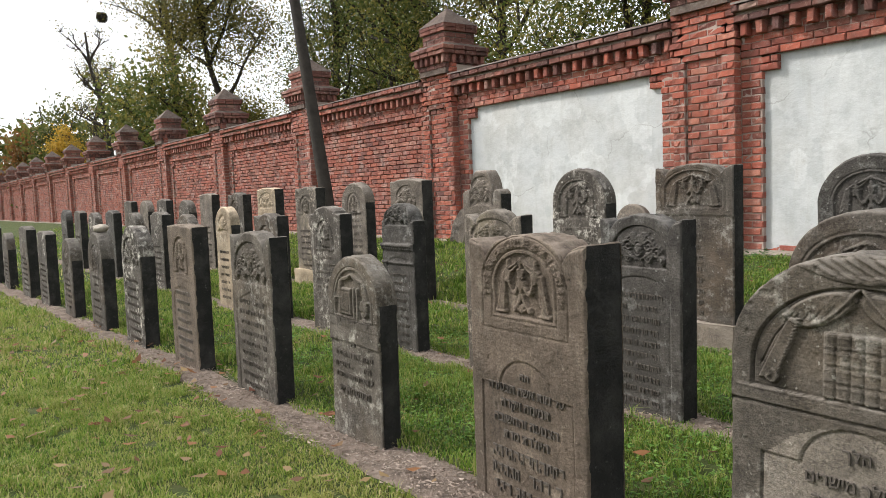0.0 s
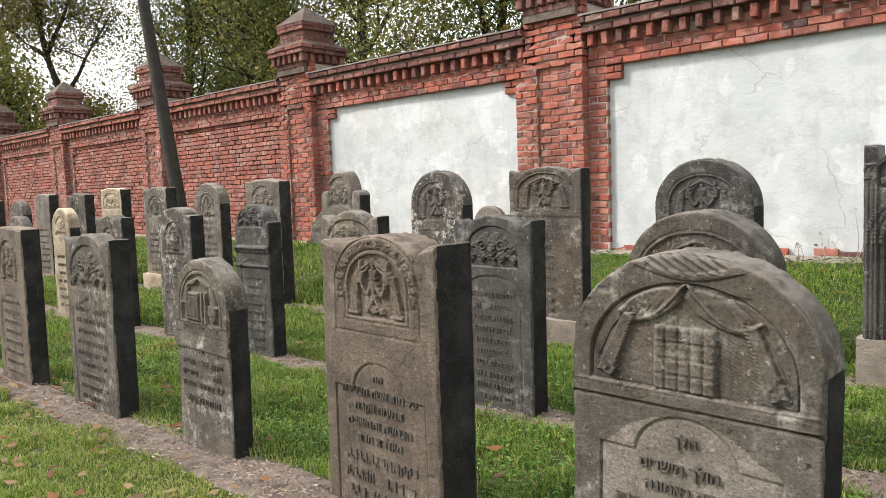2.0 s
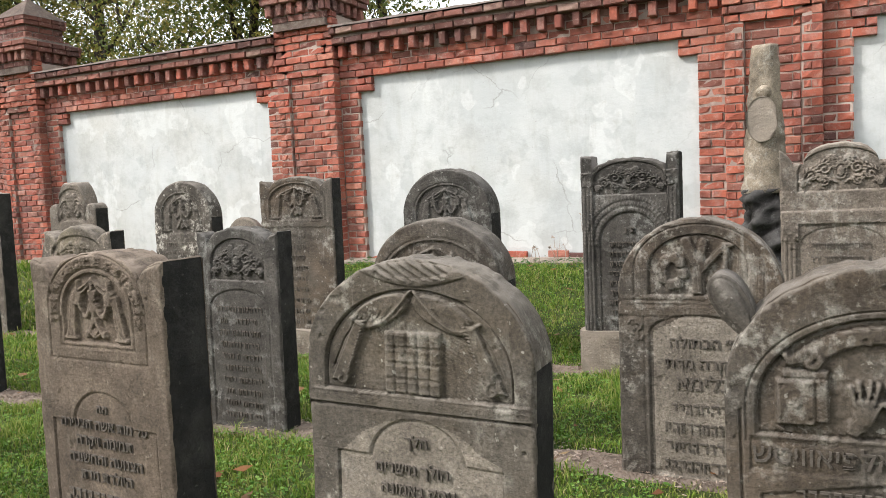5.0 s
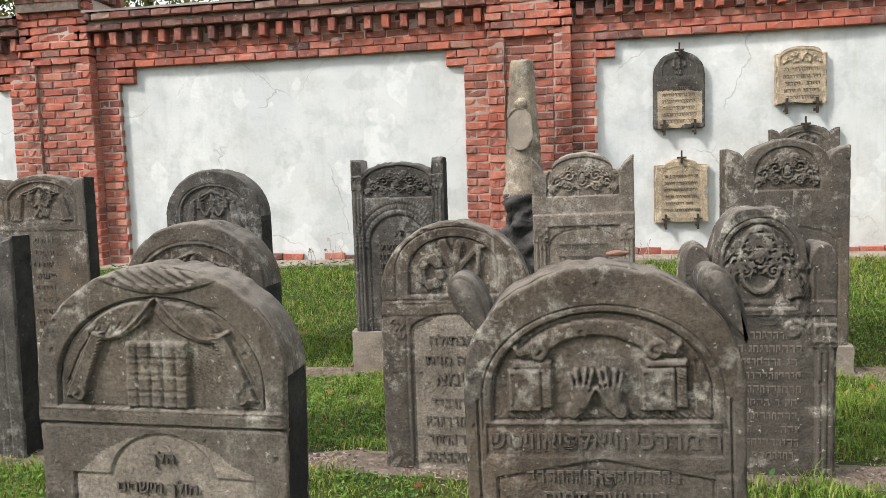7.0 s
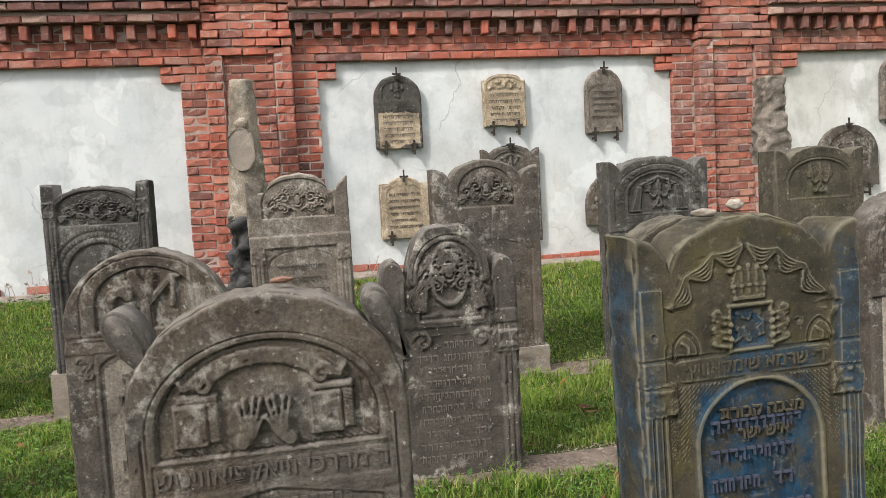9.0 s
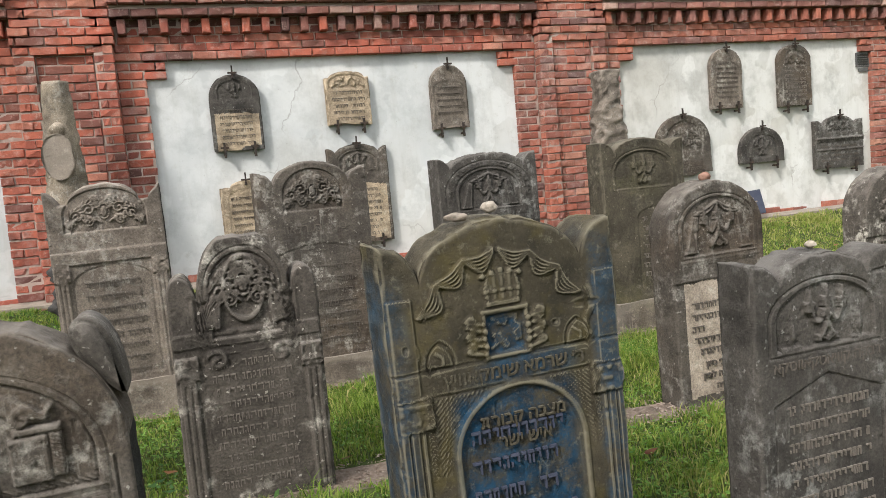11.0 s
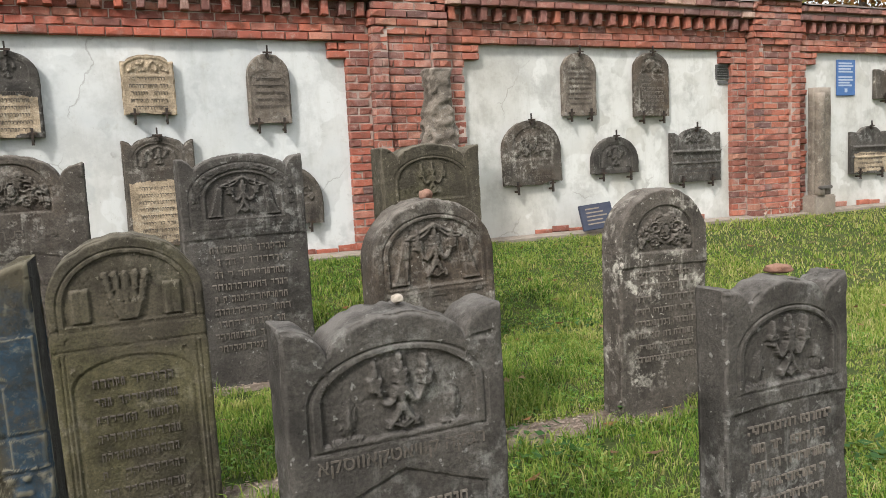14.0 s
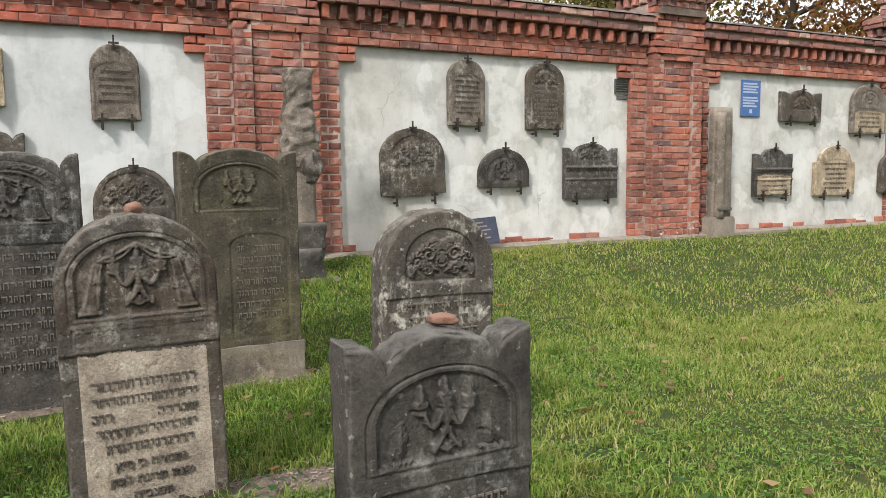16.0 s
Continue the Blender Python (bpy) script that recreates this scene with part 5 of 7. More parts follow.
second(3.3, 0.66, eared_top(1.31, 1.2, 1.28, 0.72), 0.22, "dark slate gravestone with scrolled cartouche and square ears", SLATE, (motif_scrolls, motif_frame),
       {"zc": 1.1, "hgt": 0.13, "hw": 0.2, "text_top": 0.92, "text_hw": 0.24}, 31, -3, 0.6, 0, None, 0.0055, bars=(0.18, 0.1, 0.78, 10, 0.035))
second(1.94, 0.78, round_top(1.33, 0.34), 0.24, "round-topped grey gravestone with curtain swags", GREY, (motif_three_candles, motif_frame), {"hw": 0.3, "hgt": 0.24, "zc": 1.0}, 32, 0, 0.8, 0, None, 0.009)
second(0.55, 0.75, round_top(1.30, 0.36), 0.2, "round-topped gravestone with broken tree and grapes relief", GREY, (motif_branch, motif_frame),
       {"text_top": 0.84, "text_hw": 0.22, "text_rise": 0.4}, 33, 0, 0.0, 0, None, 0.0055,
       text=(("פ׳ הבתולה", 0.02, 0.685, 0.05), ("היקרה מרת", 0.02, 0.585, 0.05), ("בלימא", 0.02, 0.48, 0.07)), bars=(0.17, 0.08, 0.36, 4, 0.05), field=(0.21, 0.0, 0.83, 0.08, CLEANED))
second(-0.89, 0.69, ogee_top(1.31, 1.04, 1.15), 0.2, "ogee-topped gravestone with oval wreath and worn pale text", LIMED, (motif_medallion, motif_portal),
       {"cap": 0.76, "band_h": 0.01}, 34, 0, 0.2, 0, None, 0.0055, bars=(0.19, 0.12, 0.70, 10, 0.034), bar_material=LETTER_PALE)
second(-2.18, 0.62, round_top(1.29, 0.27), 0.24, "round-topped dark brown gravestone with fluted bars and pilasters", MOSSY, (motif_pillared_text, motif_frame),
       {"text_top": 0.78, "text_hw": 0.24, "text_rise": 0.5}, 35, 0, -0.8, 0, None, 0.0055, bars=(0.18, 0.1, 0.66, 8, 0.035))
second(-3.61, 0.645, round_top(1.35, 0.29), 0.22, "round-topped gravestone with candelabrum, drapes and pale text field", GREY, (motif_three_candles, motif_frame),
       {"zc": 1.08, "hgt": 0.2, "hw": 0.25, "band": 0.82, "text_top": 0.78, "text_hw": 0.26, "text_rise": 0.02}, 36, 0, -1.2, 0, None, 0.0055,
       text=(("נפטרה כ׳ סיון", 0.0, 0.27, 0.036), ("שנת תר׳נה לפק", 0.0, 0.2, 0.036), ("תנצב״ה", 0.0, 0.13, 0.036)), bars=(0.22, 0.345, 0.62, 5, 0.036), field=(0.255, 0.07, 0.76, 0.0, BLEACHED))
second(-5.0, 0.62, round_top(1.34, 0.3), 0.18, "round-topped gravestone with deer and crown relief, lime-streaked", LIMED, (motif_scrolls, motif_frame),
       {"zc": 1.1, "hgt": 0.13, "hw": 0.18, "text_top": 0.9, "text_hw": 0.26, "text_rise": 0.03}, 37, 0, 0.8, 0, None, 0.0055, bars=(0.22, 0.35, 0.84, 8, 0.032), bar_material=LETTER_PALE)
second(4.72, 0.66, eared_top(1.33, 1.2, 1.29, 0.6), 0.2, "yellowish gravestone with arched medallion and square ears", PATCHY, (motif_scrolls,), {"hgt": 0.12, "zc": 1.13}, 38, 0, 0.8, 0, None, 0.01)
second(6.05, 0.52, lambda u: 1.24 + 0.15 * np.sqrt(np.clip(1 - (u / 0.85) ** 2, 0, 1)), 0.22, "black aedicule gravestone with shell crest and toothed cornice", SLATE, (motif_scrolls, motif_cornice, motif_frame),
       {"zc": 1.29, "hgt": 0.1, "hw": 0.17, "cornice": 1.0, "text_top": 0.9, "text_hw": 0.18}, 39, 0, 0.3, 0, None, 0.008, bars=(0.15, 0.1, 0.72, 9, 0.03))
second(7.45, 0.66, shouldered_top(1.38, 1.30, 0.7), 0.24, "tall rough lime-streaked grey gravestone", LIMED, (motif_three_candles,), {}, 40, 0, 0.3, 0, None, 0.01, bars=(0.24, 0.1, 0.9, 11, 0.035), bar_material=LETTER_PALE)
second(8.98, 0.68, eared_top(1.33, 1.2, 1.3, 0.62), 0.24, "grey gravestone with square ears and arched niche", GREY, (motif_three_candles,), {}, 41, 0, 0.3, 0, None, 0.012)
second(10.4, 0.55, round_top(1.42, 0.25), 0.22, "narrow pale yellow round-topped sandstone gravestone", PALE, (motif_scrolls,), {"hw": 0.15, "hgt": 0.12}, 42, 0, 0.3, 0, None, 0.014)
second(12.1, 0.62, round_top(1.3, 0.25), 0.24, "round-topped plain grey sandstone gravestone", GREY, (motif_frame,), {}, 43, 0, 0.5, 0, None, 0.016)
for k, (y, h) in enumerate(((13.5, 1.35), (15.1, 1.36), (16.7, 1.4), (18.3, 1.36), (19.8, 1.4), (21.4, 1.42))):
    second(y, 0.64, round_top(h, 0.26) if k % 2 else shouldered_top(h, h - 0.05, 0.7), 0.25, "weathered grey gravestone in the far row", (LIMED, GREY, SLATE)[k % 3], (motif_frame,), {}, 44 + k, 0, 0.4, 0, None, 0.018)


# ---- gravestones, third row ----
def third(y, W, top, T, *a, **k):
    return gravestone(5.93, y, W, top, T * (0.7 if y > 3.9 else 1.0), *a, group="third row of gravestones", **k)


third(4.27, 0.80, eared_top(1.66, 1.55, 1.63, 0.72), 0.22, "tall grey gravestone with drapery and candles relief", GREY, (motif_three_candles, motif_frame),
      {"hw": 0.3, "hgt": 0.2, "zc": 1.42, "text_top": 1.2, "text_hw": 0.3, "text_rise": 0.02}, 61, 0, 0.3, 0, None, 0.009, bars=(0.1, 0.3, 1.1, 9, 0.04), plinth=(0.86, 0.28, 0.26, CONCRETE))
third(5.64, 0.74, round_top(1.69, 0.36), 0.24, "round-topped grey gravestone with three candles", LIMED, (motif_three_candles,), {"zc": 1.36, "hgt": 0.24, "hw": 0.27}, 62, 0, 0.3, 0, None, 0.01, bars=(0.26, 0.3, 1.05, 9, 0.04), bar_material=LETTER_PALE)
third(7.19, 0.70, ogee_top(1.73, 1.45, 1.5), 0.24, "shouldered carved gravestone with figures relief", CARVED, (motif_scrolls,), {"zc": 1.48, "hgt": 0.17, "hw": 0.2}, 63, 0, 0.3, 0, None, 0.011)
third(8.79, 0.76, shouldered_top(1.68, 1.65, 0.7), 0.26, "square-topped pale carved sandstone gravestone", CARVED, (motif_scrolls,), {"hw": 0.22}, 64, 0, 0.2, 0, None, 0.011, bars=(0.24, 0.3, 1.1, 8, 0.04))
third(10.21, 0.70, round_top(1.69, 0.3), 0.24, "round-topped pale gravestone with rows of text", CARVED, (motif_three_candles,), {"hw": 0.2}, 65, 0, 0.3, 0, None, 0.012, bars=(0.24, 0.3, 1.2, 10, 0.05))
third(11.8, 0.76, eared_top(1.69, 1.6, 1.67, 0.6), 0.26, "tall gravestone with pale yellow foot", PATCHY, (motif_three_candles,), {}, 66, 0, 0.2, 0, None, 0.014, plinth=(0.84, 0.3, 0.3, PALE))
third(13.4, 0.78, shouldered_top(1.7, 1.67, 0.75), 0.26, "square-topped gravestone with arch relief", PALE, (motif_scrolls,), {}, 67, 0, 0.2, 0, None, 0.015)
third(14.9, 0.78, eared_top(1.66, 1.55, 1.62, 0.6), 0.26, "gravestone with arched niche and pale label", GREY, (motif_three_candles,), {}, 68, 0, 0.2, 0, None, 0.016)
for k, (y, h) in enumerate(((16.6, 1.66), (18.1, 1.55), (19.8, 1.6), (21.4, 1.6), (23.0, 1.6))):
    third(y, 0.74, shouldered_top(h, h - 0.03, 0.7) if k % 2 == 0 else round_top(h, 0.3), 0.26, "weathered gravestone far along the third row", (CARVED, GREY, LIMED)[k % 3], (motif_frame,), {}, 70 + k, 0, 0.2, 0, None, 0.02)
third(2.75, 0.80, round_top(1.66, 0.38), 0.22, "round-topped dark gravestone with candles between drapes", SLATE, (motif_three_candles,), {"zc": 1.32, "hgt": 0.23, "hw": 0.27}, 76, 0, -0.2, 0, None, 0.008, bars=(0.26, 0.3, 1.0, 8, 0.04))
third(1.25, 0.72, posted_top(1.66, 1.685, 1.57, 0.76), 0.2, "dark carved aedicule gravestone with posts, vase and beaded arches", SLATE, (motif_portal, motif_scrolls, motif_beads),
      {"cap": 1.55, "band_h": 0.0, "zc": 1.50, "hgt": 0.12, "hw": 0.25, "spring": 1.03}, 77, 0, 0, 0, None, 0.006, text=(("פ נ", 0.0, 1.1, 0.05),),
      bars=(0.17, 0.35, 1.0, 9, 0.035), plinth=(0.78, 0.26, 0.36, CONCRETE))
third(-0.16, 0.74, lambda u: np.where(np.abs(u) > 0.76, 1.52 + 0.14 * np.sqrt(np.clip((np.abs(u) - 0.76) / 0.24, 0, 1)), 1.56 + 0.13 * np.sqrt(np.clip(1 - (u / 0.6) ** 2, 0, 1))), 0.2,
      "light grey gravestone with leaf scrolls, columns and rounded crest", CARVED, (motif_scrolls, motif_portal, motif_frame),
      {"zc": 1.50, "hgt": 0.14, "hw": 0.24, "cap": 1.14, "band_h": 0.10, "text_top": 1.13, "text_hw": 0.25}, 78, 0, -0.6, 0, None, 0.006, text=(("דייול סאטאבלאט", 0.0, 1.18, 0.045),), bars=(0.2, 0.35, 0.98, 8, 0.04), plinth=(0.82, 0.26, 0.3, CONCRETE))
third(-1.57, 0.84, eared_top(1.72, 1.55, 1.66, 0.66), 0.2, "grey double-tablet gravestone with bird relief and ears", GREY, (motif_scrolls, motif_frame),
      {"zc": 1.5, "hgt": 0.15, "hw": 0.2, "text_top": 1.1, "text_hw": 0.34, "text_rise": 0.4}, 79, 0, 0, 0, None, 0.007,
      text=(("בילא בערלאוו", 0.0, 1.2, 0.06),), bars=(0.28, 0.35, 0.9, 7, 0.04), plinth=(0.9, 0.26, 0.24, CONCRETE))
third(-3.0, 0.86, eared_top(1.68, 1.56, 1.66, 0.74), 0.22, "dark gravestone with candles under drapery and arched writing", SLATE, (motif_three_candles, motif_frame),
      {"zc": 1.38, "hgt": 0.19, "hw": 0.26, "ring": True, "text_top": 1.1, "text_hw": 0.32, "text_rise": 0.02}, 80, 0, -0.6, 0, None, 0.007, bars=(0.27, 0.3, 1.0, 9, 0.045), bar_material=LETTER_PALE)
third(-4.43, 0.82, eared_top(1.70, 1.58, 1.68, 0.68), 0.24, "green-stained gravestone with candles and tree relief", MOSSY, (motif_three_candles, motif_frame),
      {"zc": 1.42, "hgt": 0.19, "hw": 0.28, "drapes": False, "text_top": 1.1, "text_hw": 0.2, "text_rise": 0.4, "text_cx": 0.12}, 81, 0, -0.2, 0, None, 0.007, bars=(0.17, 0.5, 0.98, 7, 0.04), bar_material=LETTER_PALE, plinth=(0.84, 0.3, 0.3, PATCHY))


# ---- brick wall ----
COURSE, LONG = 0.093, 0.262
rb = random.Random(21)


def brick_mesh(length, height, depth, seed, detail=True):
    """A worn brick, front at y = 0, its front edges chipped."""
    r = random.Random(seed)
    j = lambda k=0.005: r.uniform(-k, k)
    l, h, e = length / 2, height / 2, 0.008
    ring0 = [(-l, -h), (0, -h), (l, -h), (l, h), (0, h), (-l, h)]
    v = [(x + j(0.003), depth, z) for x, z in ring0]
    v += [(x + j(0.003), e + abs(j()), z + j(0.003)) for x, z in ring0]
    v += [(x * (1 - e / l) + j(0.009), j(0.006), z * (1 - e / h) + j(0.006)) for x, z in ring0]
    f = []
    for a in (0, 6):
        for k in range(6):
            n = (k + 1) % 6
            f.append((a + k, a + n, a + 6 + n, a + 6 + k))
    f += [(12, 13, 16, 17), (13, 14, 15, 16)]
    return v, f


STRETCHERS = [mesh_of("brick", *brick_mesh(0.25, 0.08, 0.1, k), BRICK) for k in range(7)]
HEADERS = [mesh_of("brick", *brick_mesh(0.118, 0.08, 0.1, 40 + k), BRICK) for k in range(5)]
UPRIGHTS = [mesh_of("brick", *brick_mesh(0.085, 0.155, 0.13, 80 + k), SOOTY if k % 2 else BRICK) for k in range(6)]
DARK_STRETCHERS = [mesh_of("brick", *brick_mesh(0.25, 0.08, 0.1, 100 + k), SOOTY) for k in range(7)]
DARK_HEADERS = [mesh_of("brick", *brick_mesh(0.118, 0.08, 0.1, 140 + k), SOOTY) for k in range(5)]
TURN = Matrix.Rotation(radians(-90), 4, "Z")


def course(s0, s1, shift=0.0, unit=LONG):
    """Centres and lengths of the bricks of one course from s0 to s1."""
    out, s = [], s0 - (shift % unit)
    while s < s1 - 0.02:
        a, b = max(s, s0), min(s + unit, s1)
        if b - a > 0.05:
            out.append(((a + b) / 2, b - a - 0.012))
        s += unit
    return out


class Joined:
    """Bricks of a stretch of wall gathered in one mesh."""

    def __init__(self):
        self.v, self.f = [], []

    def add(self, m, length, height, depth):
        v, f = brick_mesh(length, height, depth, rb.randrange(60))
        n = len(self.v)
        self.v += [tuple(m @ Vector(q)) for q in v]
        self.f += [tuple(n + i for i in q) for q in f]


def lay(owner, joined, y, x, z, length, kind="s", depth=0.1, turn=TURN, height=0.08):
    """One brick with its face at x, its centre at y and z: an object of its own under owner, or a piece of a joined mesh."""
    push = rb.uniform(-0.010, 0.009) if rb.random() > 0.10 else rb.uniform(0.004, 0.010)
    m = Matrix.Translation((x + push, y, z)) @ turn @ Matrix.Rotation(rb.uniform(-0.022, 0.022), 4, "Y")
    if joined is not None:
        joined.add(m, length, height, depth)
        return
    dark = z > 3.26 and (x > 8.94 or x < 8.91) or rb.random() < 0.06
    pool, base = (UPRIGHTS, 0.085) if kind == "u" else ((DARK_STRETCHERS if dark else STRETCHERS, 0.25) if length > 0.17 else (DARK_HEADERS if dark else HEADERS, 0.118))
    ob = new("brick", rb.choice(pool))
    ob.parent = owner
    ob.matrix_basis = m @ Matrix.Diagonal((length / base, depth / (0.13 if kind == "u" else 0.1), 1, 1))


PITCH, PIER0 = 5.83, 0.335
X_PANEL, X_FRAME, X_PIER = 9.15, 9.075, 8.93
Z_FOOT, Z_TOP = 0.46, 3.0


def side_turn(sign):
    """Faces of a pier's flanks: sign 1 looks to -y, -1 to +y."""
    return Matrix.Rotation(radians(0 if sign > 0 else 180), 4, "Z")


def pier(k, detailed):
    yc = PIER0 + PITCH * k
    root = thing("wall_pier", pose(0, 0, 0), "red brick pier of the cemetery wall with stepped pyramid cap", "wall pier", "wall piers", "structure")
    j, shaft = Joined(), Joined()
    own = None if detailed else shaft
    core = [(X_PIER + 0.06, 9.5, yc - 0.455, yc + 0.455, 0.2, 3.86), (X_PIER + 0.012, 9.3, yc - 0.46, yc - 0.28, 0.2, 3.7), (X_PIER + 0.012, 9.3, yc + 0.28, yc + 0.46, 0.2, 3.7),
            (X_PIER + 0.012, 9.3, yc - 0.46, yc + 0.46, 3.12, 3.86)]
    part("mortar_core", mesh_of("mortar_core", *boxes(core), MORTAR), root)
    z, n = Z_FOOT + COURSE / 2, 0
    while z < 3.86:
        recessed = z < 3.08
        out = 0.0
        if 3.12 < z < 3.32:
            out = 0.02
        elif z > 3.5:
            out = 0.012
        for sgn in (-1, 1) if recessed else ():
            if n % 2:
                lay(root, own, yc + sgn * 0.37, X_PIER - out, z, 0.19, depth=0.14)
            else:
                lay(root, own, yc + sgn * 0.412, X_PIER - out, z, 0.105, depth=0.14)
                lay(root, own, yc + sgn * 0.325, X_PIER - out, z, 0.07, depth=0.14)
        if recessed:
            for s, l in course(-0.27, 0.27, 0.13 * (n % 2) + 0.05):
                lay(root, own, yc + s, X_PIER + 0.045, z, l)
        else:
            for s, l in course(-0.47 - out, 0.47 + out, 0.13 * (n % 2)):
                lay(root, own, yc + s, X_PIER - out, z, l, depth=0.14)
        for sgn in (-1, 1):
            for s, l in course(X_PIER + 0.0, 9.08, 0.05 * (n % 2)):
                lay(root, shaft, yc - sgn * (0.468 + out), s, z, l, turn=side_turn(sgn), depth=0.1)
        z, n = z + COURSE, n + 1
    cx = 9.27
    # cap: toothed band, cornices and pyramid
    for half, z0, z1 in ((0.43, 3.80, 4.05), (0.36, 4.2, 4.5)):
        zz = z0 + 0.04
        while zz < z1:
            for a in range(4):
                rot = Matrix.Rotation(radians(90 * a), 4, "Z")
                for s, l in course(-half, half, 0.13 * (int(zz * 10) % 2)):
                    m = Matrix.Translation((cx, yc, zz)) @ rot @ Matrix.Translation((s, -half, 0))
                    j.add(m, l, 0.08, 0.1)
            zz += COURSE
    for a in range(4):
        rot = Matrix.Rotation(radians(90 * a), 4, "Z")
        for t in range(6):
            m = Matrix.Translation((cx, yc, 3.965)) @ rot @ Matrix.Translation((-0.43 + 0.172 * t, -0.50, 0))
            j.add(m, 0.085, 0.15, 0.1)
        for half, zz in ((0.54, 4.08), (0.56, 4.16), (0.42, 4.25), (0.40, 4.53), (0.41, 4.6)):
            for s, l in course(-half, half, 0.07 * a):
                j.add(Matrix.Translation((cx, yc, zz)) @ rot @ Matrix.Translation((s, -half, 0)), l, 0.075, 0.12)
    tagged(part("cap_bricks", mesh_of("cap_bricks", j.v, j.f, SOOTY), root), kind="stuff")
    tagged(part("shaft_bricks", mesh_of("shaft_bricks", shaft.v, shaft.f, BRICK if detailed else FADED), root), kind="stuff")
    v, f = boxes([(cx - 0.42, cx + 0.42, yc - 0.42, yc + 0.42, 3.7, 4.05), (cx - 0.5, cx + 0.5, yc - 0.5, yc + 0.5, 4.05, 4.19), (cx - 0.35, cx + 0.35, yc - 0.35, yc + 0.35, 4.19, 4.62)])
    for half, z0, half2, z1 in ((0.55, 4.195, 0.36, 4.30), (0.415, 4.635, 0.02, 5.0)):
        n = len(v)
        v += [(cx + sx * half, yc + sy * half, z0) for sx, sy in ((-1, -1), (1, -1), (1, 1), (-1, 1))]
        v += [(cx + sx * half2, yc + sy * half2, z1) for sx, sy in ((-1, -1), (1, -1), (1, 1), (-1, 1))]
        f += [(n + q, n + (q + 1) % 4, n + 4 + (q + 1) % 4, n + 4 + q) for q in range(4)] + [(n + 4, n + 5, n + 6, n + 7), (n + 3, n + 2, n + 1, n)]
    part("cap", mesh_of("cap", v, f, CAPSTONE), root, "brown-grey mortar pyramid cap")
    return root


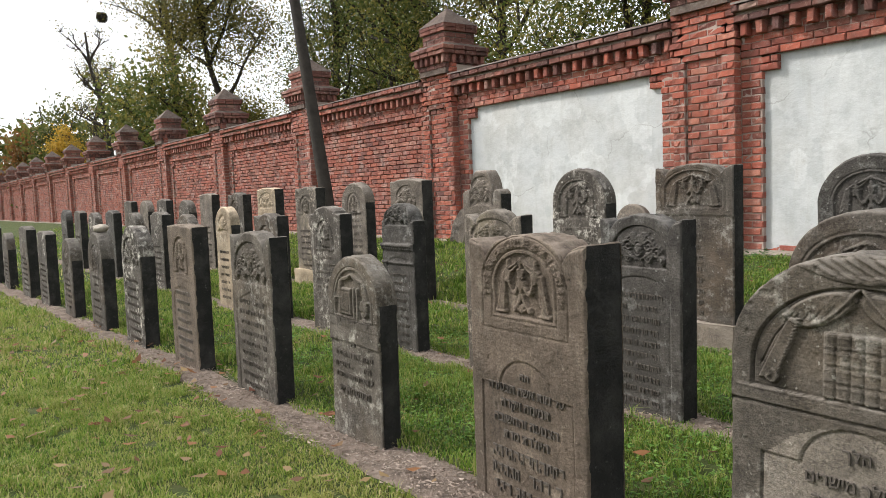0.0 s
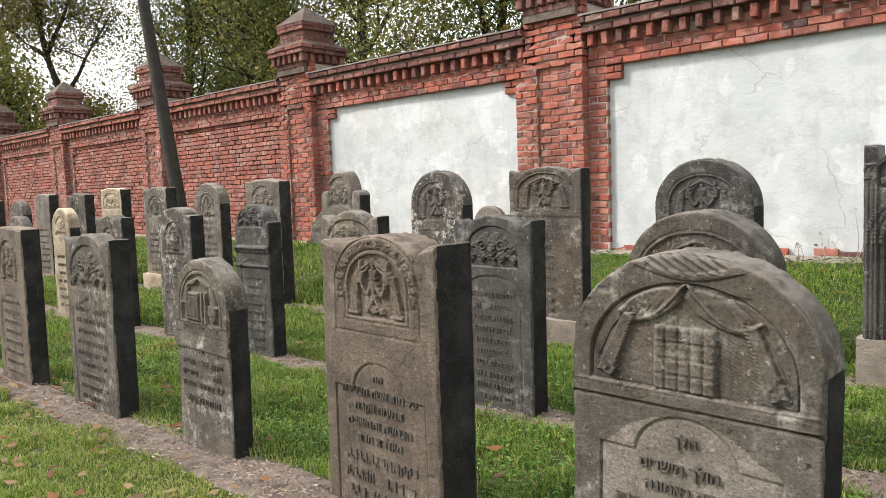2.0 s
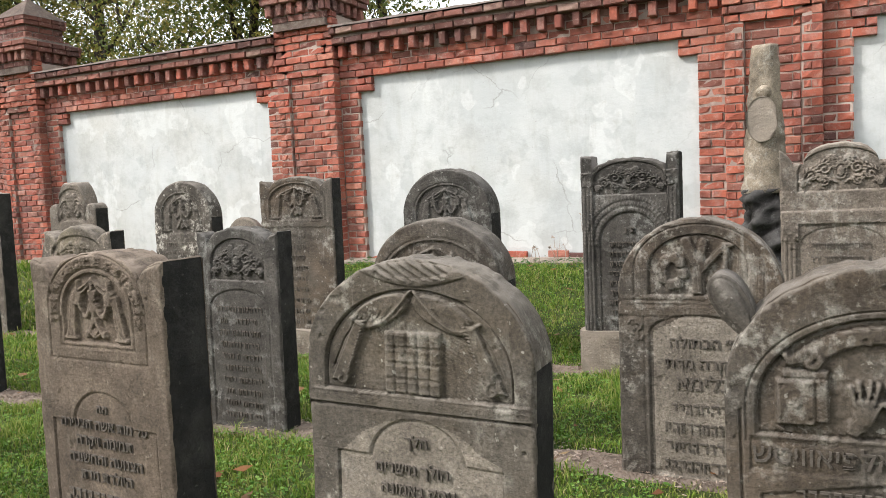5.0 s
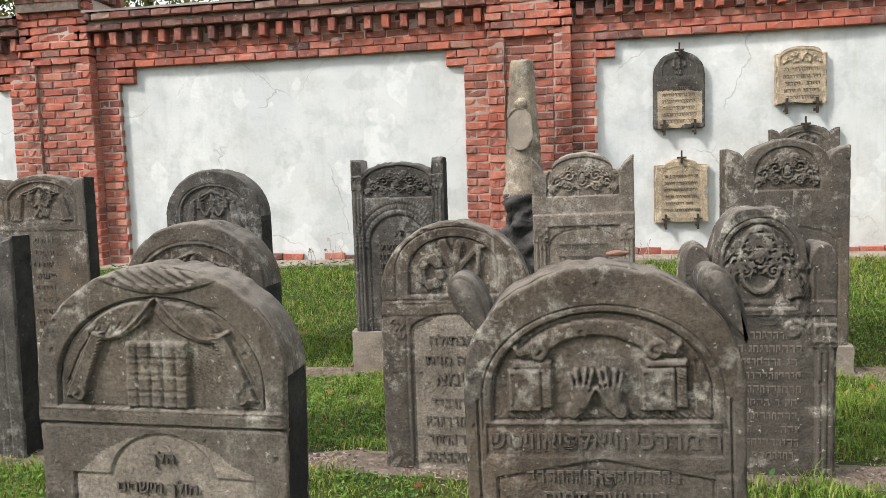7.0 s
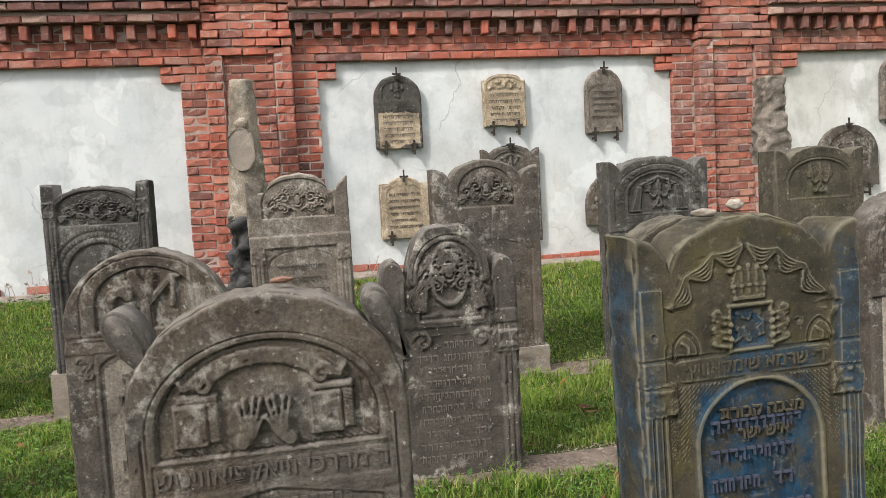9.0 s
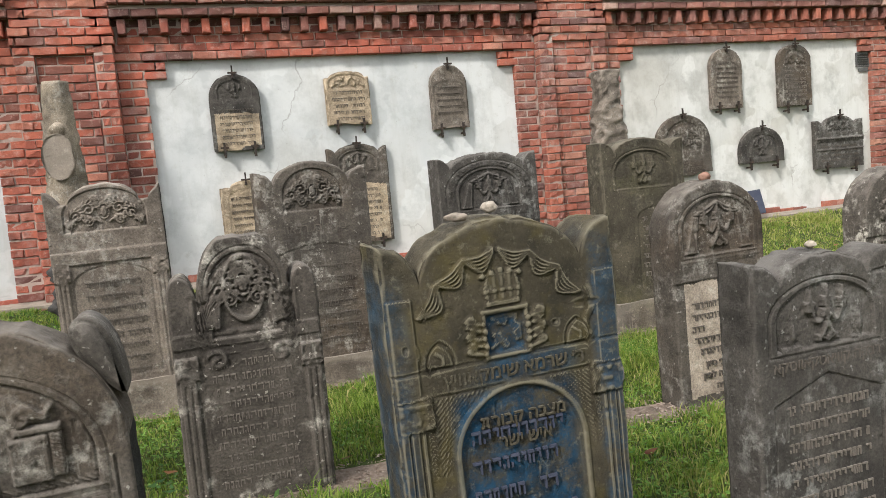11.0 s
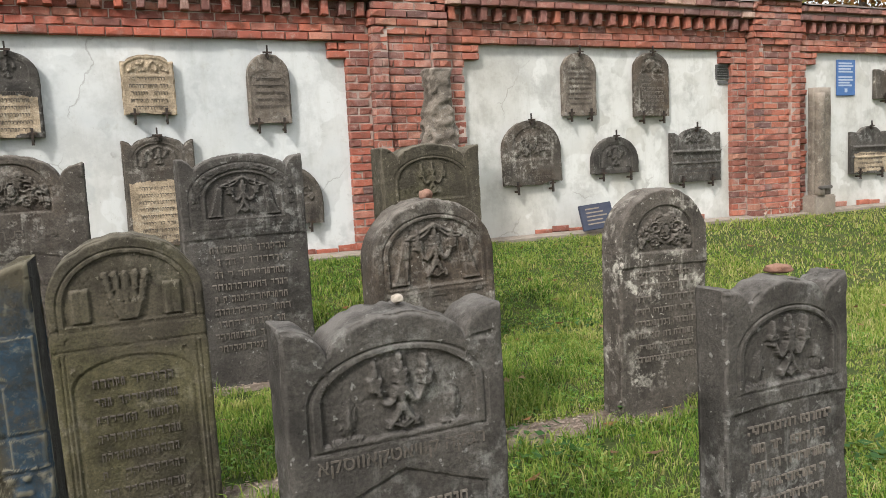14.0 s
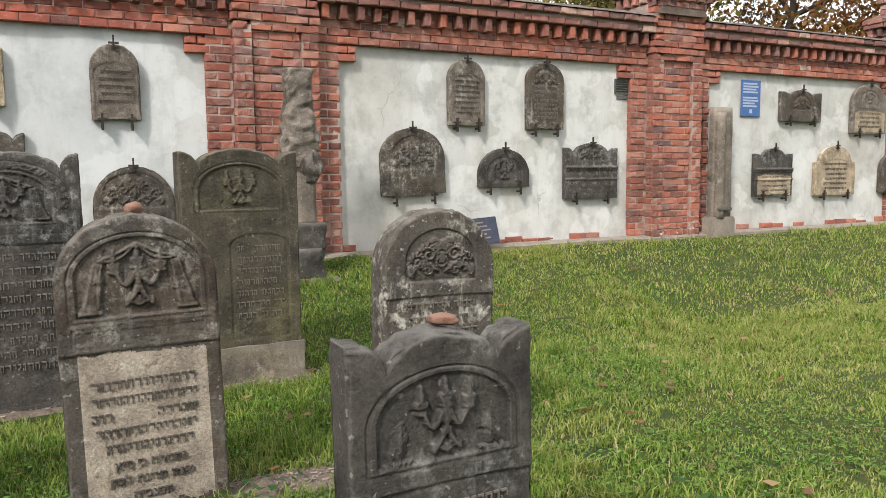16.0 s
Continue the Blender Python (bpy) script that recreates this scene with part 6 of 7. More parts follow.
def bay(k, detailed, filled):
    """The stretch of wall from pier k to pier k - 1; filled: its panel is brick, not plaster."""
    yl, yr = PIER0 + PITCH * k - 0.465, PIER0 + PITCH * (k - 1) + 0.465
    label = "brick wall bay with sunken brick panel and toothed cornice" if filled else "brick wall bay framing a white plastered panel, toothed cornice"
    root = thing("wall_bay", pose(0, 0, 0), label, "wall", "wall bays", "structure")
    j = Joined()
    own = None if detailed else j
    L = yl - yr
    at = lambda s: yl - s
    core = [(X_PANEL + 0.03, 9.5, yr, yl, 0.2, 3.66), (X_FRAME + 0.012, 9.3, yr, yl, Z_TOP + 0.012, 3.66), (X_FRAME + 0.012, 9.3, yl - 0.28, yl, 0.2, Z_TOP + 0.02), (X_FRAME + 0.012, 9.3, yr, yr + 0.28, 0.2, Z_TOP + 0.02),
            (8.95, 9.3, yr, yl, 3.44, 3.66), (X_FRAME - 0.0, 9.3, yr, yl, 0.2, 0.55)]
    part("mortar_core", mesh_of("mortar_core", *boxes(core), MORTAR), root)
    z, n = 0.62, 0
    while z < Z_TOP - 0.01:
        wide = z > 2.8
        for s0, s1 in ((0.0, 0.5 if wide else 0.295), (L - (0.5 if wide else 0.295), L)):
            for s, l in course(s0, s1, 0.13 * (n % 2)):
                lay(root, own, at(s), X_FRAME, z, l)
        z, n = z + COURSE, n + 1
    for i, (zz, out) in enumerate(((3.045, 0.022), (3.135, 0.012), (3.222, 0.0))):
        for s, l in course(0, L, 0.11 * i):
            lay(root, own, at(s), X_FRAME - out, zz, l)
    n = int(L / 0.212)
    for i in range(n):
        lay(root, own, at((i + 0.5) * L / n), 8.955, 3.345, 0.085, "u", 0.13, height=0.155)
    for i in range(2):
        for s, l in course(0, L, 0.12 * i):
            lay(root, own if i else j, at(s), X_FRAME + 0.004, 3.31 + 0.09 * i, l)
    for s, l in course(0, L, 0.05):
        lay(root, own, at(s), 8.905, 3.478, l, depth=0.14)
    for s, l in course(0, L, 0.16):
        lay(root, own, at(s), 8.855, 3.60, l, depth=0.16, height=0.085)
    if not filled:
        for s, l in course(0.1, L - 0.1, 0.16):
            if rb.random() < 0.75:
                lay(root, own, at(s), X_FRAME + rb.uniform(0.02, 0.065), 0.59 + rb.uniform(-0.02, 0.03), l)
    else:
        z, n = 0.55, 0
        while z < Z_TOP - 0.02:
            for s, l in course(0.3, L - 0.3, 0.13 * (n % 2)):
                lay(root, j, at(s), X_PANEL - 0.03, z, l)
            z, n = z + COURSE, n + 1
    if j.v:
        tagged(part("wall_bricks", mesh_of("wall_bricks", j.v, j.f, FADED if filled else BRICK), root), kind="stuff")
    v, f = [], []
    m = 24
    for i in range(m + 1):
        y = yl - L * i / m
        v += [(8.84 + rb.uniform(-0.008, 0.008), y, 3.648), (8.85, y, 3.675 + rb.uniform(-0.008, 0.008)), (9.2, y, 3.74), (9.52, y, 3.66)]
    for i in range(m):
        for q in range(3):
            a = i * 4 + q
            f.append((a, a + 4, a + 5, a + 1))
    part("coping", mesh_of("coping", v, f, COPING), root, "grey mortar coping")
    if not filled:
        nx, nz = 60, 34
        s = np.linspace(0.2, L - 0.2, nx + 1)
        zz = np.linspace(0.5, Z_TOP + 0.02, nz + 1)
        S, Z = np.meshgrid(s, zz, indexing="ij")
        X = X_PANEL + 0.012 * (value_noise(S, Z, 1.5, k + 30) - 0.5) + 0.008 * (value_noise(S, Z, 5, k + 31) - 0.5)
        i, q = np.meshgrid(np.arange(nx), np.arange(nz), indexing="ij")
        a = (i * (nz + 1) + q).ravel()
        part("plaster_panel", quads("plaster_panel", np.stack([X, yl - S, Z], -1).reshape(-1, 3), np.stack([a, a + nz + 1, a + nz + 2, a + 1], -1), PLASTER_DAMP if k <= -1 else PLASTER, True), root,
             "patched white plaster" if k > -1 else "damp-stained white plaster")
    return root


for k in range(-5, 16):
    pier(k, -2 <= k <= 2)
for k in range(-4, 16):
    bay(k, -2 <= k <= 2, k >= 3)

# concrete footing along the wall's foot
v, f = [], []
ys = np.arange(-24, 92, 0.4)
for y in ys:
    e = 0.03 * (float(value_noise(np.array(y), np.array(1.0), 1.2, 5)) - 0.5)
    v += [(8.80 + e, y, 0.2), (8.82 + e, y, 0.545 + e), (9.10, y, 0.575), (9.10, y, 0.2)]
for i in range(len(ys) - 1):
    for q in range(3):
        a = i * 4 + q
        f.append((a, a + 1, a + 5, a + 4))
tagged(new("wall_footing", mesh_of("wall_footing", v, f, CONCRETE)), "weathered concrete ledge at the foot of the wall", "footing", kind="structure")


# ---- stones let into the wall ----
def iron_clamp(kind, parent, x, z):
    if kind == "hook":
        items = [(-0.008, 0.008, -0.03, -0.01, -0.04, 0.09), (-0.05, 0.05, -0.035, -0.015, 0.0, 0.02), (-0.012, 0.012, -0.04, 0.06, -0.05, -0.02)]
    else:
        items = [(-0.012, 0.012, -0.035, -0.012, -0.10, 0.07), (-0.045, 0.045, -0.03, -0.015, 0.005, 0.025), (-0.012, 0.012, -0.03, 0.07, -0.07, -0.045)]
    c = part("iron_clamp", mesh_of("iron_clamp", *boxes(items), IRON), parent, "black wrought-iron clamp")
    c.location = (x, 0, z)


def wall_tablet(y, z0, W, H, top, label, material, motifs=(), p=None, seed=1, bars=None, hook=True, T=0.075, lean=0.0, lower=None, bar_material=None):
    root = thing("wall_tablet", pose(X_PANEL - T - 0.012, y, z0, 0, lean, -90), label, "memorial tablet", "tablets on the wall")
    me, top_z = slab_mesh("slab", W, top, T, motifs, material, seed, p or {}, 0.011, 0.02, None, (W * 0.44, 0.02, H * lower, 0.03, PALE) if lower else None)
    slab = part("slab", me, root)
    if bars:
        hw, a, b, n, hgt = bars
        bb = part("inscription", bar_mesh("inscription", [(-hw, hw, b - (b - a) * k / max(1, n - 1), hgt) for k in range(n)], bar_material or LETTER_DARK, seed), slab, "worn rows of carved writing")
        tagged(bb, kind="stuff")
        bb.location.y = 0.004 if motif_frame in motifs else 0.002
    if hook:
        iron_clamp("hook", root, 0, top_z)
    for sgn in (-1, 1):
        iron_clamp("foot", root, sgn * W * 0.3, 0.02)
    return root


wall_tablet(-1.31, 1.99, 0.55, 0.84, round_top(0.84, 0.26), "round-topped tablet clamped to the wall, pale lower half", SLATE, (motif_three_candles,), {"zc": 0.66, "hgt": 0.13, "hw": 0.18, "drapes": False}, 91, (0.19, 0.06, 0.42, 6, 0.035), lower=0.5)
wall_tablet(-2.59, 2.17, 0.52, 0.64, shouldered_top(0.64, 0.57, 0.8), "yellow sandstone tablet with ragged foot, clamped to the wall", PALE, (motif_scrolls,), {"ragged": 0.048, "zc": 0.52, "hgt": 0.08, "hw": 0.2}, 92, (0.19, 0.08, 0.38, 5, 0.035), hook=False)
wall_tablet(-3.84, 2.05, 0.47, 0.79, round_top(0.79, 0.24), "narrow grey tablet with pale broken foot, clamped to the wall", CARVED, (motif_frame,), {"ragged": 0.060, "text_top": 0.6, "text_hw": 0.19}, 93, (0.16, 0.2, 0.5, 5, 0.03))
wall_tablet(-1.33, 0.94, 0.58, 0.71, shouldered_top(0.71, 0.64, 0.6), "rust-stained yellow sandstone tablet with iron hook", PALE, (motif_frame,), {"text_top": 0.62, "text_hw": 0.2}, 94, (0.2, 0.12, 0.5, 6, 0.03))
wall_tablet(-2.63, 0.81, 0.72, 1.16, eared_top(1.16, 1.04, 1.12, 0.72), "tall tablet with dark carved head and pale yellow text", GREY, (motif_three_candles,), {"zc": 0.95, "hgt": 0.15, "hw": 0.22}, 95, (0.24, 0.08, 0.6, 8, 0.035), lower=0.6)
wall_tablet(-3.97, 0.92, 0.80, 0.68, round_top(0.68, 0.4), "broad low arched dark tablet with floral carving", GREY, (motif_scrolls,), {"ragged": 0.042, "zc": 0.42, "hgt": 0.18, "hw": 0.28}, 96)
wall_tablet(-7.93, 2.1, 0.52, 0.82, round_top(0.82, 0.24), "narrow round-topped tablet with rows of pale text", CARVED, (motif_frame,), {"text_top": 0.64, "text_hw": 0.19}, 97, (0.18, 0.14, 0.6, 8, 0.03))
wall_tablet(-9.12, 2.05, 0.58, 0.89, round_top(0.89, 0.22), "dark round-topped tablet with floral head and pale foot", GREY, (motif_scrolls,), {"ragged": 0.042, "zc": 0.7, "hgt": 0.11, "hw": 0.16}, 98, (0.2, 0.16, 0.5, 7, 0.032), bar_material=LETTER_PALE)
wall_tablet(-7.19, 1.19, 0.86, 0.86, round_top(0.86, 0.36), "large arched dark tablet with broken lower edge", GREY, (motif_scrolls,), {"ragged": 0.066, "zc": 0.55, "hgt": 0.2, "hw": 0.26}, 99, (0.28, 0.1, 0.3, 3, 0.04), lean=-2)
wall_tablet(-8.48, 1.29, 0.76, 0.52, round_top(0.52, 0.34), "small low arched tablet with candles relief", SLATE, (motif_three_candles,), {"ragged": 0.036, "zc": 0.24, "hgt": 0.2, "hw": 0.26}, 100)
wall_tablet(-9.89, 1.13, 0.90, 0.76, eared_top(0.76, 0.6, 0.70, 0.66), "moulded tablet with square ears and cornices", SLATE, (motif_cornice, motif_scrolls), {"cornice": 0.42, "zc": 0.62, "hgt": 0.1, "hw": 0.2}, 101, (0.36, 0.1, 0.3, 4, 0.03))
wall_tablet(-14.11, 2.28, 0.95, 0.5, eared_top(0.5, 0.38, 0.47, 0.55), "broad low tablet with square ears", GREY, (motif_scrolls,), {"zc": 0.3, "hgt": 0.12, "hw": 0.18}, 102)
wall_tablet(-15.82, 2.11, 0.9, 0.84, round_top(0.84, 0.36), "round-topped grey tablet with pale text field", CARVED, (motif_three_candles,), {"zc": 0.6, "hgt": 0.15, "hw": 0.25}, 103, (0.3, 0.1, 0.4, 5, 0.035), lower=0.45)
wall_tablet(-13.51, 1.08, 0.86, 0.76, eared_top(0.76, 0.6, 0.68, 0.62), "tablet with square ears, dark cornice and pale foot", SLATE, (motif_cornice,), {"cornice": 0.42}, 104, (0.3, 0.08, 0.3, 4, 0.03), lower=0.45)
wall_tablet(-15.0, 1.07, 1.0, 0.82, shouldered_top(0.82, 0.55, 0.8), "pale yellow arched tablet with shoulders", PALE, (motif_frame,), {"text_top": 0.6, "text_hw": 0.35}, 105, (0.3, 0.1, 0.5, 6, 0.035))
wall_tablet(-16.6, 1.09, 0.8, 0.7, round_top(0.7, 0.3), "dark arched tablet beside the far pier", GREY, (motif_frame,), {}, 106)

vent = thing("wall_vent", pose(X_PANEL - 0.02, -10.46, 2.6, 0, 0, -90), "small grey louvred vent set in the plaster", "vent")
part("vent_frame", mesh_of("vent_frame", *boxes([(-0.13, 0.13, 0.0, 0.02, -0.01, 0.01), (-0.13, 0.13, 0.0, 0.02, 0.18, 0.2), (-0.13, -0.11, 0, 0.02, 0.01, 0.18), (0.11, 0.13, 0, 0.02, 0.01, 0.18), (-0.09, 0.09, 0.0, 0.02, -0.08, -0.03)]), VENT_GREY), vent)
for k in range(5):
    sl = part("slat", mesh_of("slat", *boxes([(-0.11, 0.11, -0.004, 0.004, -0.014, 0.014)]), VENT_GREY), vent)
    sl.matrix_basis = pose(0, 0.012, 0.03 + 0.033 * k, 35, 0, 0)

board = thing("information_board", pose(X_PANEL - 0.025, -13.0, 2.34, 0, 0, -90), "blue information board with white lines of print on the wall", "sign")
part("board_panel", rounded("board_panel", (0.42, 0.012, 0.56), SIGN_BLUE, 0.003, (0, 0.0, 0.28)), board)
for k in range(9):
    w = (0.3, 0.33, 0.28, 0.32, 0.0, 0.31, 0.33, 0.25, 0.3)[k]
    if w:
        ln = part("print_line", mesh_of("print_line", *boxes([(-0.17, -0.17 + w, -0.010, -0.006, 0.0, 0.026)]), SIGN_WHITE), board)
        ln.location.z = 0.49 - 0.043 * k
part("print_dot", mesh_of("print_dot", *boxes([(-0.03, 0.03, -0.010, -0.006, 0.05, 0.11)]), SIGN_WHITE), board)

plaque = thing("leaning_plaque", pose(8.78, -7.98, 0.60, -14, -4, -90), "dark blue plaque with worn lines leaning on the wall footing", "plaque")
part("plaque_slab", rounded("plaque_slab", (0.5, 0.04, 0.34), SIGN_SLAB, 0.006, (0, 0, 0.17)), plaque)
for k in range(5):
    ln = part("print_line", mesh_of("print_line", *boxes([(-0.17, 0.05 + 0.024 * ((k * 7) % 5), -0.024, -0.018, 0, 0.018)]), CONCRETE), plaque)
    ln.location.z = 0.27 - 0.05 * k


# ---- monuments by the piers ----
def rock(name, radii, material, seed, amount=0.25, squash=None, levels=18, freq=3.0):
    """A rough upright stone: rings of the given radii from bottom to top as (z, rx, ry)."""
    n = 40
    v, f = [], []
    for z, rx, ry in radii:
        for k in range(n):
            a = 6.283 * k / n
            c, s = math.cos(a), math.sin(a)
            if squash:
                c, s = math.copysign(abs(c) ** squash, c), math.copysign(abs(s) ** squash, s)
            q = Vector((c * rx, s * ry, z))
            w = 1 + amount * noise.fractal(q * freq + Vector((seed, 0, 0)), 1.0, 2.0, 4)
            v.append((q.x * w, q.y * w, z))
    m = len(radii)
    for i in range(m - 1):
        for k in range(n):
            a, b = i * n + k, i * n + (k + 1) % n
            f.append((a, b, b + n, a + n))
    f.append(tuple(range(n))[::-1])
    f.append(tuple((m - 1) * n + k for k in range(n)))
    return mesh_of(name, v, f, material, True)


def levels(z0, z1, n, fn):
    return [(z0 + (z1 - z0) * k / n, *fn(k / n)) for k in range(n + 1)]


trunk_stone = thing("tree_trunk_monument", pose(8.5, 0.40, 0.40, 0, 0, -90), "stone monument carved as a broken tree trunk on a dark rock", "monument")
part("rock_base", rock("rock_base", levels(0, 0.92, 30, lambda t: (0.25 - 0.06 * t, 0.21 - 0.04 * t)), BASALT, 3, 0.5, 0.7, 18, 9.0), trunk_stone, "black rough-hewn rock base")
t_ob = part("trunk", rock("trunk", levels(0.88, 2.33, 34, lambda t: (0.215 - 0.095 * t, 0.19 - 0.08 * t)), BOULDER, 8, 0.13, None, 18, 12.0), trunk_stone, "pale bark-textured trunk")
bm = bmesh.new()
bmesh.ops.create_cone(bm, cap_ends=True, segments=40, radius1=0.5, radius2=0.5, depth=0.06)
for v in bm.verts:
    r = 1 - 0.13 * max(0, math.cos(math.atan2(v.co.y, v.co.x) - 0.1)) ** 14
    v.co = Vector((v.co.x * 0.29 * r, v.co.z, v.co.y * 0.44))
bmesh.ops.bevel(bm, geom=bm.edges[:], offset=0.008, segments=2, affect="EDGES")
oval = bpy.data.meshes.new("oval_plaque")
bm.to_mesh(oval)
bm.free()
oval.materials.append(CONCRETE)
part("oval_plaque", oval, trunk_stone, "smooth oval plaque").location = (-0.02, -0.17, 1.60)
part("knot", rock("knot", levels(1.80, 1.93, 5, lambda t: (0.075 * math.sin(0.4 + 2.4 * t), 0.06 * math.sin(0.4 + 2.4 * t))), BOULDER, 5, 0.3), trunk_stone, "carved knot").location = (0, -0.15, 0)

rough_stone = thing("broken_column_monument", pose(8.25, -5.55, 0.30, 0, 0, -90), "rough broken stone pillar monument stacked on blocks", "monument")
part("pillar", rock("pillar", levels(1.28, 2.27, 44, lambda t: (0.175 + 0.02 * math.sin(7 * t) - 0.03 * t, 0.16 - 0.02 * t)), CARVED, 12, 0.24, 0.6, 18, 11.0), rough_stone, "craggy broken pillar").location.x = -0.04
part("drapery", rock("drapery", levels(1.12, 1.48, 9, lambda t: (0.13 * math.sin(0.5 + 2.2 * t), 0.15 * math.sin(0.5 + 2.2 * t))), LIMED, 15, 0.4, None, 18, 9.0), rough_stone, "pale carved drapery").location = (0.04, -0.08, 0)
part("shaft", rock("shaft", levels(0.68, 1.3, 10, lambda t: (0.12, 0.12)), CARVED, 17, 0.08, 0.7), rough_stone, "short square shaft")
for k, (z0, z1, w) in enumerate(((0.42, 0.70, 0.19), (0.12, 0.44, 0.21))):
    part("block", rock("block", levels(z0, z1, 7, lambda t: (w * (0.9 + 0.1 * math.sin(3 * t)), w * 0.9)), SLATE, 20 + k, 0.25, 0.5), rough_stone, "rough dark block")
part("base_slab", rounded("base_slab", (0.62, 0.5, 0.16), CONCRETE, 0.02, (0, 0, 0.05)), rough_stone, "flat concrete base")

half_column = thing("pilaster_slab", pose(8.86, -12.1, 0.45, 0, 0, -90), "grey stone slab with half column leaning on the wall pier", "slab")
part("slab", rock("slab", levels(0.12, 1.98, 14, lambda t: (0.2 - 0.012 * t, 0.07)), CONCRETE, 31, 0.04, 0.4), half_column)
part("column", rock("column", levels(0.35, 1.9, 12, lambda t: (0.085, 0.085)), CONCRETE, 33, 0.04), half_column, "half-round shaft").location = (-0.08, -0.06, 0)
part("foot", rounded("foot", (0.46, 0.24, 0.36), CONCRETE, 0.02, (0, 0, 0.18)), half_column)
part("collar", rounded("collar", (0.26, 0.2, 0.05), SLATE, 0.01, (-0.02, -0.06, 0.48)), half_column)

frag = thing("leaning_fragment", pose(8.62, 11.2, 0.42, -12, 4, -90), "broken gravestone fragment leaning on the wall pier", "fragment")
me, _ = slab_mesh("slab", 0.42, lambda u: 0.75 - 0.22 * u * u + 0.1 * u, 0.1, (), CARVED, 120, {}, 0.02)
part("slab", me, frag)
frag = thing("leaning_fragment", pose(8.4, 7.05, 0.38, -10, 0, -90), "pale rounded gravestone fragment before the plaster", "fragment")
me, _ = slab_mesh("slab", 0.5, round_top(0.83, 0.2), 0.12, (), CARVED, 121, {}, 0.02)
part("slab", me, frag)


# ---- utility pole ----
def tube(name, pts, radii, material, n=14):
    v, f = [], []
    for i, (q, r) in enumerate(zip(pts, radii)):
        d = (pts[min(i + 1, len(pts) - 1)] - pts[max(i - 1, 0)]).normalized()
        a = d.orthogonal().normalized()
        b = d.cross(a)
        for k in range(n):
            t = 6.283 * k / n
            v.append(tuple(q + r * (math.cos(t) * a + math.sin(t) * b)))
    for i in range(len(pts) - 1):
        for k in range(n):
            a, b = i * n + k, i * n + (k + 1) % n
            f.append((a, b, b + n, a + n))
    return v, f


base, tip = Vector((7.0, 12.70, 0.05)), Vector((7.05, 15.0, 9.6))
pts = [base.lerp(tip, k / 20) for k in range(21)]
tagged(new("utility_pole", mesh_of("utility_pole", *tube("pole", pts, [0.135 - 0.003 * k for k in range(21)], POLE_WOOD), POLE_WOOD, True)), "dark leaning wooden utility pole before the wall", "pole")


# ---- pebbles laid on the stones ----
def pebble(x, y, z, size, material, seed, label):
    bm = bmesh.new()
    bmesh.ops.create_icosphere(bm, subdivisions=3, radius=1)
    for v in bm.verts:
        w = 1 + 0.22 * noise.noise(v.co * 1.7 + Vector((seed, 0, 0)))
        v.co = Vector((v.co.x * size[0] * w, v.co.y * size[1] * w, v.co.z * size[2] * w))
    me = bpy.data.meshes.new("pebble")
    bm.to_mesh(me)
    bm.free()
    me.materials.append(material)
    me.polygons.foreach_set("use_smooth", [True] * len(me.polygons))
    ob = new("pebble", me)
    ob.matrix_basis = pose(x, y, z, 0, 0, seed * 37)
    tagged(ob, label, "pebble", "memorial pebbles")


pebble(2.50, -1.47, 1.357, (0.045, 0.017, 0.014), CONCRETE, 1, "long pale pebble on the blue-painted gravestone")
pebble(2.52, -1.59, 1.378, (0.026, 0.022, 0.019), PEBBLE, 2, "round white pebble on the blue-painted gravestone")
pebble(2.50, -0.14, 1.238, (0.038, 0.02, 0.009), CLAY, 3, "flat red brick chip on the arched gravestone")
pebble(4.05, -3.59, 1.352, (0.045, 0.035, 0.03), CLAY, 4, "reddish pebble on the round-topped gravestone")
pebble(2.52, -2.86, 1.118, (0.022, 0.018, 0.014), PEBBLE, 5, "small white pebble on the eared gravestone")
pebble(2.50, -4.30, 1.066, (0.05, 0.03, 0.018), CLAY, 6, "red brick chip on the eared gravestone")
pebble(2.27, 9.9, 1.20, (0.11, 0.09, 0.05), PEBBLE, 7, "pale rounded stone on the round-topped gravestone")


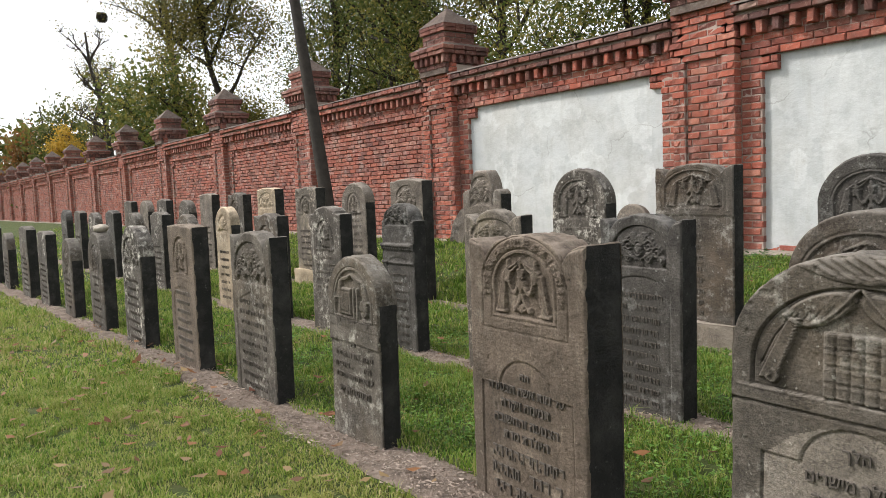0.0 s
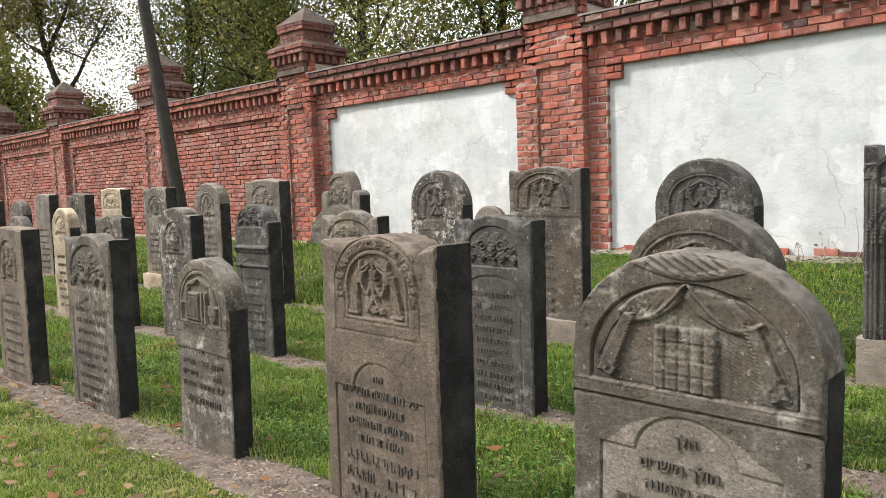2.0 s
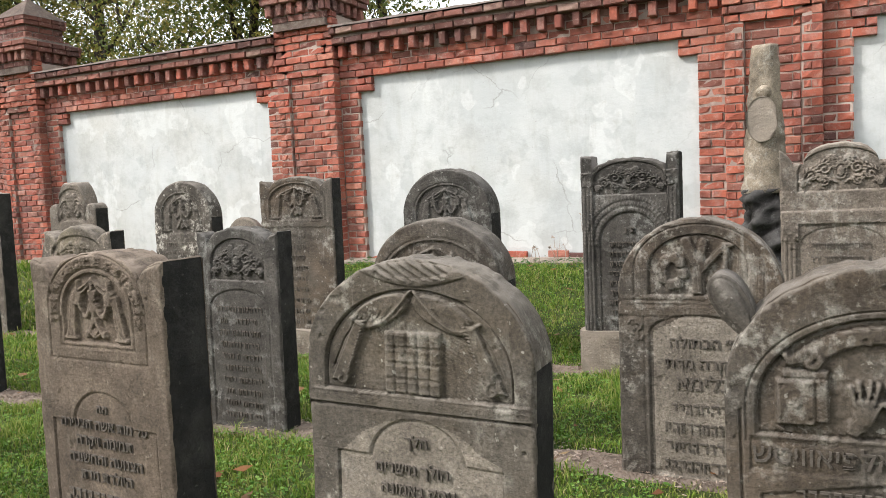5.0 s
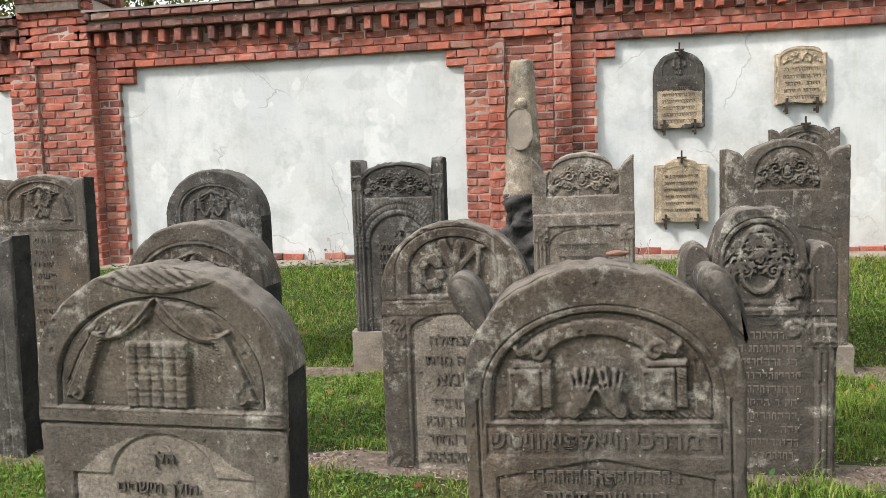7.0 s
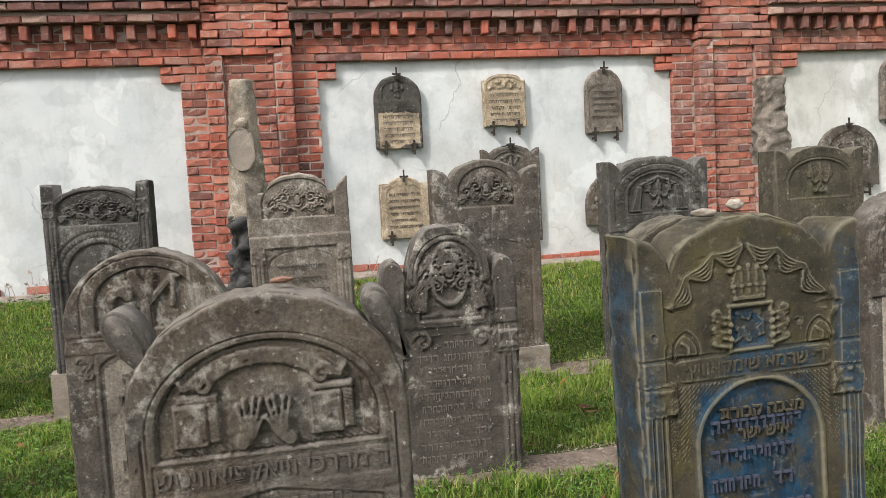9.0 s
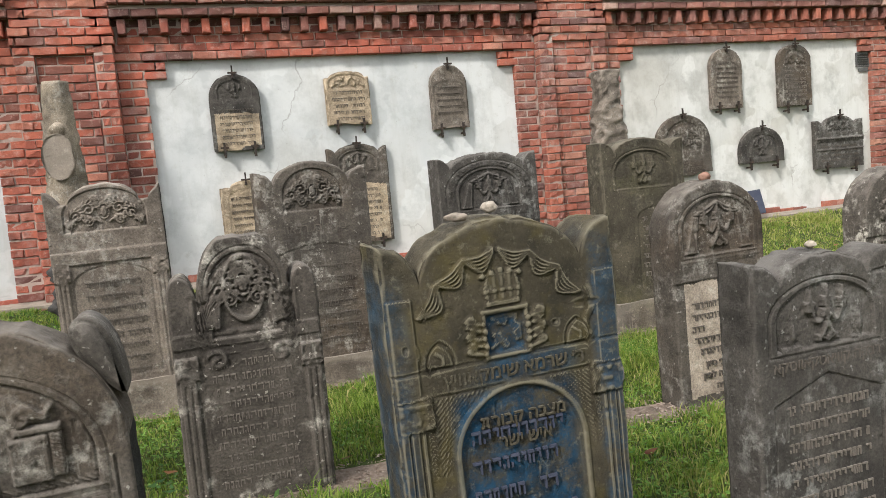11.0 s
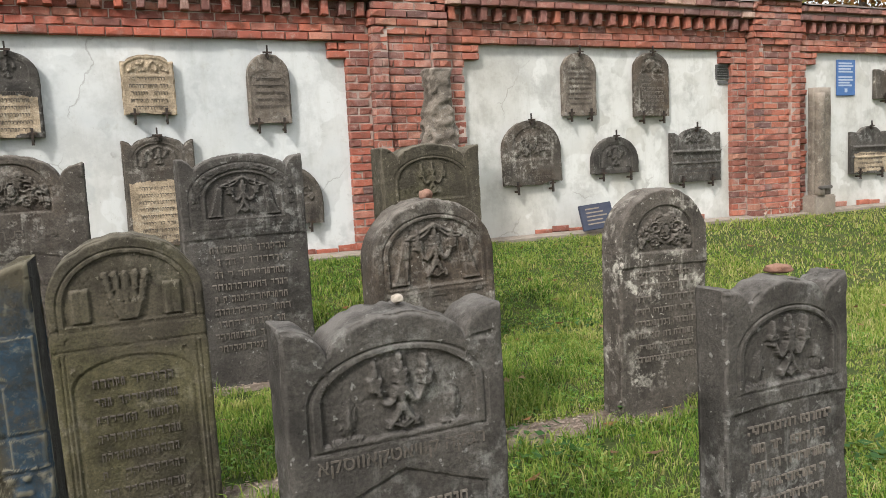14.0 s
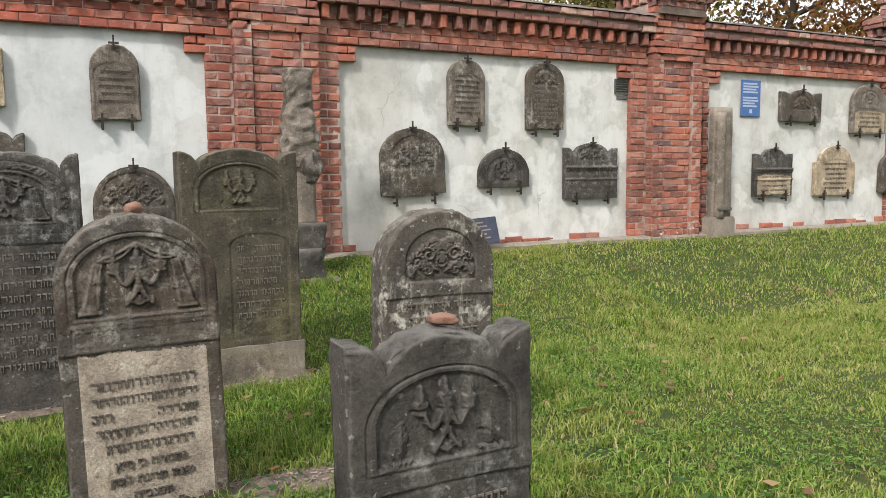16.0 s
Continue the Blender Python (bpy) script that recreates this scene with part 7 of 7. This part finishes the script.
# ---- lawn ----
def blades(n, xs, ys, height, width, seed):
    r = np.random.RandomState(seed)
    x, y = r.uniform(*xs, n), r.uniform(*ys, n)
    keep = np.ones(n, bool)
    for cx, half in ((2.36 - 0.025 * np.maximum(0, y), 0.17), (4.02, 0.13), (5.98, 0.14)):
        keep &= (np.abs(x - cx) > half * (0.4 + 1.0 * value_noise(x, y, 2.0, 8))) | (y < -5.0)
    keep &= x < 8.85
    keep &= value_noise(x, y, 9.0, 12) > 0.10 + 0.10 * value_noise(x, y, 1.2, 14)
    x, y = x[keep], y[keep]
    n = len(x)
    tuft = 0.42 + 1.6 * value_noise(x, y, 1.6, 9) * (0.15 + 1.5 * value_noise(x, y, 8.0, 10) ** 1.5)
    hgt = height * tuft * r.uniform(0.6, 1.3, n)
    z = ground_z(x, y) - 0.005
    a, lean = r.rand(n) * 6.283, r.uniform(0.2, 1.15, n)
    dx, dy = np.cos(a), np.sin(a)
    w = width * r.uniform(0.7, 1.4, n)
    turn = r.rand(n) * 6.283
    px, py = np.cos(turn) * w, np.sin(turn) * w
    mx, my, mz = x + dx * hgt * lean * 0.3, y + dy * hgt * lean * 0.3, z + hgt * 0.6
    tx, ty, tz = x + dx * hgt * lean, y + dy * hgt * lean, z + hgt * (1.0 - 0.3 * lean)
    v = np.stack([np.stack([x - px, y - py, z], -1), np.stack([x + px, y + py, z], -1), np.stack([mx - px * 0.8, my - py * 0.8, mz], -1), np.stack([mx + px * 0.8, my + py * 0.8, mz], -1), np.stack([tx, ty, tz], -1)], 1).reshape(-1, 3)
    o = (np.arange(n) * 5)[:, None]
    f = (o[:, :, None] + np.array([[0, 1, 3], [0, 3, 2], [2, 3, 4]])[None]).reshape(-1, 3)
    return v, f


def lawn(sets):
    """All the blades, parted by a ragged chance into deep green grass and yellowing grass tinted as sunlit."""
    r = np.random.RandomState(91)
    fresh, dry = [], []
    for v, f in sets:
        b = v.reshape(-1, 5, 3)
        x, y = b[:, 0, 0], b[:, 0, 1]
        # Open lawn gets more yellowing blades; its sunlight is put into their lighter colour.
        open_lawn = np.maximum(np.clip((2.5 - x) / 0.5, 0, 1), np.clip((-4.6 - y) / 4.0, 0, 1))
        share = 0.18 + 0.58 * open_lawn * (0.45 + 0.9 * value_noise(x, y, 0.9, 21)) + 0.35 * np.clip((value_noise(x, y, 2.2, 22) - 0.62) / 0.2, 0, 1)
        pick = r.rand(len(b)) < share
        fresh.append(b[~pick])
        dry.append(b[pick])
    for name, bunch, material, label in (("grass", fresh, GRASS, "deep green grass between the rows"), ("yellowing_grass", dry, GRASS_DRY, "sunlit yellowing blades in the mown lawn")):
        b = np.concatenate(bunch)
        o = (np.arange(len(b)) * 5)[:, None, None]
        f = (o + np.array([[0, 1, 3], [0, 3, 2], [2, 3, 4]])[None]).reshape(-1, 3)
        tagged(new(name, quads(name, b.reshape(-1, 3), f, material)), label, "grass", kind="stuff")


lawn([blades(190000, (2.15, 6.0), (-5.6, 6.5), 0.065, 0.0028, 1), blades(135000, (5.9, 8.9), (-9.0, 8.0), 0.052, 0.0042, 2), blades(55000, (2.0, 5.9), (6.5, 16.0), 0.065, 0.005, 3),
      blades(25000, (5.9, 8.9), (8.0, 18.0), 0.08, 0.007, 5), blades(85000, (0.3, 2.25), (1.8, 7.0), 0.046, 0.0028, 11), blades(32000, (0.1, 2.15), (7.0, 16.0), 0.06, 0.005, 13),
      blades(88000, (2.2, 5.9), (-12.0, -5.2), 0.052, 0.0036, 14), blades(50000, (3.0, 8.9), (-19.0, -8.6), 0.055, 0.006, 15), blades(24000, (-3.0, 8.9), (16.0, 45.0), 0.09, 0.012, 6),
      blades(20000, (-1.0, 2.25), (-7.0, 1.8), 0.06, 0.006, 16), blades(12000, (-6.0, 0.3), (-2.0, 16.0), 0.06, 0.012, 17), blades(8000, (-6.0, 2.2), (-19.0, -6.9), 0.07, 0.012, 18)])


def leaf_cards(n, place, size, seed, flat=False):
    """Small folded leaves at the points that place(r, n) gives."""
    r = np.random.RandomState(seed)
    p = place(r, n)
    n = len(p)
    a = r.normal(size=(n, 3))
    if flat:
        a[:, 2] *= 0.15
    a /= np.linalg.norm(a, axis=1, keepdims=True)
    b = np.cross(a, r.normal(size=(n, 3)) if not flat else np.array([[0, 0, 1.0]]) + r.normal(0, 0.25, (n, 3)))
    b /= np.maximum(np.linalg.norm(b, axis=1, keepdims=True), 1e-6)
    s = (size * r.uniform(0.6, 1.4, n))[:, None]
    c = np.cross(a, b)
    v = np.stack([p - a * s, p + b * s * 0.5 + c * s * 0.15, p + a * s, p - b * s * 0.5 + c * s * 0.15], 1).reshape(-1, 3)
    return v, np.arange(len(v)).reshape(-1, 4)


def fallen_at(r, n):
    x, y = np.where(r.rand(n) < 0.45, r.uniform(0.4, 2.4, n), r.uniform(0.9, 8.6, n)), r.uniform(-12, 10, n)
    return np.stack([x, y, ground_z(x, y) + 0.05 + 0.02 * r.rand(n)], -1)


tagged(new("fallen_leaves", quads("fallen_leaves", *leaf_cards(1300, fallen_at, 0.042, 51, True), FALLEN)), "scattered brown fallen leaves on the lawn", "leaves", kind="stuff")


def clover_at(r, n):
    x, y = r.uniform(2.5, 8.7, n), r.uniform(-7.5, 8.0, n)
    near_row = np.minimum(np.minimum(np.abs(x - 2.38), np.abs(x - 4.02)), np.abs(x - 5.98)) < 0.2
    keep = (value_noise(x, y, 1.4, 33) * 0.7 + value_noise(x, y, 5.0, 34) * 0.5 > 0.5) & ~near_row
    x, y = x[keep], y[keep]
    return np.stack([x, y, ground_z(x, y) + 0.025 + 0.035 * r.rand(len(x))], -1)


tagged(new("clover_leaves", quads("clover_leaves", *leaf_cards(90000, clover_at, 0.014, 55, True), CLOVER)), "low clover leaves speckling the grass between the rows", "clover", kind="stuff")


def weeds_at(r, n):
    spots = ((4.25, -0.75), (3.75, -4.0), (2.75, 1.9), (5.75, 0.4), (4.3, 2.3), (2.6, -2.1), (8.75, 5.3), (8.75, 3.1), (8.72, 2.4), (2.9, -5.5), (1.6, 2.4), (6.2, -5.6))
    c = np.array(spots)[r.randint(0, len(spots), n)]
    x, y = c[:, 0] + r.normal(0, 0.16, n), c[:, 1] + r.normal(0, 0.22, n)
    return np.stack([x, y, ground_z(x, y) + 0.03 + 0.06 * r.rand(n)], -1)


tagged(new("broad_leaf_weeds", quads("broad_leaf_weeds", *leaf_cards(900, weeds_at, 0.03, 52, True), WEED)), "clumps of broad-leaved weeds among the grass", "weeds", kind="stuff")


# ---- trees behind the wall ----
def tree(x, y, h, crown, spread_r, leaf, count, size, seed, label, bare=0.35, z0=0.5, fine=3):
    """Tapered trunk, forking limbs and a ragged crown of single leaves along the limbs."""
    r = random.Random(seed)
    root = thing("tree", pose(x, y, z0), label, "tree", "trees behind the wall")
    v, f, tips = [], [], []

    def limb(p, d, length, radius, depth):
        n = 6
        pts, q = [p], p
        for k in range(n):
            d = (d + Vector((r.uniform(-1, 1), r.uniform(-1, 1), r.uniform(-0.3, 0.6))) * 0.22).normalized()
            q = q + d * length / n
            pts.append(q)
        vv, ff = tube("limb", pts, [radius * (1 - 0.75 * k / n) for k in range(n + 1)], BARK, 7 if depth < 2 else 4)
        o = len(v)
        v.extend(vv)
        f.extend(tuple(o + i for i in t) for t in ff)
        if depth >= 2:
            tips.extend(pts[1:])
        if depth < fine:
            for k in range(r.randint(3, 5) if depth else 9):
                at = r.uniform(bare, 1.0) if depth == 0 else r.uniform(0.3, 1.0)
                start = pts[min(n, int(at * n))]
                side = Vector((r.uniform(-1, 1), r.uniform(-1, 1), r.uniform(-0.1, 0.9))).normalized()
                limb(start, (d * 0.35 + side).normalized(), (spread_r if depth == 0 else length * 0.55) * r.uniform(0.6, 1.1), radius * (0.42 if depth == 0 else 0.5), depth + 1)

    limb(Vector((0, 0, -0.3)), Vector((r.uniform(-0.08, 0.08), r.uniform(-0.08, 0.08), 1)), h * 0.9, 0.016 * h + 0.03, 0)
    part("trunk", mesh_of("trunk", v, f, BARK, True), root, "dark branching trunk")
    t = np.array([tuple(q) for q in tips])

    def place(rr, n):
        c = t[rr.randint(0, len(t), n)]
        return c + rr.normal(0, crown, (n, 3))

    tagged(part("crown", quads("crown", *leaf_cards(count, place, size, seed, False), leaf), root), kind="stuff")
    return root


nested = tree(13.0, 54.5, 14.3, 0.30, 2.6, LEAF_OLIVE, 1500, 0.07, 1, "slender sparse tree with few yellowing leaves", 0.3, fine=4)
tree(13.4, 62.0, 13.0, 0.35, 3.0, LEAF_OLIVE, 2600, 0.08, 21, "thin half-bare tree with fine twigs", 0.3, fine=4)
tree(13.6, 41.0, 16.0, 0.40, 2.8, LEAF_OLIVE, 8000, 0.06, 2, "tall thin tree with olive autumn leaves", 0.25, fine=4)
tree(13.4, 32.0, 12.0, 0.6, 4.2, LEAF_OLIVE, 44000, 0.058, 3, "broad olive-green autumn tree", 0.2)
tree(15.5, 27.5, 13.5, 0.7, 4.4, LEAF_GREEN, 42000, 0.06, 4, "broad green tree turning yellow", 0.2)
tree(13.0, 21.5, 11.5, 0.6, 4.0, LEAF_DARK, 14000, 0.055, 5, "dark green tree with black spreading branches", 0.2)
tree(14.2, 16.5, 11.0, 0.6, 4.2, LEAF_OLIVE, 17000, 0.055, 6, "dark green tree with open crown", 0.2)
tree(13.6, 12.0, 9.5, 0.7, 3.8, LEAF_GREEN, 36000, 0.052, 7, "dense green tree close behind the wall", 0.15)
tree(17.0, 19.0, 13.0, 0.8, 4.5, LEAF_GREEN, 28000, 0.065, 8, "green tree behind the first trees", 0.15)
tree(20.0, 26.0, 14.0, 0.8, 5.0, LEAF_DARK, 28000, 0.075, 9, "dark tree deeper in the wood", 0.15)
tree(15.0, 7.0, 9.0, 0.7, 3.6, LEAF_GREEN, 16000, 0.06, 22, "green tree standing close behind the wall", 0.15)
tree(19.5, -5.6, 9.0, 0.8, 3.6, LEAF_RUST, 22000, 0.07, 10, "rust-coloured autumn tree behind the wall", 0.15)
tree(17.0, -9.0, 8.0, 0.8, 3.4, LEAF_OLIVE, 22000, 0.07, 11, "olive autumn tree behind the wall", 0.15)
tree(16.5, -14.5, 9.0, 0.8, 4.0, LEAF_OLIVE, 36000, 0.08, 12, "bronze-leaved tree behind the wall", 0.15)
tree(14.8, -20.5, 9.0, 0.8, 4.0, LEAF_RUST, 34000, 0.085, 13, "copper-leaved tree behind the wall", 0.15)
tree(11.8, 57.5, 8.6, 0.35, 0.9, LEAF_YELLOW, 6000, 0.085, 14, "narrow bright yellow autumn tree", 0.2)
tree(11.2, 76.0, 8.0, 0.6, 2.2, LEAF_RUST, 3000, 0.16, 15, "small red-brown autumn tree", 0.2)
tree(13.0, 70.0, 11.0, 0.8, 4.0, LEAF_DARK, 7000, 0.18, 16, "dark far tree over the wall", 0.15)
tree(13.5, 48.0, 7.5, 0.8, 3.0, LEAF_GREEN, 6000, 0.14, 17, "low green tree over the wall", 0.15)
tree(13.5, 37.0, 7.0, 0.8, 2.8, LEAF_GREEN, 6000, 0.12, 18, "low yellow-green tree over the wall", 0.15)


def ball_at(r, n):
    q = r.normal(size=(n, 3))
    return np.array((0.0, -0.8, 13.3)) + 0.36 * q / np.linalg.norm(q, axis=1, keepdims=True) * r.rand(n, 1) ** 0.4


tagged(part("mistletoe_ball", quads("mistletoe_ball", *leaf_cards(900, ball_at, 0.07, 61), BARK), nested, "dark round ball of mistletoe"), kind="stuff")


def woods_at(r, n):
    """A belt of far trees closing the view behind the wall and beyond the lawn."""
    a = r.uniform(-1.2, 3.6, n)
    d = r.uniform(85, 120, n)
    top = 6 + 5 * value_noise(a * 9, a * 0, 1.0, 3) + 3 * value_noise(a * 40, a * 0, 1.0, 4)
    return np.stack([np.sin(a) * d, np.cos(a) * d, top * r.rand(n) ** 0.7], -1)


tagged(new("distant_woods", quads("distant_woods", *leaf_cards(26000, woods_at, 0.75, 77), LEAF_DARK)), "belt of distant dark green trees", "woods", kind="stuff")


# ---- dry stalks along the wall's foot ----
def stalk(x, y, hgt, seed):
    r = random.Random(seed)
    root = thing("dry_weed", pose(x, y, 0.5), "dry brown weed stalks growing at the wall foot", "weed", "weeds at the wall foot")
    v, f = [], []
    for k in range(4):
        q = Vector((r.uniform(-0.05, 0.05), r.uniform(-0.12, 0.12), 0))
        d = Vector((r.uniform(-0.2, 0.2), r.uniform(-0.5, 0.5), 1)).normalized()
        pts = [q + d * hgt * r.uniform(0.6, 1.0) * t / 5 + Vector((0, 0.02 * math.sin(t + k), 0)) for t in range(6)]
        vv, ff = tube("stalk", pts, [0.006 - 0.0008 * t for t in range(6)], BARK, 5)
        o = len(v)
        v += vv
        f += [tuple(o + i for i in t) for t in ff]
        tips = pts[2:]
        for q in tips:
            o = len(v)
            s = 0.025
            v += [tuple(q + Vector((r.uniform(-s, s), r.uniform(-s, s), r.uniform(-s, s)))) for _ in range(3)]
            f.append((o, o + 1, o + 2))
    part("stem_clump", mesh_of("stem_clump", v, f, CHIP), root)


for k, (y, hgt) in enumerate(((2.35, 0.75), (2.6, 0.35), (3.0, 0.3), (3.6, 0.25), (4.6, 0.3), (-0.9, 0.3), (-5.0, 0.3), (-11.0, 0.25), (-11.4, 0.3), (6.3, 0.25))):
    stalk(8.86, y, hgt, 300 + k)
